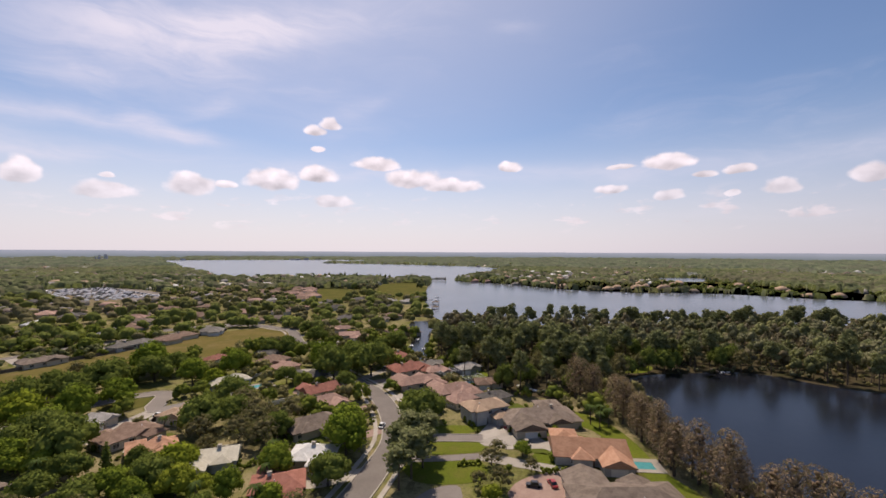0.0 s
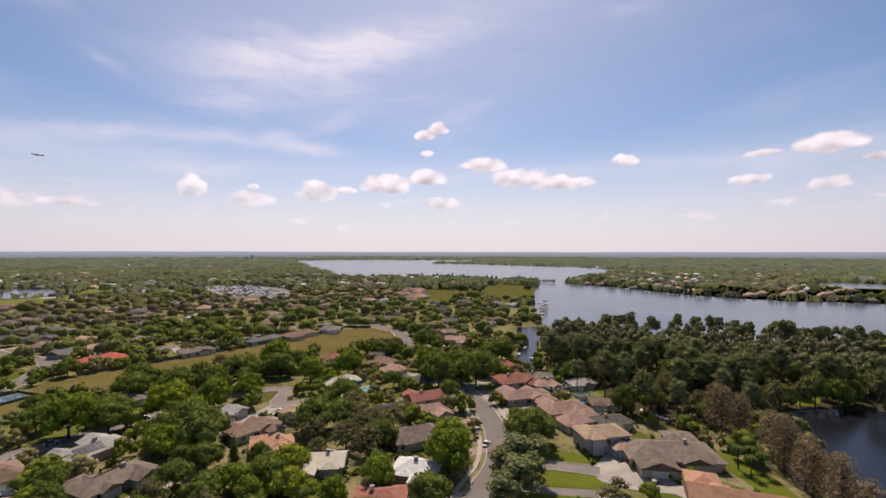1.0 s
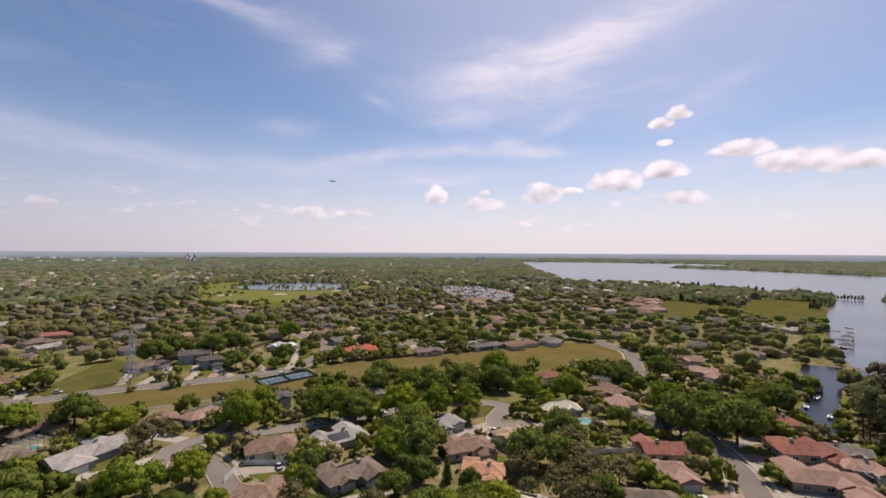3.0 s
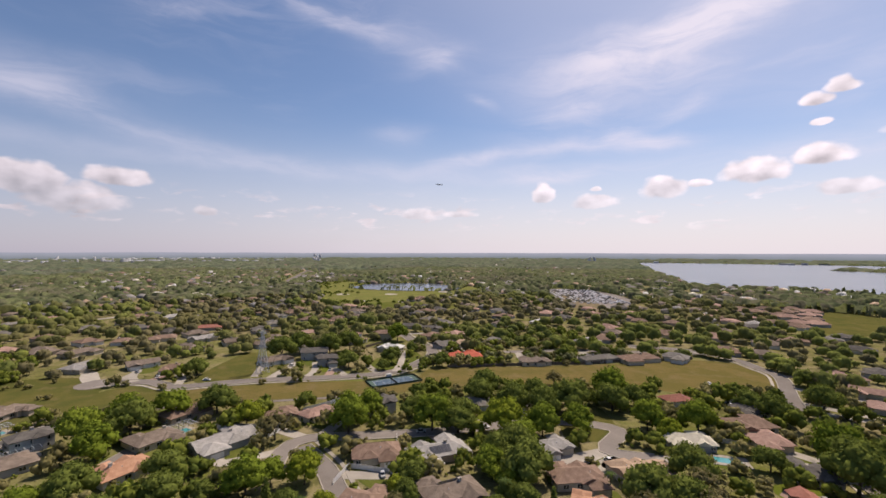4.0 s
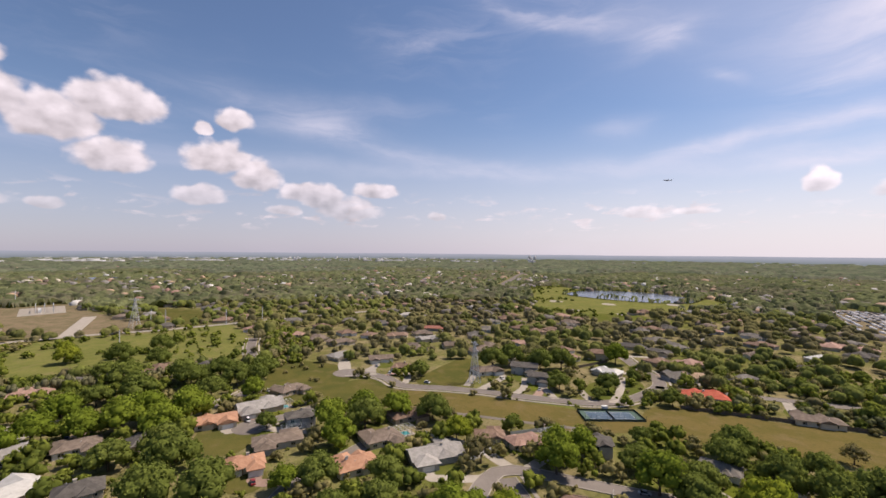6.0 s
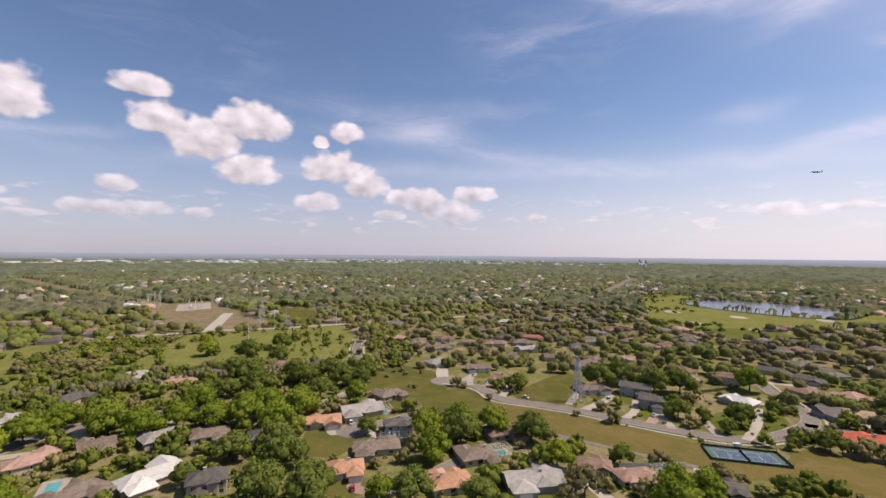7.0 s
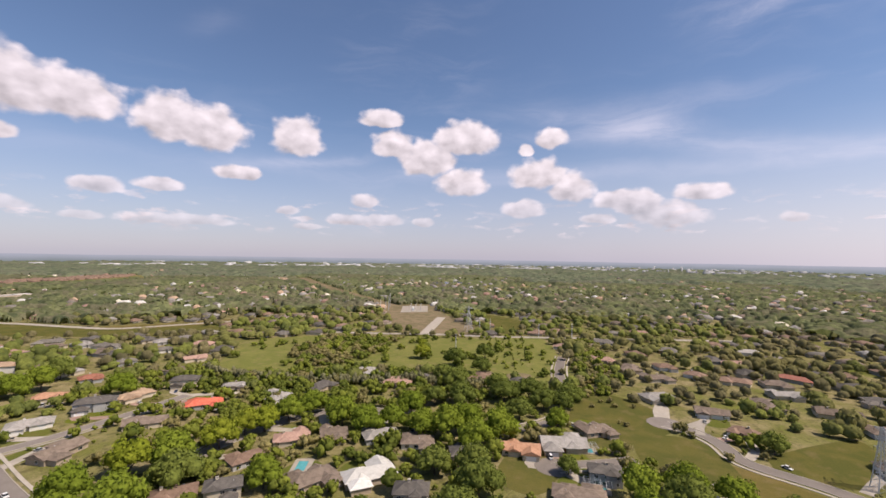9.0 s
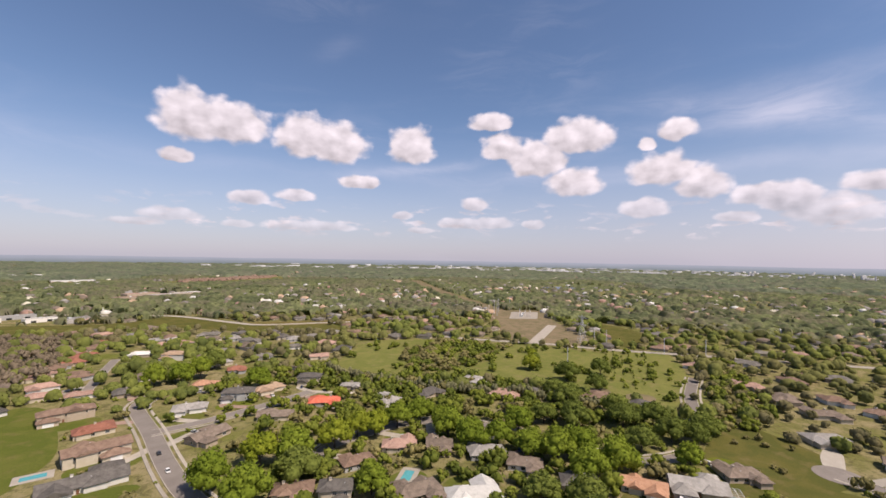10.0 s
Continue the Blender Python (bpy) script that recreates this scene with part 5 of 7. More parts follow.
def fence(x0, y0, x1, y1, h=1.8, mat="white_paint", word="white"):
    """A board fence: posts and boards."""
    l = math.hypot(x1 - x0, y1 - y0)
    ob = tagged(new("fence"), "%s board fence along a garden" % word, "fence", group="garden fences")
    ob.matrix_basis = pose(x0, y0, 0, 0, 0, math.degrees(math.atan2(y1 - y0, x1 - x0)))
    n = max(2, round(l / 2.4))
    for k in range(n + 1):
        part("post", boxed(l * k / n - 0.06, -0.06, 0, l * k / n + 0.06, 0.06, h + 0.1), M[mat], ob)
    for k in range(n):
        part("board_panel", boxed(l * k / n + 0.07, -0.025, 0.05, l * (k + 1) / n - 0.07, 0.025, h), M[mat], ob)


for q in ((-158, 84, -146, 96), (-158, 84, -150, 76), (-228, 112, -222, 84), (-224, 44, -206, 72), (-206, 72, -196, 60), (-160, 104, -172, 110), (-140, 126, -152, 134), (-78, 174, -64, 190), (-100, 218, -88, 232)):
    fence(*q)
for q in ((-330, 150, -352, 190), (-252, 186, -205, 282), (-205, 286, -178, 350), (-215, -292, -230, -255)):
    fence(*q, 2.0, "wood", "weathered brown")


def hall(x, y, ang, w, d, h, wall, roof, label):
    """A long low shop or store building: walls with a parapet, a flat roof set below it, and a row of doors."""
    ob = tagged(new("store_building"), label, "building", group="stores and halls")
    ob.matrix_basis = pose(x, y, 0, 0, 0, ang)
    part("wall", boxed(-w / 2, -d / 2, 0, w / 2, d / 2, h), M[wall], ob)
    part("roof", boxed(-w / 2 + 0.4, -d / 2 + 0.4, h, w / 2 - 0.4, d / 2 - 0.4, h + 0.3), M[roof], ob)
    bm = bmesh.new()
    for q in ((-w / 2, -d / 2, w / 2, -d / 2 + 0.39), (-w / 2, d / 2 - 0.39, w / 2, d / 2), (-w / 2, -d / 2 + 0.39, -w / 2 + 0.39, d / 2 - 0.39), (w / 2 - 0.39, -d / 2 + 0.39, w / 2, d / 2 - 0.39)):
        box(bm, q[0], q[1], h, q[2], q[3], h + 0.9)
    part("parapet", bm, M[wall], ob)
    for k in range(max(2, int(w / 14))):
        u = -w / 2 + (k + 0.5) * w / max(2, int(w / 14))
        part("shop_front", boxed(u - 3, d / 2 - 0.02, 0.1, u + 3, d / 2 + 0.06, 3.0), M["pane"], ob)
    part("roof_unit", boxed(-2, -1.5, h + 0.3, 2, 1.5, h + 1.9), M["steel"], ob)
    HOUSES.append((x, y, max(w, d) * 0.5))


for q in ((-97, -1100, 25, 60, 24, 6, "stucco_tan", "roof_pink"), (-173, -1135, 25, 90, 30, 7, "stucco_tan", "roof_lightgrey"), (-215, -1180, 25, 60, 30, 6, "stucco_cream", "roof_white"), (-120, -1190, 25, 70, 30, 6, "stucco_tan", "roof_pink"), (-60, -1040, 30, 50, 20, 6, "stucco_tan", "roof_taupe"),
          (47, -850, 20, 40, 14, 5, "stucco_grey", "roof_lightgrey"), (18, -800, 25, 36, 12, 5, "stucco_white", "roof_lightgrey"), (-15, -776, 25, 32, 12, 5, "stucco_grey", "roof_grey"), (80, -820, 15, 40, 14, 5, "stucco_white", "roof_grey"), (27, -1800, 10, 110, 40, 8, "stucco_white", "roof_white"), (220, -2250, 0, 160, 50, 9, "stucco_white", "roof_white"),
          (431, 1215, -15, 46, 14, 6, "stucco_white", "roof_lightgrey"), (610, 1250, -10, 70, 16, 6, "stucco_white", "roof_white"), (746, 1262, 0, 50, 18, 8, "stucco_white", "roof_white"), (695, 1170, 10, 44, 20, 9, "stucco_white", "roof_white"), (330, 1010, 15, 26, 14, 6, "stucco_white", "roof_cream")):
    hall(*q, "%s store building with a flat %s roof" % (WALL_WORDS[q[6]], "white" if q[7] == "roof_white" else "grey" if "grey" in q[7] else "reddish"))


# aeroplane, far off and low over the suburb
def aeroplane(az, el, dist):
    a0, e0 = radians(az), radians(el)
    ob = tagged(new("aeroplane"), "small dark aeroplane in the hazy sky", "aeroplane")
    ob.matrix_basis = pose(-10 - math.sin(a0) * math.cos(e0) * dist, 25 + math.cos(a0) * math.cos(e0) * dist, 70 + math.sin(e0) * dist, 0, 6, az + 15)
    bm = bmesh.new()
    for p, q, r0, r1 in (((-9, 0, 0), (-5, 0, 0), 0.4, 1.1), ((-5, 0, 0), (4, 0, 0), 1.1, 1.1), ((4, 0, 0), (10, 0, 0.8), 1.1, 0.35)):
        tube(bm, p, q, r0, r1, 10)
    part("fuselage", bm, M["car_black"], ob)
    for s in (-1, 1):
        bm = boxed(-1.2, 0, 0, 1.2, 9.5, 0.25)
        bmesh.ops.transform(bm, matrix=Matrix.Diagonal((1, s, 1, 1)), verts=bm.verts)
        bmesh.ops.recalc_face_normals(bm, faces=bm.faces)
        part("wing", bm, M["car_black"], ob)
        part("tailplane", boxed(8.4, min(0, s * 3.4), 0.7, 9.6, max(0, s * 3.4), 0.85), M["car_black"], ob)
    part("fin", boxed(8.2, -0.12, 0.8, 9.8, 0.12, 3.6), M["car_black"], ob)


aeroplane(58.5, 9.4, 1150)


# towers and long roofs on the horizon
def skyline():
    V, F, n = [], [], 0
    cube = np.array([(-1, -1, 0), (1, -1, 0), (1, 1, 0), (-1, 1, 0), (-1, -1, 1), (1, -1, 1), (1, 1, 1), (-1, 1, 1)], float)
    tri = np.array([(0, 1, 5), (0, 5, 4), (1, 2, 6), (1, 6, 5), (2, 3, 7), (2, 7, 6), (3, 0, 4), (3, 4, 7), (4, 5, 6), (4, 6, 7)])
    q = random.Random(11)
    spec = [(74.5, 0.45, 6, 34, 16), (74.9, 0.3, 3, 38, 14), (39.0, 0.8, 6, 34, 9), (98.0, 2.5, 9, 34, 10), (107.0, 2.0, 7, 30, 12), (90.0, 6.0, 34, 12, 30), (62.0, 3.0, 10, 8, 20), (122.0, 7.0, 52, 10, 55), (129.0, 2.0, 12, 9, 80), (112.0, 6.0, 46, 11, 40),
            (102.0, 9.0, 46, 11, 26), (166.0, 6.0, 20, 8, 60), (150.0, 8.0, 30, 10, 45), (138.0, 6.0, 30, 9, 50), (85.0, 9.0, 28, 11, 34), (20.0, 14.0, 16, 5, 40), (44.0, 6.0, 14, 8, 28)]
    for az, spread, count, h, w in spec:
        for _ in range(count):
            t = radians(az + q.uniform(-spread, spread))
            r = q.uniform(3500, 4530)
            hh = 7 + h * q.uniform(0.3, 1.1)
            ww, dd = w * q.uniform(0.3, 0.9), q.uniform(8, 16)
            c, s = math.cos(t), math.sin(t)
            p = cube * (ww, dd, hh)
            V.append(np.stack([MID[0] - r * s + p[:, 0] * c - p[:, 1] * s, MID[1] + r * c + p[:, 0] * s + p[:, 1] * c, p[:, 2] + float(rise(r))], 1))
            F.append(tri + n)
            n += 8
    tagged(new("skyline", arrays("skyline", np.concatenate(V), np.concatenate(F), M["tower"])), "pale towers and warehouses on the horizon", "buildings", kind="stuff")


M["tower"] = plain("pale_tower_walls", (0.30, 0.31, 0.33), (0.62, 0.62, 0.63), 0.004, 0.8, 0.2, 0, 0.02)
skyline()


def backdrop():
    """A glowing band of hazy land, all round, beyond the last woods; its height fits the camera's view."""
    n = 160
    V, F = [], []
    for i in range(n):
        t = i * math.tau / n
        k = 4 * noise.noise((math.cos(t) * 9, math.sin(t) * 9, 0.5))
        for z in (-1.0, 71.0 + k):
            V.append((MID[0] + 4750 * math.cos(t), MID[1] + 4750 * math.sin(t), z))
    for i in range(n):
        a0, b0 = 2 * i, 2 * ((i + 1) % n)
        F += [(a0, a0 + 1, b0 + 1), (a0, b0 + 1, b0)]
    tagged(new("backdrop", arrays("backdrop", np.array(V), np.array(F), M["distance"])), "glowing band of distant land with haze painted in", "backdrop", kind="structure")


backdrop()

# ---- trees ----
def ico(sub):
    bm = bmesh.new()
    bmesh.ops.create_icosphere(bm, subdivisions=sub, radius=1.0)
    v = np.array([p.co[:] for p in bm.verts])
    f = np.array([[p.index for p in q.verts] for q in bm.faces])
    bm.free()
    return v, f


ICO0, ICO1 = ico(1), ico(2)
nrng = np.random.default_rng(5)


def lumps(lobes, sphere, rough, shrink=1.0):
    """Knobbly cores of a crown: one displaced ball a lobe."""
    V, F, n = [], [], 0
    for (c, r) in lobes:
        sv, sf = sphere
        k = 1 + rough * nrng.uniform(-1, 1, len(sv))
        q = sv * k[:, None] * np.array(r) * shrink + np.array(c)
        V.append(q)
        F.append(sf + n)
        n += len(sv)
    return np.concatenate(V), np.concatenate(F)


def sprays(lobes, count, size, flat=0.75):
    """Leaf clumps: small bent quads all over the lobes, split into triangles."""
    V, F, n = [], [], 0
    per = [max(1, int(count * (np.mean(r) ** 2) / sum(np.mean(q) ** 2 for _, q in lobes))) for _, r in lobes]
    for (c, r), k in zip(lobes, per):
        d = nrng.normal(size=(k, 3))
        d[:, 2] += 0.35
        d /= np.linalg.norm(d, axis=1)[:, None]
        p = np.array(c) + d * np.array(r) * nrng.uniform(0.84, 1.16, (k, 1))
        keep = np.ones(k, bool)
        for (c2, r2) in lobes:
            if c2 is not c:
                keep &= (((p - np.array(c2)) / np.array(r2)) ** 2).sum(1) > 0.72
        d, p = d[keep], p[keep]
        m = len(p)
        nrm = d + nrng.normal(size=(m, 3)) * 0.55
        nrm /= np.linalg.norm(nrm, axis=1)[:, None]
        t = np.cross(nrm, nrng.normal(size=(m, 3)))
        t /= np.linalg.norm(t, axis=1)[:, None] + 1e-9
        b = np.cross(nrm, t)
        s = size * nrng.uniform(0.6, 1.35, (m, 1))
        q = np.stack([p - t * s - b * s * flat * 0.4, p + b * s * flat - nrm * s * 0.25, p + t * s + b * s * 0.1, p - b * s * flat + nrm * s * 0.3], 1)
        V.append(q.reshape(-1, 3))
        idx = n + np.arange(m)[:, None] * 4
        F.append(np.concatenate([idx + np.array([[0, 1, 2]]), idx + np.array([[0, 2, 3]])]))
        n += 4 * m
    return np.concatenate(V), np.concatenate(F)


def joined(*pairs):
    V, F, n = [], [], 0
    for v, f in pairs:
        V.append(v)
        F.append(f + n)
        n += len(v)
    return np.concatenate(V), np.concatenate(F)


def spread_lobes(n, radius, low, high, size, rise=1.0):
    """Lobes of a broad crown: a ring of large ones, smaller ones above."""
    out = []
    for i in range(n):
        a = i * 2.399 + nrng.uniform(-0.3, 0.3)
        f = math.sqrt((i + 0.5) / n)
        rr = radius * f * 0.72
        z = low + (high - low) * (1 - f ** 2) * nrng.uniform(0.75, 1.1) + nrng.uniform(-0.1, 0.25) * size
        s = size * nrng.uniform(0.75, 1.2)
        out.append((np.array([rr * math.cos(a), rr * math.sin(a), z]), np.array([s, s, s * 0.82 * rise])))
    return out


def wood(limbs, height, girth, spread, top):
    """A tapered trunk that forks into limbs."""
    bm = bmesh.new()
    lean = (nrng.uniform(-0.2, 0.2), nrng.uniform(-0.2, 0.2), height)
    tube(bm, (0, 0, -0.3), lean, girth, girth * 0.6, 8)
    for i in range(limbs):
        a = i * math.tau / limbs + nrng.uniform(-0.4, 0.4)
        tube(bm, lean, (spread * math.cos(a), spread * math.sin(a), top * nrng.uniform(0.85, 1.1)), girth * 0.45, girth * 0.12, 5)
    return bm


TREE_WORDS = {"oak": "fresh green spreading live oak", "young": "yellow-green oak in spring leaf", "dark": "broad dark green evergreen oak", "olive": "olive-brown tree with thin leaves", "pine": "tall dark pine with a bare trunk",
              "cypress": "leafless brown bald cypress by the water", "palm": "slender palm with a drooping head", "shrub": "low clipped garden shrub", "conifer": "narrow dark green garden juniper"}
TREE_NAMES = {"oak": "oak_tree", "young": "spring_oak_tree", "dark": "evergreen_oak_tree", "olive": "sparse_tree", "pine": "pine_tree", "cypress": "cypress_tree", "palm": "palm_tree", "shrub": "shrub", "conifer": "juniper_tree"}
PROTO = {}


def prototype(kind, crown, trunk, leaf):
    ob = tagged(new(TREE_NAMES[kind]), TREE_WORDS[kind], "tree", group=kind + " trees")
    V, F = crown
    part("crown", arrays("crown_" + kind, V, F, M[leaf], True), None, ob)
    part("trunk", trunk, M["bark"], ob)
    PROTO.setdefault(kind, []).append(ob)


# crowns are modelled seven metres in radius and scaled from there
for kind, leaf, n in (("oak", "leaf_g", 3), ("young", "leaf_y", 2), ("dark", "leaf_d", 3), ("olive", "leaf_o", 2)):
    for _ in range(n):
        L = spread_lobes(13, 7.0, 4.6, 9.2, 2.9)
        if kind == "olive":
            crown = joined(lumps(L, ICO0, 0.3, 0.55), sprays(L, 900, 0.38))
        else:
            crown = joined(lumps(L, ICO0, 0.14, 0.92), sprays(L, 1150, 0.45))
        prototype(kind, crown, wood(5, 2.8, 0.42, 3.6, 6.0), leaf)
for _ in range(3):
    L = []
    for i in range(11):
        z = 9.5 + 7.0 * i / 10
        a, q = i * 2.4, 2.9 * (1.05 - 0.45 * i / 10)
        L.append((np.array([q * 0.75 * math.cos(a), q * 0.75 * math.sin(a), z]), np.array([1.8, 1.8, 1.35]) * nrng.uniform(0.75, 1.15)))
    prototype("pine", joined(lumps(L, ICO0, 0.25, 0.75), sprays(L, 620, 0.46)), wood(4, 9.0, 0.28, 1.5, 14.0), "leaf_p")
for _ in range(2):
    L = [(np.array([math.cos(i * 2.4), math.sin(i * 2.4), 0]) * 0.95 * (1.1 - i / 13) + np.array([0, 0, 3.2 + 0.66 * i]), np.array([1.9, 1.9, 1.7]) * (0.45 + 0.62 * math.sin(0.75 + i * 0.17)) * nrng.uniform(0.9, 1.1)) for i in range(13)]
    prototype("cypress", joined(lumps(L, ICO0, 0.35, 0.30), sprays(L, 3400, 0.14)), wood(6, 8.0, 0.3, 1.6, 11.0), "leaf_c")


def frond(V, F, base, a, length, droop):
    n, w, prev = 5, 0.17, None
    for i in range(n + 1):
        s = i / n
        r, z = length * s * (1 - 0.15 * s), length * (0.55 * s - droop * s * s)
        c = np.array([base[0] + r * math.cos(a), base[1] + r * math.sin(a), base[2] + z])
        nx = np.array([-math.sin(a), math.cos(a), 0]) * w * (0.3 + 1.4 * s * (1.15 - s) * 2)
        V += [c - nx - (0, 0, 0.12), c, c + nx - (0, 0, 0.12)]
        k = len(V) - 3
        if prev is not None:
            for j in range(2):
                F += [(prev + j, prev + j + 1, k + j + 1), (prev + j, k + j + 1, k + j)]
        prev = k


for _ in range(2):
    V, F = [], []
    for i in range(17):
        frond(V, F, (0, 0, 8.0), i * 2.4, nrng.uniform(2.2, 3.0), nrng.uniform(0.55, 1.45))
    bm = bmesh.new()
    tube(bm, (0, 0, -0.2), (0.15, 0.1, 8.1), 0.2, 0.15, 7)
    prototype("palm", (np.array(V), np.array(F)), bm, "leaf_palm")
L = [(np.array([0.5 * math.cos(i * 2.4), 0.5 * math.sin(i * 2.4), 0.7 + 0.1 * (i % 3)]), np.array([0.75, 0.75, 0.7])) for i in range(5)]
prototype("shrub", joined(lumps(L, ICO0, 0.15, 0.85), sprays(L, 160, 0.22)), wood(3, 0.4, 0.06, 0.3, 0.7), "leaf_d")
L = [(np.array([0, 0, 0.9 + 0.75 * i]), np.array([1.15, 1.15, 0.9]) * (1.05 - 0.11 * i)) for i in range(8)]
prototype("conifer", joined(lumps(L, ICO0, 0.15, 0.85), sprays(L, 420, 0.25)), wood(3, 1.5, 0.14, 0.3, 3.0), "leaf_d")
USED = {}
SPOTS = []
SIZE = {"oak": 7.0, "young": 7.0, "dark": 7.0, "olive": 7.0, "pine": 3.2, "cypress": 2.6, "palm": 2.5, "shrub": 1.0, "conifer": 1.1}


def plant(kind, x, y, r, tall=1.0):
    """A tree of that kind with a crown r metres in radius."""
    k = r / SIZE[kind]
    pick = PROTO[kind][len(SPOTS) % len(PROTO[kind])]
    m = Matrix.LocRotScale((x, y, 0), Euler((0, 0, rng.uniform(0, 6.28))), (k * rng.uniform(0.94, 1.06), k * rng.uniform(0.94, 1.06), k * tall * rng.uniform(0.92, 1.1)))
    SPOTS.append((x, y, r))
    if pick.name not in USED:
        USED[pick.name] = True
        pick.matrix_basis = m
        return pick
    src = Matrix.Diagonal((*pick.scale, 1)).inverted()
    return copy_thing(pick, m @ src)


for spot in [(-112, -179, 10.0), (-149, -177, 8.8), (-165, -183, 8.3), (-174, -179, 8.4), (-358, -221, 8.0), (-217, 58, 7.1), (-151, 150, 9.1), (-111, 206, 5.6), (-155, 68, 6.3), (-70, 112, 5.4), (-65, 113, 3.9), (-77, 123, 6.5)]:
    plant("young", *spot)
for spot in [(-126, -169, 10.0), (-89, -170, 9.4), (-98, -147, 10.0), (-101, -352, 9.0), (-84, -356, 9.0), (-115, -358, 10.0), (-146, -305, 10.0), (-190, -181, 8.8), (-207, -181, 8.7), (-210, -163, 7.6), (-143, -127, 7.8), (-206, -153, 9.4), (-208, -136, 10.0), (-220, -128, 8.0), (-242, -133, 9.7), (-224, -109, 9.4), (-230, -97, 10.0), (-228, -78, 10.0), (-244, -73, 10.0), (-278, -55, 7.2), (-229, -1, 8.8), (-212, 6, 8.0), (-243, 13, 9.3), (-246, 30, 8.4)]:
    plant("oak", *spot)
for spot in [(-196, 98, 8.0), (-200, 109, 6.8), (-346, 194, 10.0), (-170, 126, 9.5), (-141, 163, 7.5), (-138, 148, 7.1), (-117, 124, 4.6), (-121, 206, 7.5), (-108, 222, 8.0), (-186, 94, 8.8), (-156, 50, 7.8), (-179, -7, 5.8), (-65, 235, 9.0), (-33, 148, 7.2), (-31, 137, 8.3), (-86, 111, 5.8), (-78, 107, 4.6), (-44, 108, 4.2), (-127, 125, 6.2), (-156, 227, 10.0), (-243, -93, 10.0), (-136, 180, 7.3)]:
    plant("oak", *spot)
for spot in [(-121, -154, 9.8), (-130, -383, 10.0), (-274, -117, 9.9), (-276, -78, 8.8), (-302, -74, 8.3), (-307, -64, 8.1), (-171, -50, 10.0), (-173, -32, 9.3), (-191, -53, 10.0), (-233, -32, 5.2), (-182, 4, 7.4), (-306, -144, 10.0), (-350, -150, 8.5), (-312, -113, 10.0), (-318, -64, 9.2), (-241, 48, 9.0), (-183, 28, 6.6), (-333, 95, 10.0), (-345, 112, 10.0), (-328, 129, 10.0), (-332, 146, 10.0), (-318, 42, 7.4), (-282, 159, 6.9), (-300, 184, 5.2)]:
    plant("dark", *spot)
for spot in [(-270, 147, 4.7), (-256, 184, 6.0), (-209, 140, 5.5), (-286, 129, 7.2), (-162, 134, 7.7), (-187, 164, 8.4), (-156, 179, 9.2), (-152, 192, 10.0), (-144, 213, 8.5), (-141, 226, 6.9), (-117, 132, 8.9), (-133, 133, 6.6), (-89, 180, 8.0), (-97, 266, 7.6), (-77, 210, 5.8), (-231, 15, 9.1), (-166, 27, 6.0), (-51, 239, 10.0), (-36, 245, 8.6), (-56, 218, 9.8), (-46, 202, 5.6), (-7, 163, 9.0), (-87, 154, 8.1), (-79, 160, 6.8)]:
    plant("dark", *spot)
for spot in [(-89, 300, 8.3), (-32, 119, 6.2), (-38, 225, 10.0), (-170, 172, 8.3), (-175, 191, 7.5), (-133, 141, 7.4), (-124, 140, 5.5), (-105, 120, 5.2), (-84, 122, 4.8), (-188, 127, 7.0), (-78, 114, 6.3), (-92, 110, 4.7), (-105, 109, 5.3), (-108, 269, 6.8), (-31, 275, 9.5), (-38, 270, 7.6), (-354, -180, 10.0), (-314, -162, 8.8), (-301, -102, 9.9), (-314, -90, 10.0), (-395, -174, 8.6), (-207, -65, 8.6), (-196, -79, 7.9), (-266, -134, 8.3)]:
    plant("dark", *spot)
for spot in [(-331, -65, 7.5), (-195, 174, 8.6), (-172, 143, 7.3)]:
    plant("dark", *spot)
for spot in [(-196, 66, 7.6), (-66, 151, 6.1), (-83, 146, 5.7), (-68, 142, 6.2), (-79, 170, 6.7), (-66, 164, 4.3), (-69, 158, 7.0), (-122, 85, 5.2), (-59, 163, 5.7), (-188, 219, 5.2)]:
    plant("olive", *spot)
for spot in [(-10, 134, 4.2), (-13, 128, 4.0), (-6, 129, 4.0), (-9, 123, 4.4), (-12, 117, 4.0), (-5, 139, 3.6)]:
    plant("pine", *spot, 0.62)

WOODS = [(-4, 258), (18, 206), (50, 190), (66, 198), (92, 217), (106, 230), (142, 235), (172, 234), (188, 219), (208, 203), (262, 193), (328, 146), (344, 60), (420, 60), (420, 260), (520, 330), (400, 355), (269, 385), (192, 376), (119, 370), (47, 372), (5, 390), (-2, 330)]
CYPRESS = smooth_line([(58, 190), (66, 182), (70, 172), (71, 150), (69, 128), (74, 110), (84, 92), (95, 78)], False, 4.2)
for i, p in enumerate(CYPRESS):
    plant("cypress", p.x + rng.uniform(-2.5, 2.5), p.y + rng.uniform(-2, 2), rng.uniform(3.3, 4.5), rng.uniform(0.80, 1.0))
    if i % 2:
        plant("cypress", p.x + rng.uniform(1, 5), p.y + rng.uniform(-2, 2), rng.uniform(3.0, 4.0), rng.uniform(0.75, 0.95))


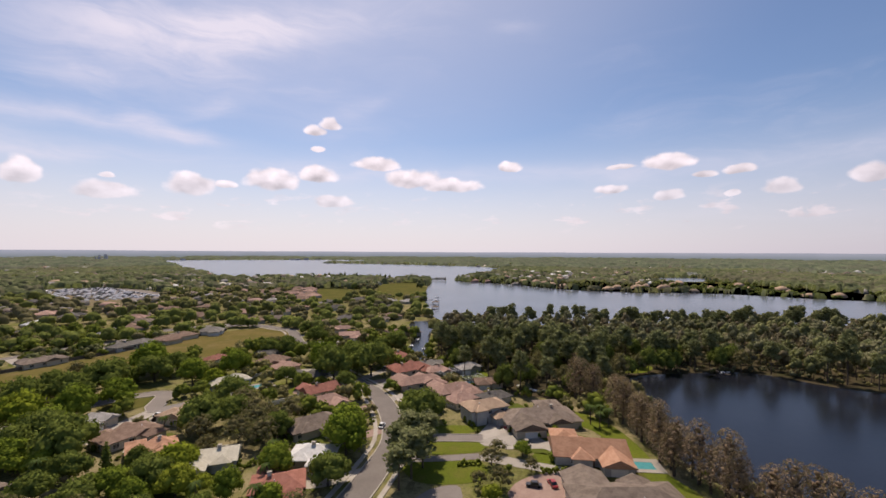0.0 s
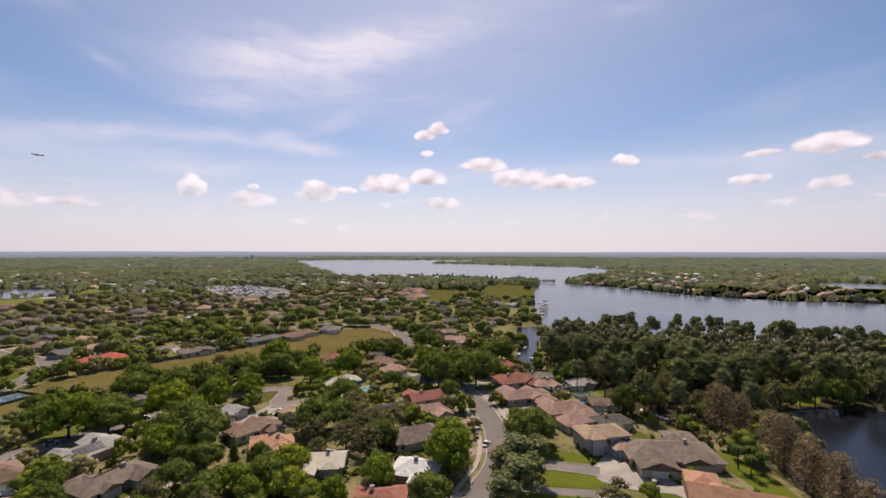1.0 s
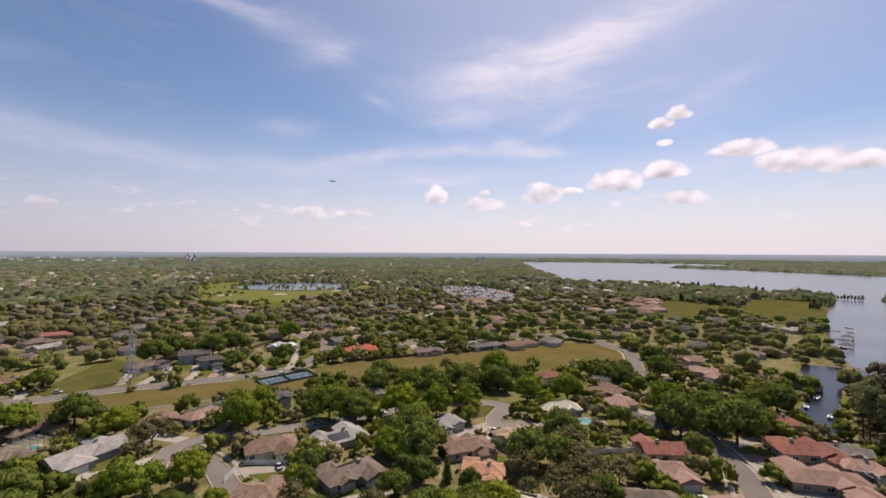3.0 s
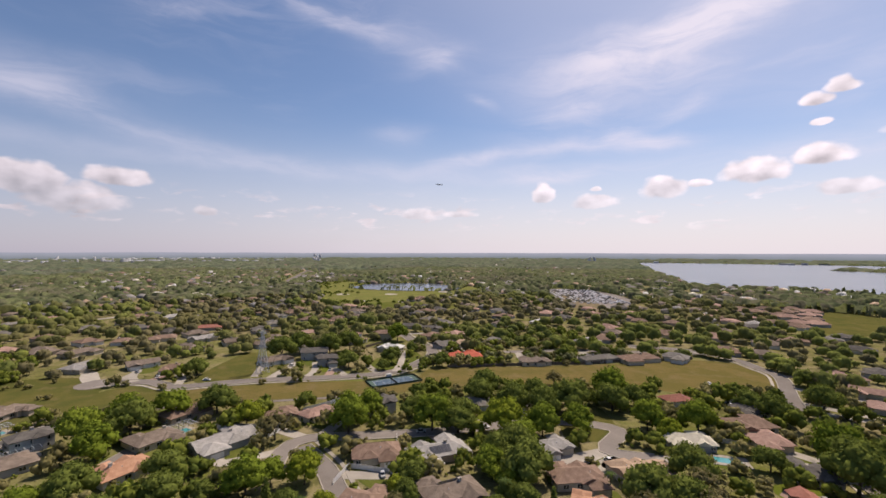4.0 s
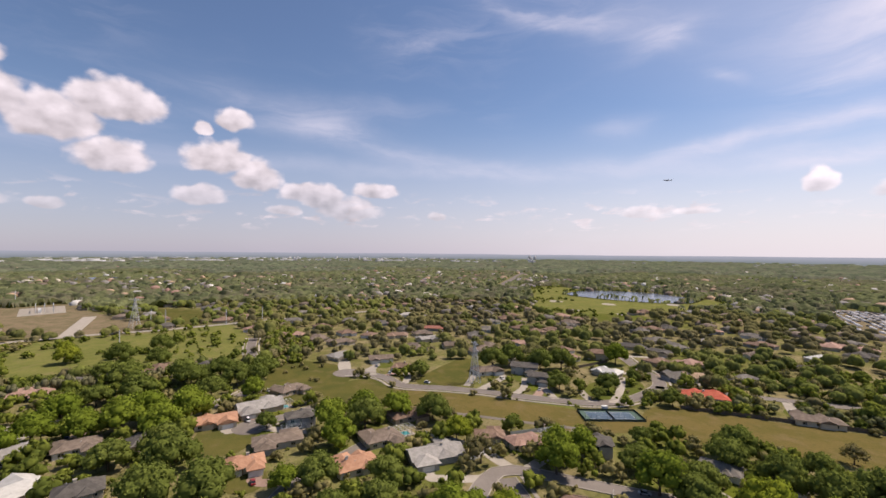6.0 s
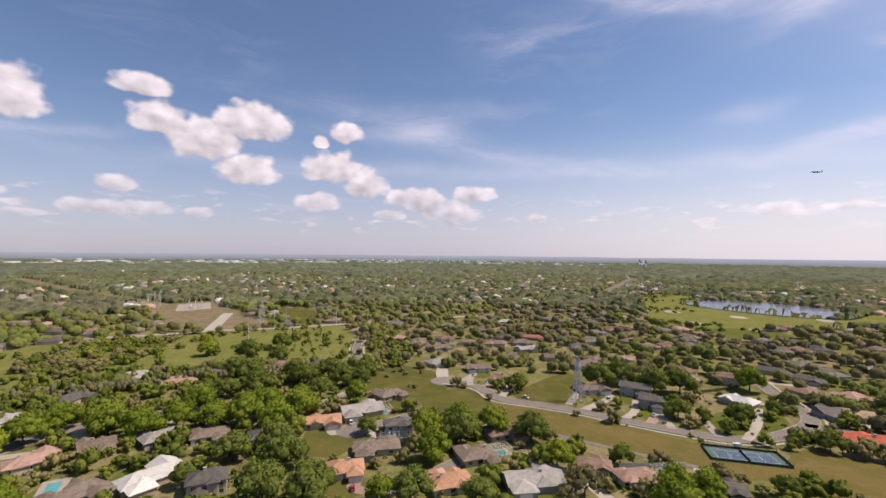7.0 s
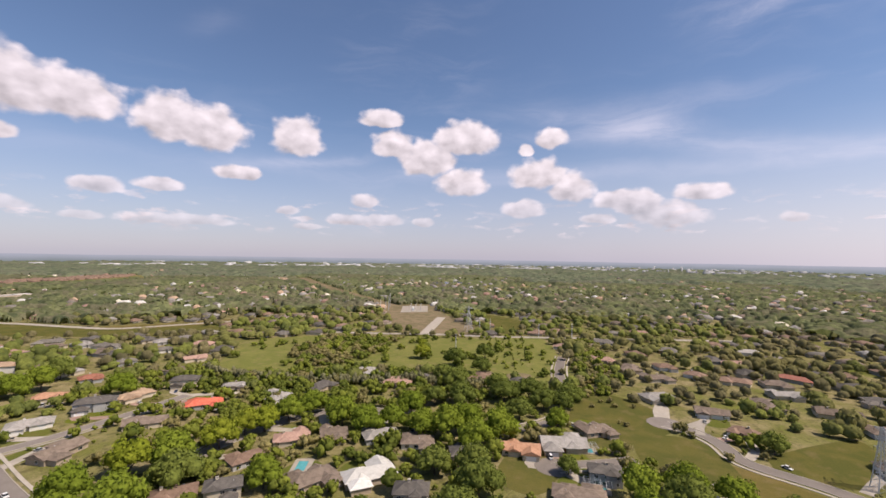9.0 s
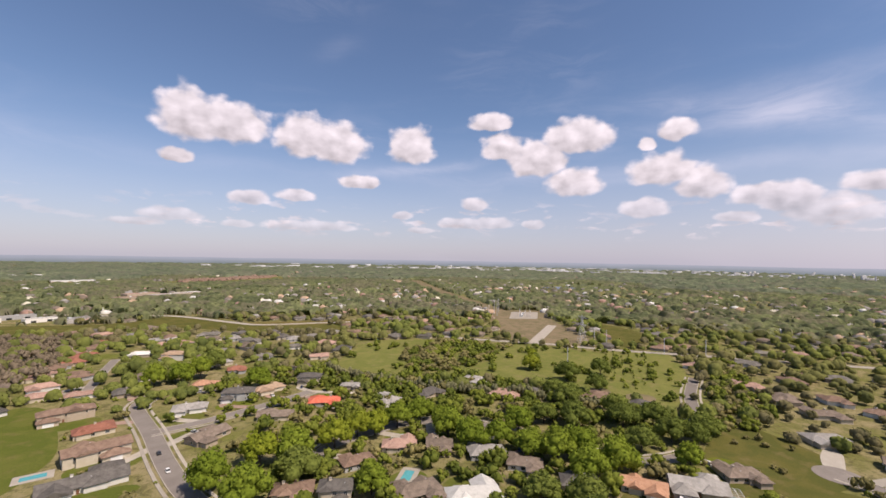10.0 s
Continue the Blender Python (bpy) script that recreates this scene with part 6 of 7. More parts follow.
def blocked(xs, ys, margin):
    """Where no tree may stand: on roads, drives, houses, fields and water."""
    bad = np.zeros(len(xs), bool)
    for poly in OPEN:
        bad |= inside(poly, xs, ys)
    for group, pad in ((ROADS, margin), (ROADS_EXTRA, 1.0), (HOUSES, margin - 1.0)):
        A = np.array(group)
        for lo in range(0, len(A), 60):
            B = A[lo:lo + 60]
            bad |= ((xs[:, None] - B[None, :, 0]) ** 2 + (ys[:, None] - B[None, :, 1]) ** 2 < (B[None, :, 2] + pad) ** 2).any(1)
    return bad


def scatter(n, x0, x1, y0, y1, gap, margin=3.0, poly=None, spots=None):
    xs, ys = nrng.uniform(x0, x1, n), nrng.uniform(y0, y1, n)
    ok = ~blocked(xs, ys, margin)
    if poly is not None:
        ok &= inside(poly, xs, ys)
    out, grid = [], {}
    for sx0, sy0, sr in (SPOTS if spots is None else spots):
        grid.setdefault((int(sx0 // 20), int(sy0 // 20)), []).append((sx0, sy0, sr * 0.55))
    for px0, py0 in zip(xs[ok], ys[ok]):
        g = (int(px0 // 20), int(py0 // 20))
        if all((px0 - q[0]) ** 2 + (py0 - q[1]) ** 2 > (gap + q[2]) ** 2 for i in (-1, 0, 1) for j in (-1, 0, 1) for q in grid.get((g[0] + i, g[1] + j), ())):
            grid.setdefault(g, []).append((px0, py0, gap * 0.4))
            out.append((float(px0), float(py0)))
    return out


# woodland between cove and lake
wood_spots = scatter(6000, -10, 520, 60, 400, 4.1, 2.0, WOODS)
wood_spots.sort(key=lambda p: p[0] ** 2 + p[1] ** 2)
for p in wood_spots[:130]:
    kind = rng.choice(("pine", "pine", "pine", "dark", "dark", "olive"))
    plant(kind, *p, rng.uniform(3.0, 4.4) if kind == "pine" else rng.uniform(3.8, 5.8), 0.95 if kind == "pine" else 1.5)
rest_wood = wood_spots[130:]
# tall pines stand apart along the lake
for i in range(62):
    x = 40 + i * 4.9 + rng.uniform(-4, 4)
    y = 372 + 10 * math.sin(x * 0.02) + rng.uniform(-16, 5)
    plant("pine", x, y, rng.uniform(2.4, 4.0), rng.uniform(0.85, 1.12))
golf = [tuple(q) for q in zip(nrng.uniform(-1100, -590, 700), nrng.uniform(220, 600, 700))]
golf_spots = [q for q in golf if not inside(POND, [q[0]], [q[1]])[0] and noise.noise((q[0] * 0.012, q[1] * 0.012, 8)) > 0.02 and not (-800 < q[0] < -640 and 290 < q[1] < 520 and (q[0] + 660) * 0.5 - (q[1] - 380) * 0.9 < 60 and nrng.uniform() < 0.95)]


def before_water(p):
    """Whether a tree at p would stand close before the golf pond, as seen from over the houses."""
    r = math.hypot(p[0] - MID[0], p[1] - MID[1])
    for d in (0.0, 30.0, 60.0, 90.0):
        k = (r + d) / r
        if inside(POND, [MID[0] + (p[0] - MID[0]) * k], [MID[1] + (p[1] - MID[1]) * k])[0]:
            return True
    return False


golf_spots = [q for q in golf_spots if not before_water(q)]
# yard trees between the houses
near_spots = scatter(7000, -330, 130, -340, 340, 3.9)
near_spots = [p for p in near_spots if math.hypot(p[0] - MID[0], p[1] - MID[1]) > 70 and not inside(WOODS, [p[0]], [p[1]])[0]]
near_spots.sort(key=lambda p: (p[0] - MID[0]) ** 2 + (p[1] - MID[1]) ** 2)
near_spots = [p for p in near_spots if not (-16 < p[0] < 64 and 100 < p[1] < 168)]
near_spots = [p for p in near_spots if not (-345 < p[0] < -262 and 60 < p[1] < 192) or rng.random() < 0.4]
near_spots = [p for p in near_spots if p[1] > -165 or p[0] < -125 or rng.random() < 0.4]
for p in near_spots[:330]:
    kind = rng.choice(("oak", "oak", "dark", "dark", "dark", "olive", "olive", "young", "palm", "palm", "shrub", "shrub", "conifer"))
    size = {"palm": 2.4, "shrub": 1.5, "conifer": 1.5}.get(kind)
    plant(kind, *p, size * rng.uniform(0.8, 1.3) if size else rng.uniform(3.2, 6.0), 1.0 if size else 1.1)


def thicket(name, spots, mat, lobes, size, label, sphere=ICO0, tall=1.0, base=0.25, extra=0, lift=0.0):
    """Many trees too many to count, in one mesh: each one a heap of uneven lobes, with leaf clumps on them."""
    made = []
    for _ in range(9):
        L = spread_lobes(lobes, 1.0, 0.55, 1.25, 0.54 if lobes < 5 else 0.47)
        pair = lumps(L, sphere, 0.30, 0.95)
        made.append(joined(pair, sprays(L, extra, 0.15)) if extra else pair)
    V, F, n = [], [], 0
    for i, (x, y) in enumerate(spots):
        v, f = made[i % 9]
        s = size(x, y)
        t = nrng.uniform(0, math.tau)
        c, q = math.cos(t), math.sin(t)
        z = float(rise(math.hypot(x - MID[0], y - MID[1])))
        h = min(s, 7.5) * tall * nrng.uniform(0.8, 1.2)
        V.append(np.stack([(v[:, 0] * c - v[:, 1] * q) * s + x, (v[:, 0] * q + v[:, 1] * c) * s + y, (v[:, 2] - base) * h + z + lift * nrng.uniform(0.6, 1.3)], 1))
        F.append(f + n)
        n += len(v)
    if not V:
        return None
    ob = new(name, arrays(name, np.concatenate(V), np.concatenate(F), M[mat], True))
    return tagged(ob, label, "trees", kind="stuff")


thicket("wood", rest_wood[0::5] + rest_wood[1::5], "pine_wood", 5, lambda x, y: nrng.uniform(2.6, 4.6), "dense dark pine wood by the lake", ICO0, 1.25, 0.4, 70, 8.5)
thicket("wood", rest_wood[2::5], "lake_wood", 5, lambda x, y: nrng.uniform(3.0, 5.2), "broad-leaved wood by the lake", ICO0, 1.6, 0.3, 70, 5.0)
thicket("wood", rest_wood[3::5] + rest_wood[4::5], "dull_wood", 5, lambda x, y: nrng.uniform(2.8, 4.6), "dull thin wood by the lake", ICO0, 1.5, 0.3, 70, 5.0)
def wood_trunks(spots):
    """The bare stems that show between the crowns of the wood."""
    V, F = [], []
    tri = np.array([(0, 1, 4), (0, 4, 3), (1, 2, 5), (1, 5, 4), (2, 0, 3), (2, 3, 5)])
    for i, (x, y) in enumerate(spots):
        h, g, t = nrng.uniform(8, 13), nrng.uniform(0.16, 0.28), nrng.uniform(0, 2)
        lx, ly = nrng.uniform(-0.7, 0.7, 2)
        V += [(x + g * math.cos(t + k * 2.09), y + g * math.sin(t + k * 2.09), -0.2) for k in range(3)]
        V += [(x + lx + 0.5 * g * math.cos(t + k * 2.09), y + ly + 0.5 * g * math.sin(t + k * 2.09), h) for k in range(3)]
        F.append(tri + 6 * i)
    tagged(new("wood_trunks", arrays("wood_trunks", np.array(V), np.concatenate(F), M["bark"])), "bare grey-brown stems of the lakeside wood", "trees", kind="stuff")


wood_trunks(rest_wood)
under = scatter(2300, -10, 420, 185, 400, 2.4, 1.0, WOODS, [])
thicket("undergrowth", under[::2], "brown_wood", 3, lambda x, y: nrng.uniform(1.0, 2.2), "dull undergrowth of the lakeside wood", ICO0, 1.3, 0.3, 12)
thicket("undergrowth", under[1::2], "pine_wood", 3, lambda x, y: nrng.uniform(1.0, 2.4), "dark undergrowth of the lakeside wood", ICO0, 1.4, 0.3, 12)
def street_side(p):
    """The sunny street of large houses has few trees."""
    return p[0] > -125 and p[1] < -165 and not (p[0] < -95 and p[1] < -285)


for q in ((56, 162, 2.9), (60.5, 164, 2.7), (62, 160, 2.6), (58, 158, 2.4), (-49, 118, 2.6), (-53, 133, 2.5), (-47, 107, 2.7), (-112, 118, 2.6), (-98, 150, 2.5)):
    plant("palm", *q, 0.8)
for q in ((15, 131, 3.8), (18, 139, 2.8), (26.5, 127, 2.6), (16, 118, 3.6), (10, 119, 2.8)):
    plant("olive", *q)
for q in ((25.6, 136.8, 3.0), (35, 134, 2.0), (40, 152, 2.0)):
    plant("oak", *q)
plant("young", 12.7, 112, 3.0)
plant("young", -396, -251, 5.6)
plant("dark", -389, -241, 5.0)
plant("dark", -372, -196, 5.5)
# clipped hedges and planting along the house walls
rows = []
for x0, y0, x1, y1 in ((29.5, 126.3, 36.2, 126.4), (4.9, 130.4, 11.6, 131.5), (28, 152, 34, 150), (41, 149, 50, 147), (-50, 142, -42, 144), (-36, 122, -32, 128), (-60, 128, -52, 138), (-64, 146, -56, 156), (-55, 108, -50, 112)):
    k = max(2, int(math.hypot(x1 - x0, y1 - y0) / 0.8))
    rows += [(x0 + (x1 - x0) * i / k, y0 + (y1 - y0) * i / k) for i in range(k + 1)]
for hx, hy, hr in HOUSES[:117]:
    rows += [(hx + hr * 0.95 * math.cos(t), hy + hr * 0.95 * math.sin(t)) for t in nrng.uniform(0, math.tau, 7)]
rows = [p for p in rows if not blocked(np.array([p[0]]), np.array([p[1]]), 0.0)[0] or p[0] > 0]
thicket("wall_planting", rows, "mid_wood", 3, lambda x, y: nrng.uniform(0.55, 1.1), "clipped hedges and shrubs along the house walls", ICO0, 1.5, 0.3, 8)
rest = [p for p in near_spots[330:] if not street_side(p) or rng.random() < 0.30]
thin = [p for i, p in enumerate(rest) if i % 2 and (p[1] > -20 or rng.random() < 0.35)]
kept = set(thin)
lush = [p for p in rest if p not in kept]
thicket("yard_trees", lush, "mid_wood", 5, lambda x, y: nrng.uniform(3.0, 5.6), "mixed garden trees between the houses", ICO0, 1.15, 0.2, 66)
thicket("yard_trees", thin, "brown_wood", 5, lambda x, y: nrng.uniform(2.4, 5.0), "thin olive garden trees between the houses", ICO0, 1.15, 0.2, 66)
shrubs = scatter(6500, -330, 130, -340, 340, 2.2, 1.2)
shrubs = [p for p in shrubs if math.hypot(p[0] - MID[0], p[1] - MID[1]) > 60 and (not street_side(p) or rng.random() < 0.5) and noise.noise((p[0] * 0.05, p[1] * 0.05, 2)) > -0.15]
thicket("garden_shrubs", shrubs[::2], "mid_wood", 3, lambda x, y: nrng.uniform(0.7, 1.9), "green garden shrubs and hedges round the houses", ICO0, 1.2, 0.3, 14)
thicket("garden_shrubs", shrubs[1::2], "brown_wood", 3, lambda x, y: nrng.uniform(0.7, 1.7), "dull garden shrubs and scrub round the houses", ICO0, 1.2, 0.3, 14)
EDGE = smooth_line([(-264, 178), (-246, 214), (-208, 290), (-182, 352)], False, 5.5)
thicket("edge_trees", [(p.x - 5 + nrng.uniform(-3, 2), p.y + nrng.uniform(-2, 2)) for p in EDGE if nrng.uniform() < 0.85], "lake_wood", 5, lambda x, y: nrng.uniform(2.6, 5.0), "dark trees along the far edge of the meadow strip", ICO0, 1.1, 0.2, 60)
# bushes and weeds on the corner lot
thicket("lot_bushes", [(-311, -30), (-309, -26), (-300, -33), (-345, -45), (-341, -50), (-337, -40), (-289, -36), (-286, -32), (-283, -38), (-344, -30), (-328, -52)], "brown_wood", 4, lambda x, y: nrng.uniform(1.0, 2.4), "low bushes on the grassy corner lot", ICO0, 1.2, 0.2, 50)
SPIT = smooth_line([(-300, 1108), (-200, 1080), (-120, 1045), (-40, 985), (-38, 880), (-36, 780)], False, 7.0)
thicket("shore_trees", [(p.x - 8 + nrng.uniform(-5, 5), p.y - 4 + nrng.uniform(-5, 5)) for p in SPIT if nrng.uniform() < 0.75], "lake_wood", 4, lambda x, y: nrng.uniform(2.2, 3.6), "tall thin trees along the far lake shore", ICO0, 2.6, 0.2, 20)
# the park: a belt of scrub, rows of young trees, a tall hedge along its edge
scrub = [tuple(q) for q in zip(nrng.uniform(-420, -250, 520), nrng.uniform(-380, -255, 520))]
scrub = [q for q in scrub if inside(SCRUB, [q[0]], [q[1]])[0]]
thicket("park_scrub", scrub[::2], "brown_wood", 4, lambda x, y: nrng.uniform(2.5, 5.0), "dull brown scrub wood in the park", ICO0, 0.9, 0.2, 50)
thicket("park_scrub", scrub[1::2], "mid_wood", 4, lambda x, y: nrng.uniform(2.5, 5.0), "green scrub wood in the park", ICO0, 0.9, 0.2, 50)
orchard = [(-505 + 8.5 * i * 0.86 + 7.5 * j * 0.5 + nrng.uniform(-1, 1), -190 + 8.5 * i * 0.5 - 7.5 * j * 0.86 + nrng.uniform(-1, 1)) for i in range(22) for j in range(11)]
ORCHARD = [(-500, -222), (-535, -190), (-453, -130), (-375, -100), (-380, -150), (-420, -200)]
orchard = [q for q in orchard if inside(ORCHARD, [q[0]], [q[1]])[0] and nrng.uniform() < 0.8]
thicket("young_trees", orchard, "mid_wood", 3, lambda x, y: nrng.uniform(0.9, 1.7), "rows of young trees on the park lawn", ICO0, 1.0, 0.2, 14)
loose = [tuple(q) for q in zip(nrng.uniform(-520, -220, 260), nrng.uniform(-410, -95, 260))]
loose = [q for q in loose if inside(PARK, [q[0]], [q[1]])[0] and noise.noise((q[0] * 0.02, q[1] * 0.02, 5)) > -0.05]
thicket("park_trees", loose, "mid_wood", 4, lambda x, y: nrng.uniform(2.0, 4.8), "single trees and bushes on the park lawn", ICO0, 1.1, 0.2, 50)
BELT = [(-535, -138), (-535, -111), (-440, -75), (-400, -52), (-350, -50), (-345, -66), (-362, -72), (-410, -94), (-470, -112)]
belt = [tuple(q) for q in zip(nrng.uniform(-540, -340, 700), nrng.uniform(-140, -40, 700))]
belt = [q for q in belt if inside(BELT, [q[0]], [q[1]])[0]]
thicket("scrub_belt", belt[::2], "mid_wood", 4, lambda x, y: nrng.uniform(2.2, 5.4), "green scrub and small trees beside the park road", ICO0, 1.1, 0.2, 50)
thicket("scrub_belt", belt[1::2], "brown_wood", 4, lambda x, y: nrng.uniform(2.0, 4.4), "dull scrub beside the park road", ICO0, 1.1, 0.2, 50)
ESTATE = [(-250, -1700), (-420, -1780), (-640, -1950), (-700, -2080), (-520, -2000), (-300, -1850)]
HEDGE = smooth_line([(-206, -322), (-214, -290), (-223, -263), (-236, -240), (-251, -219), (-276, -191), (-300, -160), (-318, -130)], False, 3.4)
thicket("hedge_row", [(p.x + nrng.uniform(-1, 1), p.y + nrng.uniform(-1, 1)) for p in HEDGE], "pine_wood", 4, lambda x, y: nrng.uniform(2.4, 3.4), "tall dark hedge row along the park", ICO0, 2.0, 0.2, 50)
# bare brown wood on the marsh
M["leaf_m"] = foliage("bare_marsh_twigs", (0.150, 0.120, 0.085), (0.225, 0.180, 0.130), True, 0.25)
MARSH = [(34, -640), (-16, -590), (-24, -430), (-6, -402), (90, -402), (140, -620)]
marsh = [tuple(q) for q in zip(nrng.uniform(-30, 140, 700), nrng.uniform(-640, -400, 700))]
thicket("marsh_wood", [q for q in marsh if inside(MARSH, [q[0]], [q[1]])[0]], "leaf_m", 4, lambda x, y: nrng.uniform(3.2, 4.8), "bare brown cypress wood on the marsh", ICO0, 1.3, 0.3, 36, 3.0)

shore = [tuple(q) for q in zip(nrng.uniform(30, 720, 1500), nrng.uniform(610, 1060, 1500))]
shore = [q for q in shore if inside(FAR_SHORE, [q[0]], [q[1]])[0] and not inside(BAY, [q[0]], [q[1]])[0] and noise.noise((q[0] * 0.012, q[1] * 0.012, 7)) > 0.0]
thicket("far_shore_trees", shore[::2], "mid_crown", 4, lambda x, y: nrng.uniform(2.4, 5.6), "garden trees along the far lake shore", ICO0, 0.9, 0.2, 10)
thicket("far_shore_trees", shore[1::2], "mid_crown", 4, lambda x, y: nrng.uniform(2.2, 5.0), "dark trees along the far lake shore", ICO0, 1.3, 0.2, 10)
TIP = smooth_line([(36, 978), (70, 950), (120, 902), (165, 840), (212, 776)], False, 5.0)
thicket("shore_trees", [(p.x + nrng.uniform(-4, 9), p.y + nrng.uniform(-3, 9)) for p in TIP if nrng.uniform() < 0.7] + [(-42 + 4.2 * i, 986 + nrng.uniform(-3, 3)) for i in range(12)], "dull_wood", 4, lambda x, y: nrng.uniform(1.5, 2.8), "thin brown trees standing at the lake's edge", ICO0, 3.0, 0.2, 14)
thicket("golf_trees", golf_spots, "mid_wood", 4, lambda x, y: nrng.uniform(2.4, 4.4), "scattered trees of the golf course", ICO0, 0.9, 0.2, 20)

# neighbourhoods further off: streets of roofs among trees
FAR_ROOFS = ["grey", "slate", "taupe", "brown", "taupe", "lightgrey", "grey", "taupe", "slate", "brown", "pink"]


def plain_house(x, y, ang, w, d, colour):
    wall = rng.choice(WALLS)
    key = (colour, wall, w)
    ob = tagged(new("house"), "%s house with a %s roof among trees" % (WALL_WORDS[wall], ROOF_WORDS[colour]), "house", group="distant houses")
    ob.matrix_basis = pose(x, y, 0, 0, 0, ang)
    if key not in PLAIN:
        bm = boxed(-w / 2, -d / 2, 0, w / 2, d / 2, 2.9)
        box(bm, w * 0.02, -d * 0.9, 0, w * 0.42, -d / 2 + 0.02, 2.88)
        box(bm, -w * 0.46, d / 2 - 0.02, 0, -w * 0.10, d * 0.80, 2.86)
        roof = bmesh.new()
        for wide, deep, z, slope, u, v, turn in ((w, d, 2.9, 0.42, 0, 0, 0), (d * 0.9, w * 0.4, 2.88, 0.4, w * 0.22, -d * 0.45, 90), (d * 0.7, w * 0.36, 2.86, 0.4, -w * 0.28, d * 0.45, 90)):
            me = mesh_of("roof", moved(hip_roof(wide, deep, z, slope), u, v, turn), [])
            roof.from_mesh(me)
            bpy.data.meshes.remove(me)
        PLAIN[key] = (mesh_of("wall", bm, M[wall]), mesh_of("roof", roof, M["roof_" + colour]))
    for nm, me in zip(("wall", "roof"), PLAIN[key]):
        part(nm, me, None, ob)
    HOUSES.append((x, y, 8.5))


PLAIN = {}
for q in ((-285, 668), (-262, 660), (-240, 690), (-268, 700), (-235, 650), (-215, 680), (-222, 640), (-200, 640), (-250, 730), (-226, 720), (-198, 600), (-212, 575), (-186, 610), (-190, 570)):
    plain_house(*q, rng.uniform(0, 180), 21, 13, rng.choice(("brown", "pink", "brown")))
for q in ((-34, -470), (-22, -450), (-40, -492), (-30, -510), (-48, -530), (-52, -555), (-14, -425)):
    plain_house(*q, 95 + rng.uniform(-10, 10), 18, 13, rng.choice(("brown", "pink", "redbrown")))
for q in ((-612, -208), (-640, -236), (-664, -262), (-690, -290), (-715, -318), (-742, -346), (-700, -230), (-728, -258), (-756, -290)):
    plain_house(*q, 48 + rng.uniform(-6, 6), 18, 13, rng.choice(("taupe", "grey", "brown", "slate")))
spots = scatter(3600, -900, 60, -760, 700, 14.0, 8.0, None, [(h[0], h[1], 20.0) for h in HOUSES])
mid_houses = []
for x, y in spots:
    r = math.hypot(x - MID[0], y - MID[1])
    if not 300 < r < 800 or inside(WOODS, [x], [y])[0] or (x > -30 and y > 0) or len(mid_houses) > 340 or rng.random() < 0.4:
        continue
    mid_houses.append((r, x, y, rng.choice((20, 35, 110, 125)) + rng.uniform(-8, 8), rng.choice((15, 18, 21)), rng.choice(FAR_ROOFS)))
mid_houses.sort()
for r, x, y, ang, w, colour in mid_houses[:140]:
    plain_house(x, y, ang, w, 11.5, colour)


def joined_houses(kind, spots):
    """Houses further off, all of one roof colour in one mesh: walls and crossing hipped roofs."""
    V, F, slots, n = [], [], [], 0
    for r, x, y, ang, w, _ in spots:
        c, q = math.cos(radians(ang)), math.sin(radians(ang))
        for piece, slot in ((boxed(-w / 2, -5.7, 0, w / 2, 5.7, 2.9), 0), (boxed(w * 0.02, -10.0, 0, w * 0.42, -5.6, 2.88), 0), (hip_roof(w, 11.5, 2.9, 0.42), 1), (moved(hip_roof(10.0, w * 0.4, 2.88, 0.4), w * 0.22, -5.2, 90), 1)):
            bmesh.ops.triangulate(piece, faces=piece.faces[:])
            piece.verts.index_update()
            v = np.array([p.co[:] for p in piece.verts])
            V.append(np.stack([x + v[:, 0] * c - v[:, 1] * q, y + v[:, 0] * q + v[:, 1] * c, v[:, 2]], 1))
            f = np.array([[p.index for p in t.verts] for t in piece.faces])
            F.append(f + n)
            slots += [slot] * len(f)
            n += len(v)
            piece.free()
        HOUSES.append((x, y, 8.5))
    me = arrays("houses", np.concatenate(V), np.concatenate(F), M["stucco_cream"])
    me.materials.append(M["roof_" + kind])
    me.polygons.foreach_set("material_index", np.array(slots, dtype=np.int32))
    ob = new("houses", me)
    tagged(ob, "further houses with %s roofs among the trees" % ROOF_WORDS[kind], "houses", kind="stuff")


for kind in sorted(set(FAR_ROOFS)):
    joined_houses(kind, [q for q in mid_houses[140:] if q[5] == kind])
mid_spots = scatter(15000, -820, 420, -800, 1000, 4.7, -1.0)
mid_spots = [p for p in mid_spots if math.hypot(p[0] - MID[0], p[1] - MID[1]) > 325 and math.hypot(p[0] - MID[0], p[1] - MID[1]) < 775 and not inside(WOODS, [p[0]], [p[1]])[0]]
mid_spots = [p for p in mid_spots if noise.noise((p[0] * 0.010, p[1] * 0.010, 4)) > -0.30 or nrng.uniform() < 0.5]


def upper(sphere):
    """The part of a ball that shows from above."""
    v, f = sphere
    f = f[v[f][:, :, 2].mean(1) > -0.55]
    return v, f


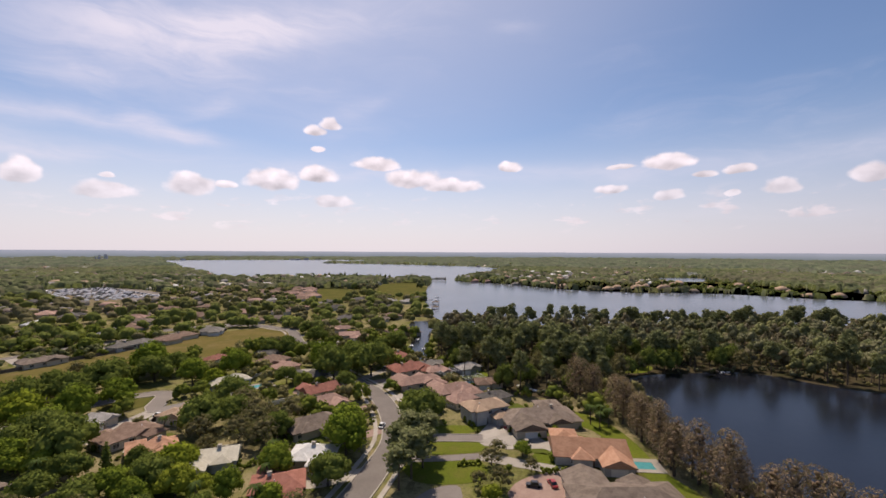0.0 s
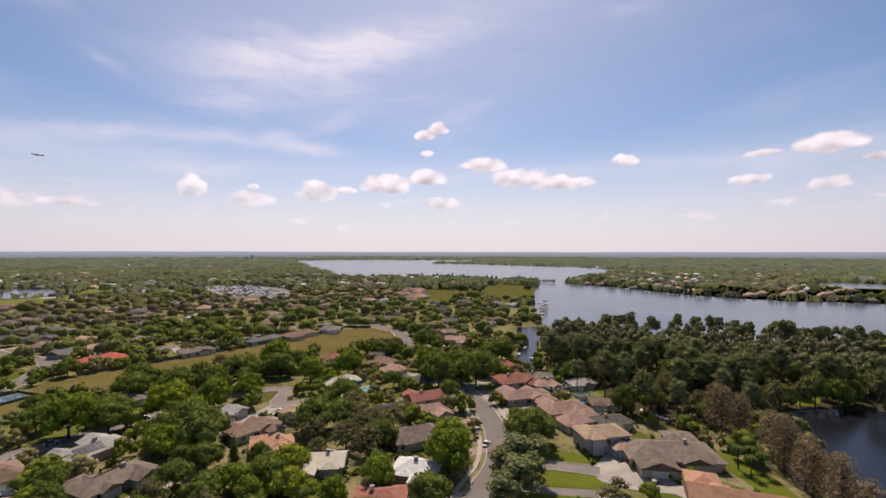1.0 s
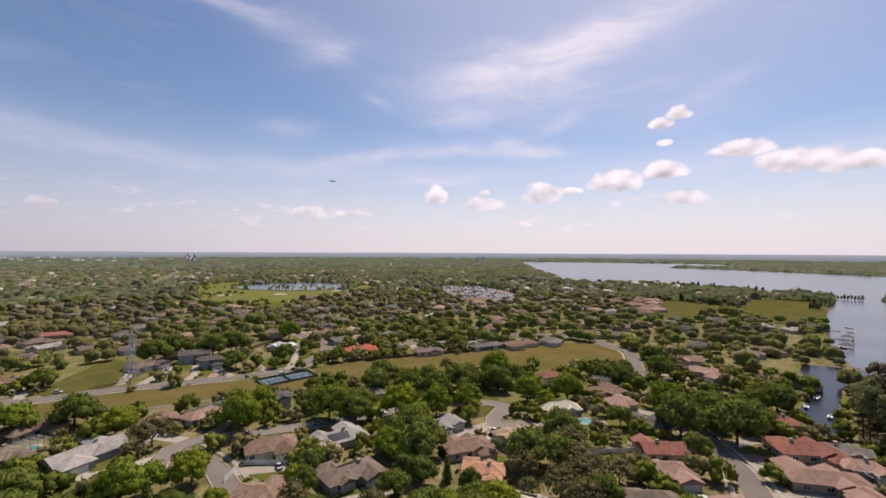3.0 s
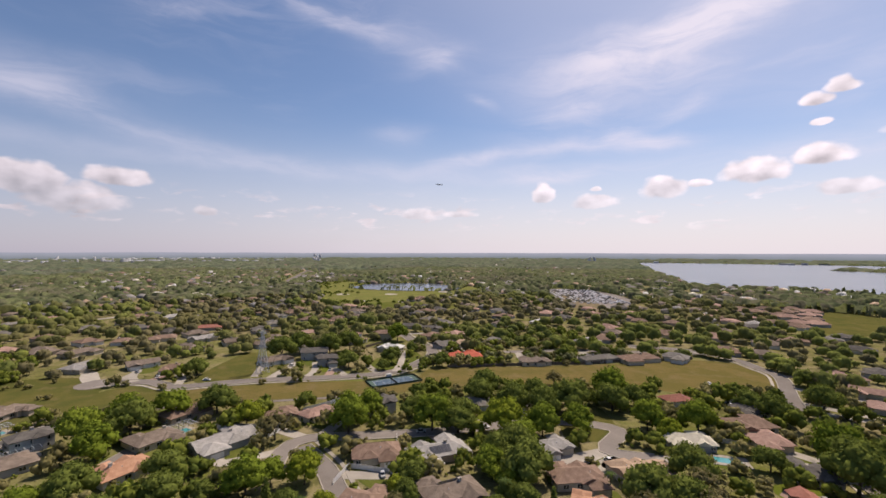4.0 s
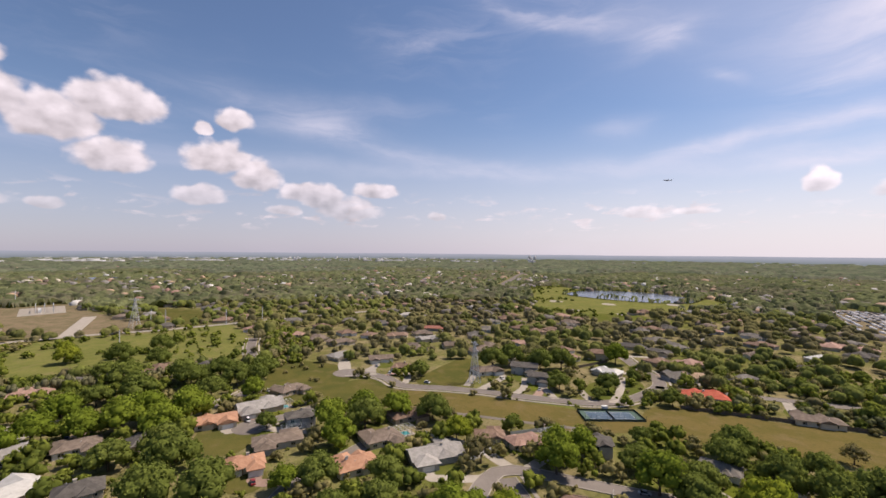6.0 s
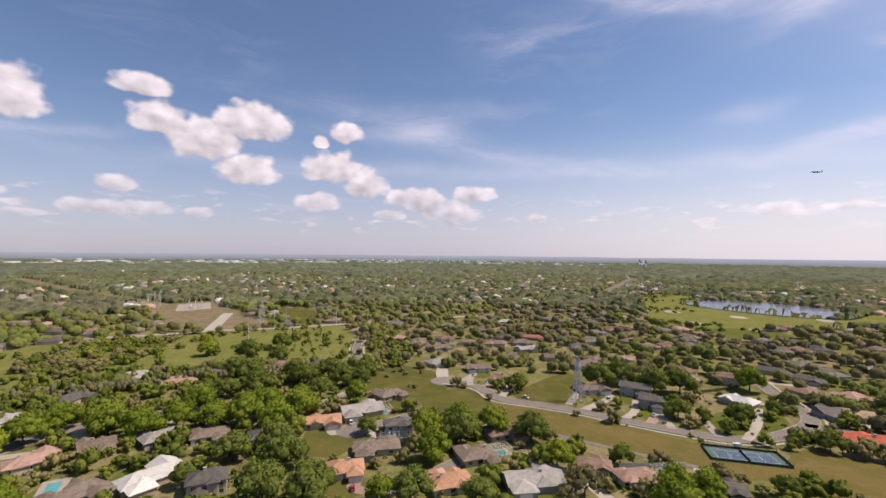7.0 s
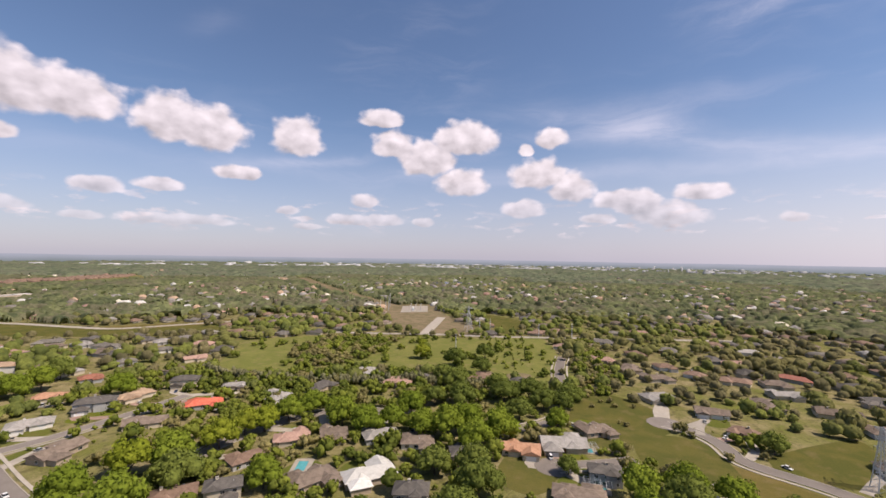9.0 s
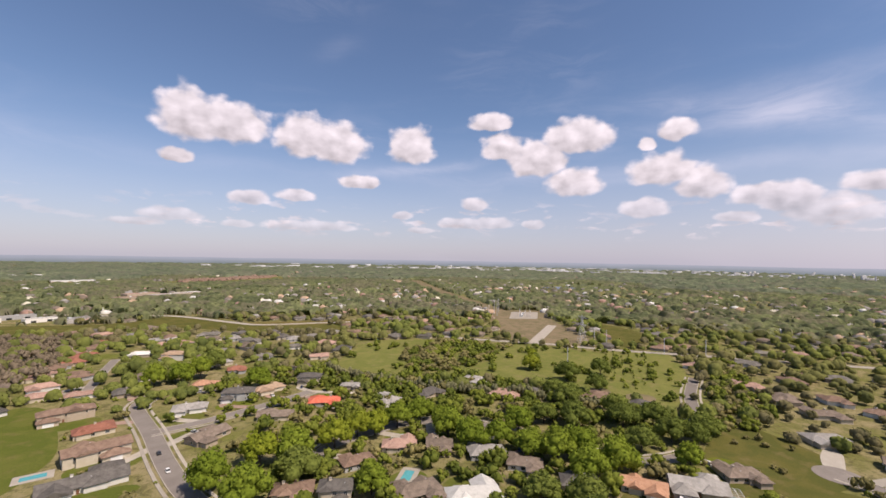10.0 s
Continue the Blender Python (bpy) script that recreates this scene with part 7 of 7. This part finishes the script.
def crowns(name, spots, mat, lobes, leaves, size, label, tall=1.12):
    """Round tree crowns over the further suburb, one mesh: each a few billowing lobes down to the ground."""
    made = []
    for _ in range(14):
        L = [(np.array([0.0, 0.0, 0.62]), np.array([0.74, 0.74, 0.60]))]
        for i in range(lobes):
            a, q = i * 2.4 + nrng.uniform(0, 0.9), nrng.uniform(0.40, 0.60)
            r = nrng.uniform(0.34, 0.52)
            L.append((np.array([q * math.cos(a), q * math.sin(a), nrng.uniform(0.42, 0.85)]), np.array([r, r, r * 0.85])))
        made.append(joined(lumps(L[:1], upper(ICO1), 0.18), lumps(L[1:], upper(ICO0), 0.28), sprays(L, leaves, 0.15)))
    V, F, n = [], [], 0
    for i, (x, y) in enumerate(spots):
        v, f = made[i % 14]
        s = size(x, y)
        t = nrng.uniform(0, math.tau)
        c, q = math.cos(t) * s, math.sin(t) * s
        z = float(rise(math.hypot(x - MID[0], y - MID[1])))
        V.append(np.stack([v[:, 0] * c - v[:, 1] * q + x, v[:, 0] * q + v[:, 1] * c + y, v[:, 2] * min(s, 7.5) * tall * nrng.uniform(0.8, 1.3) + z], 1))
        F.append(f + n)
        n += len(v)
    ob = new(name, arrays(name, np.concatenate(V), np.concatenate(F), M[mat], True))
    return tagged(ob, label, "trees", kind="stuff")


def ring(p):
    r = math.hypot(p[0] - MID[0], p[1] - MID[1])
    return 0 if r < 430 else 1 if r < 560 else 2


def brownish(p):
    return noise.noise((p[0] * 0.006, p[1] * 0.006, 0)) + nrng.uniform(-0.25, 0.25) < (-0.06 if p[1] > 0 else -0.22)


dull = [p for p in mid_spots if brownish(p)]
left = set(dull)
green = [p for p in mid_spots if p not in left]
crowns("mid_trees", [p for p in green if ring(p) == 0], "mid_crown", 6, 70, lambda x, y: nrng.uniform(3.2, 7.0), "leafy green trees between the houses")
crowns("mid_trees", [p for p in green if ring(p) == 1], "mid_crown", 5, 18, lambda x, y: nrng.uniform(3.2, 7.6), "round green trees over the suburb")
crowns("mid_trees", [p for p in green if ring(p) == 2], "mid_crown", 3, 6, lambda x, y: nrng.uniform(3.2, 7.8), "green trees over the further suburb")
crowns("mid_dull_trees", [p for p in dull if ring(p) == 0], "dull_crown", 6, 80, lambda x, y: nrng.uniform(2.6, 5.4), "thin brownish trees between the houses")
crowns("mid_dull_trees", [p for p in dull if ring(p) == 1], "dull_crown", 4, 16, lambda x, y: nrng.uniform(2.8, 6.4), "dull brownish trees over the suburb")
crowns("mid_dull_trees", [p for p in dull if ring(p) == 2], "dull_crown", 3, 5, lambda x, y: nrng.uniform(2.8, 6.8), "dull trees over the further suburb")


OPEN += [[(-200, -1560), (-400, -1620), (-640, -1780), (-720, -2080), (-520, -2030), (-300, -1880), (-220, -1720)], [(-20, -1010), (-20, -1090), (-120, -1230), (-250, -1230), (-250, -1130), (-120, -1060)], [(100, -790), (60, -900), (-10, -830), (-30, -770), (30, -770)]]


ROOM = set()   # cells of the far plan kept bare for houses, and before them towards the camera


def far_points(n, r0, r1):
    """Points thinning out with distance, kept to the built-up stretches."""
    t = nrng.uniform(0, 1, n)
    r = r0 * (r1 / r0) ** t
    az = np.radians(nrng.uniform(-75, 215, n))
    xs, ys = MID[0] - r * np.sin(az), MID[1] + r * np.cos(az)
    ok = np.ones(n, bool)
    for poly in OPEN:
        ok &= ~inside(poly, xs, ys)
    A = np.array(ROADS)
    A = A[A[:, 2] > 4]
    for q in A:
        ok &= (xs - q[0]) ** 2 + (ys - q[1]) ** 2 > (q[2] + 4) ** 2
    built = 0.6 * value_noise(xs * 0.0045, ys * 0.0045, 3) + 0.45 * value_noise(xs * 0.015, ys * 0.015, 9)
    ok &= (built < 0.05) | (nrng.uniform(0, 1, n) < 0.30)
    return xs[ok], ys[ok]


def value_noise(x, y, seed):
    """Smooth noise of about -1 to 1 on arrays of plan points."""
    gx, gy = np.floor(x), np.floor(y)
    u, v = x - gx, y - gy
    u, v = u * u * (3 - 2 * u), v * v * (3 - 2 * v)

    def corner(i, j):
        return np.modf(np.abs(np.sin((gx + i) * 127.1 + (gy + j) * 311.7 + seed * 74.7) * 43758.5453))[0]
    low = corner(0, 0) * (1 - u) + corner(1, 0) * u
    high = corner(0, 1) * (1 - u) + corner(1, 1) * u
    return 1.6 * (low * (1 - v) + high * v) - 0.8


def crown_heights(xs, ys, cell, bare):
    """Height of the tree tops at points of the plan: crowns on a shaken grid, some places left bare."""
    gx, gy = np.floor(xs / cell), np.floor(ys / cell)
    best, which = np.full(xs.shape, 9.0), np.zeros(xs.shape)
    for dx in (-1, 0, 1):
        for dy in (-1, 0, 1):
            cx, cy = gx + dx, gy + dy
            r1 = np.modf(np.abs(np.sin(cx * 127.1 + cy * 311.7) * 43758.5453))[0]
            r2 = np.modf(np.abs(np.sin(cx * 269.5 + cy * 183.3) * 28001.8384))[0]
            r3 = np.modf(np.abs(np.sin(cx * 419.2 + cy * 371.9) * 19103.1271))[0]
            size = 0.65 + 0.55 * r3
            d = np.hypot(xs / cell - cx - 0.1 - 0.8 * r1, ys / cell - cy - 0.1 - 0.8 * r2) / size
            nearer = d < best
            best, which = np.where(nearer, d, best), np.where(nearer, r3, which)
    top = (0.55 + 0.75 * which) * np.sqrt(np.clip(1.0 - best ** 2, 0.0, 1.0))
    return np.where((np.modf(which * 7.77)[0] < bare) | (top <= 0.15), -0.2, top)


def canopy(name, r0, r1, turn, grow, cell, high, mat, label, inner):
    """Woods and garden trees far off, as one sheet of crowns with gaps for streets, roofs, lawns and water."""
    radii = r0 * (1 + grow) ** np.arange(int(math.log(r1 / r0) / math.log(1 + grow)) + 1)
    az = np.radians(np.arange(-75.0, 215.0, turn))
    R, A = np.meshgrid(radii, az, indexing="ij")
    R = R * (1 + grow * nrng.uniform(-0.4, 0.4, R.shape))
    A = A + np.radians(turn) * nrng.uniform(-0.4, 0.4, A.shape)
    xs, ys = (MID[0] - R * np.sin(A)).ravel(), (MID[1] + R * np.cos(A)).ravel()
    density = 0.6 * value_noise(xs * 0.0045, ys * 0.0045, 3) + 0.45 * value_noise(xs * 0.015, ys * 0.015, 9)
    h = crown_heights(xs, ys, cell, np.clip(0.44 - 0.70 * density, 0.05, 0.80)) * high * (1 + 0.35 * density)
    seam = value_noise(xs * 0.0030, ys * 0.0030, 6) * 500 + 1950
    h = np.where((R.ravel() > seam) == inner, -1.5, h)
    bare = np.array([(int(x // 13), int(y // 13)) in ROOM for x, y in zip(xs, ys)])
    for poly in OPEN:
        bare |= inside(poly, xs, ys)
    P = np.array([q for q in ROADS if q[2] > 4 and r0 * 0.9 < math.hypot(q[0] - MID[0], q[1] - MID[1]) < r1 * 1.1])
    for lo in range(0, len(P), 24):
        Q = P[lo:lo + 24]
        some = np.nonzero((xs > Q[:, 0].min() - 20) & (xs < Q[:, 0].max() + 20) & (ys > Q[:, 1].min() - 20) & (ys < Q[:, 1].max() + 20))[0]
        if len(some):
            bare[some] |= ((xs[some, None] - Q[None, :, 0]) ** 2 + (ys[some, None] - Q[None, :, 1]) ** 2 < (Q[None, :, 2] + 4) ** 2).any(1)
    h = np.where(bare, -1.5, h)
    n = len(az)
    a = (np.arange(len(radii) - 1)[:, None] * n + np.arange(n - 1)[None, :]).ravel()
    F = np.stack([a, a + 1, a + n + 1, a + n], 1)
    F = F[(h[F] > 0).any(1) & ((~bare[F]).sum(1) > 2)]
    used, back = np.unique(F, return_inverse=True)
    V = np.stack([xs, ys, h + rise(R.ravel())], 1)[used]
    return tagged(new(name, arrays(name, V, back.reshape(F.shape), M[mat], True)), label, "trees", kind="stuff")


def roof_stuff(name, n, r0, r1, mat, label, spots=None):
    """Distant roofs glinting among the trees, as low hipped blocks."""
    xs, ys = far_points(n, r0, r1) if spots is None else spots
    # cells nearer the camera are cleared too, so the roofs show in its view
    for back_off in (0.0, 13.0, 26.0):
        ROOM.update((int((x - back_off * x / math.hypot(x, y)) // 13), int((y - back_off * y / math.hypot(x, y)) // 13)) for x, y in zip(xs, ys))
    base = np.array([(-1, -1, 0), (1, -1, 0), (1, 1, 0), (-1, 1, 0), (-1, -1, 0.45), (1, -1, 0.45), (1, 1, 0.45), (-1, 1, 0.45), (-0.5, 0, 1), (0.5, 0, 1)], float)
    tri = np.array([(0, 1, 5), (0, 5, 4), (1, 2, 6), (1, 6, 5), (2, 3, 7), (2, 7, 6), (3, 0, 4), (3, 4, 7), (4, 5, 9), (4, 9, 8), (6, 7, 8), (6, 8, 9), (5, 6, 9), (7, 4, 8)])
    V, F = [], []
    for i, (x, y) in enumerate(zip(xs, ys)):
        t = nrng.uniform(0, 3.14)
        w, d, h = nrng.uniform(6, 11), nrng.uniform(5, 7.5), nrng.uniform(5.5, 8.5)
        r = math.hypot(x - MID[0], y - MID[1])
        c, s = math.cos(t), math.sin(t)
        V.append(np.stack([x + base[:, 0] * w * c - base[:, 1] * d * s, y + base[:, 0] * w * s + base[:, 1] * d * c, base[:, 2] * h + float(rise(r))], 1))
        F.append(tri + i * 10)
    return tagged(new(name, arrays(name, np.concatenate(V), np.concatenate(F), M[mat])), label, "houses", kind="stuff")


for nm, n in (("grey", 700), ("lightgrey", 620), ("pink", 260), ("white", 330), ("tan", 420), ("cream", 260), ("taupe", 500)):
    roof_stuff("far_roofs", n, 780, 2900, "roof_" + nm, "distant %s roofs among the trees" % ROOF_WORDS[nm])

villas = nrng.uniform(120, 640, 34), nrng.uniform(640, 960, 34)
keep = inside(FAR_SHORE, *villas)
roof_stuff("shore_roofs", 0, 0, 0, "roof_tan", "sandy villas along the far lake shore", (villas[0][keep], villas[1][keep]))
estate = nrng.uniform(-700, -240, 800), nrng.uniform(-2090, -1690, 800)
keep = inside(ESTATE, *estate)
roof_stuff("estate_roofs", 0, 0, 0, "roof_brown", "far estate of reddish tile roofs", (estate[0][keep], estate[1][keep]))

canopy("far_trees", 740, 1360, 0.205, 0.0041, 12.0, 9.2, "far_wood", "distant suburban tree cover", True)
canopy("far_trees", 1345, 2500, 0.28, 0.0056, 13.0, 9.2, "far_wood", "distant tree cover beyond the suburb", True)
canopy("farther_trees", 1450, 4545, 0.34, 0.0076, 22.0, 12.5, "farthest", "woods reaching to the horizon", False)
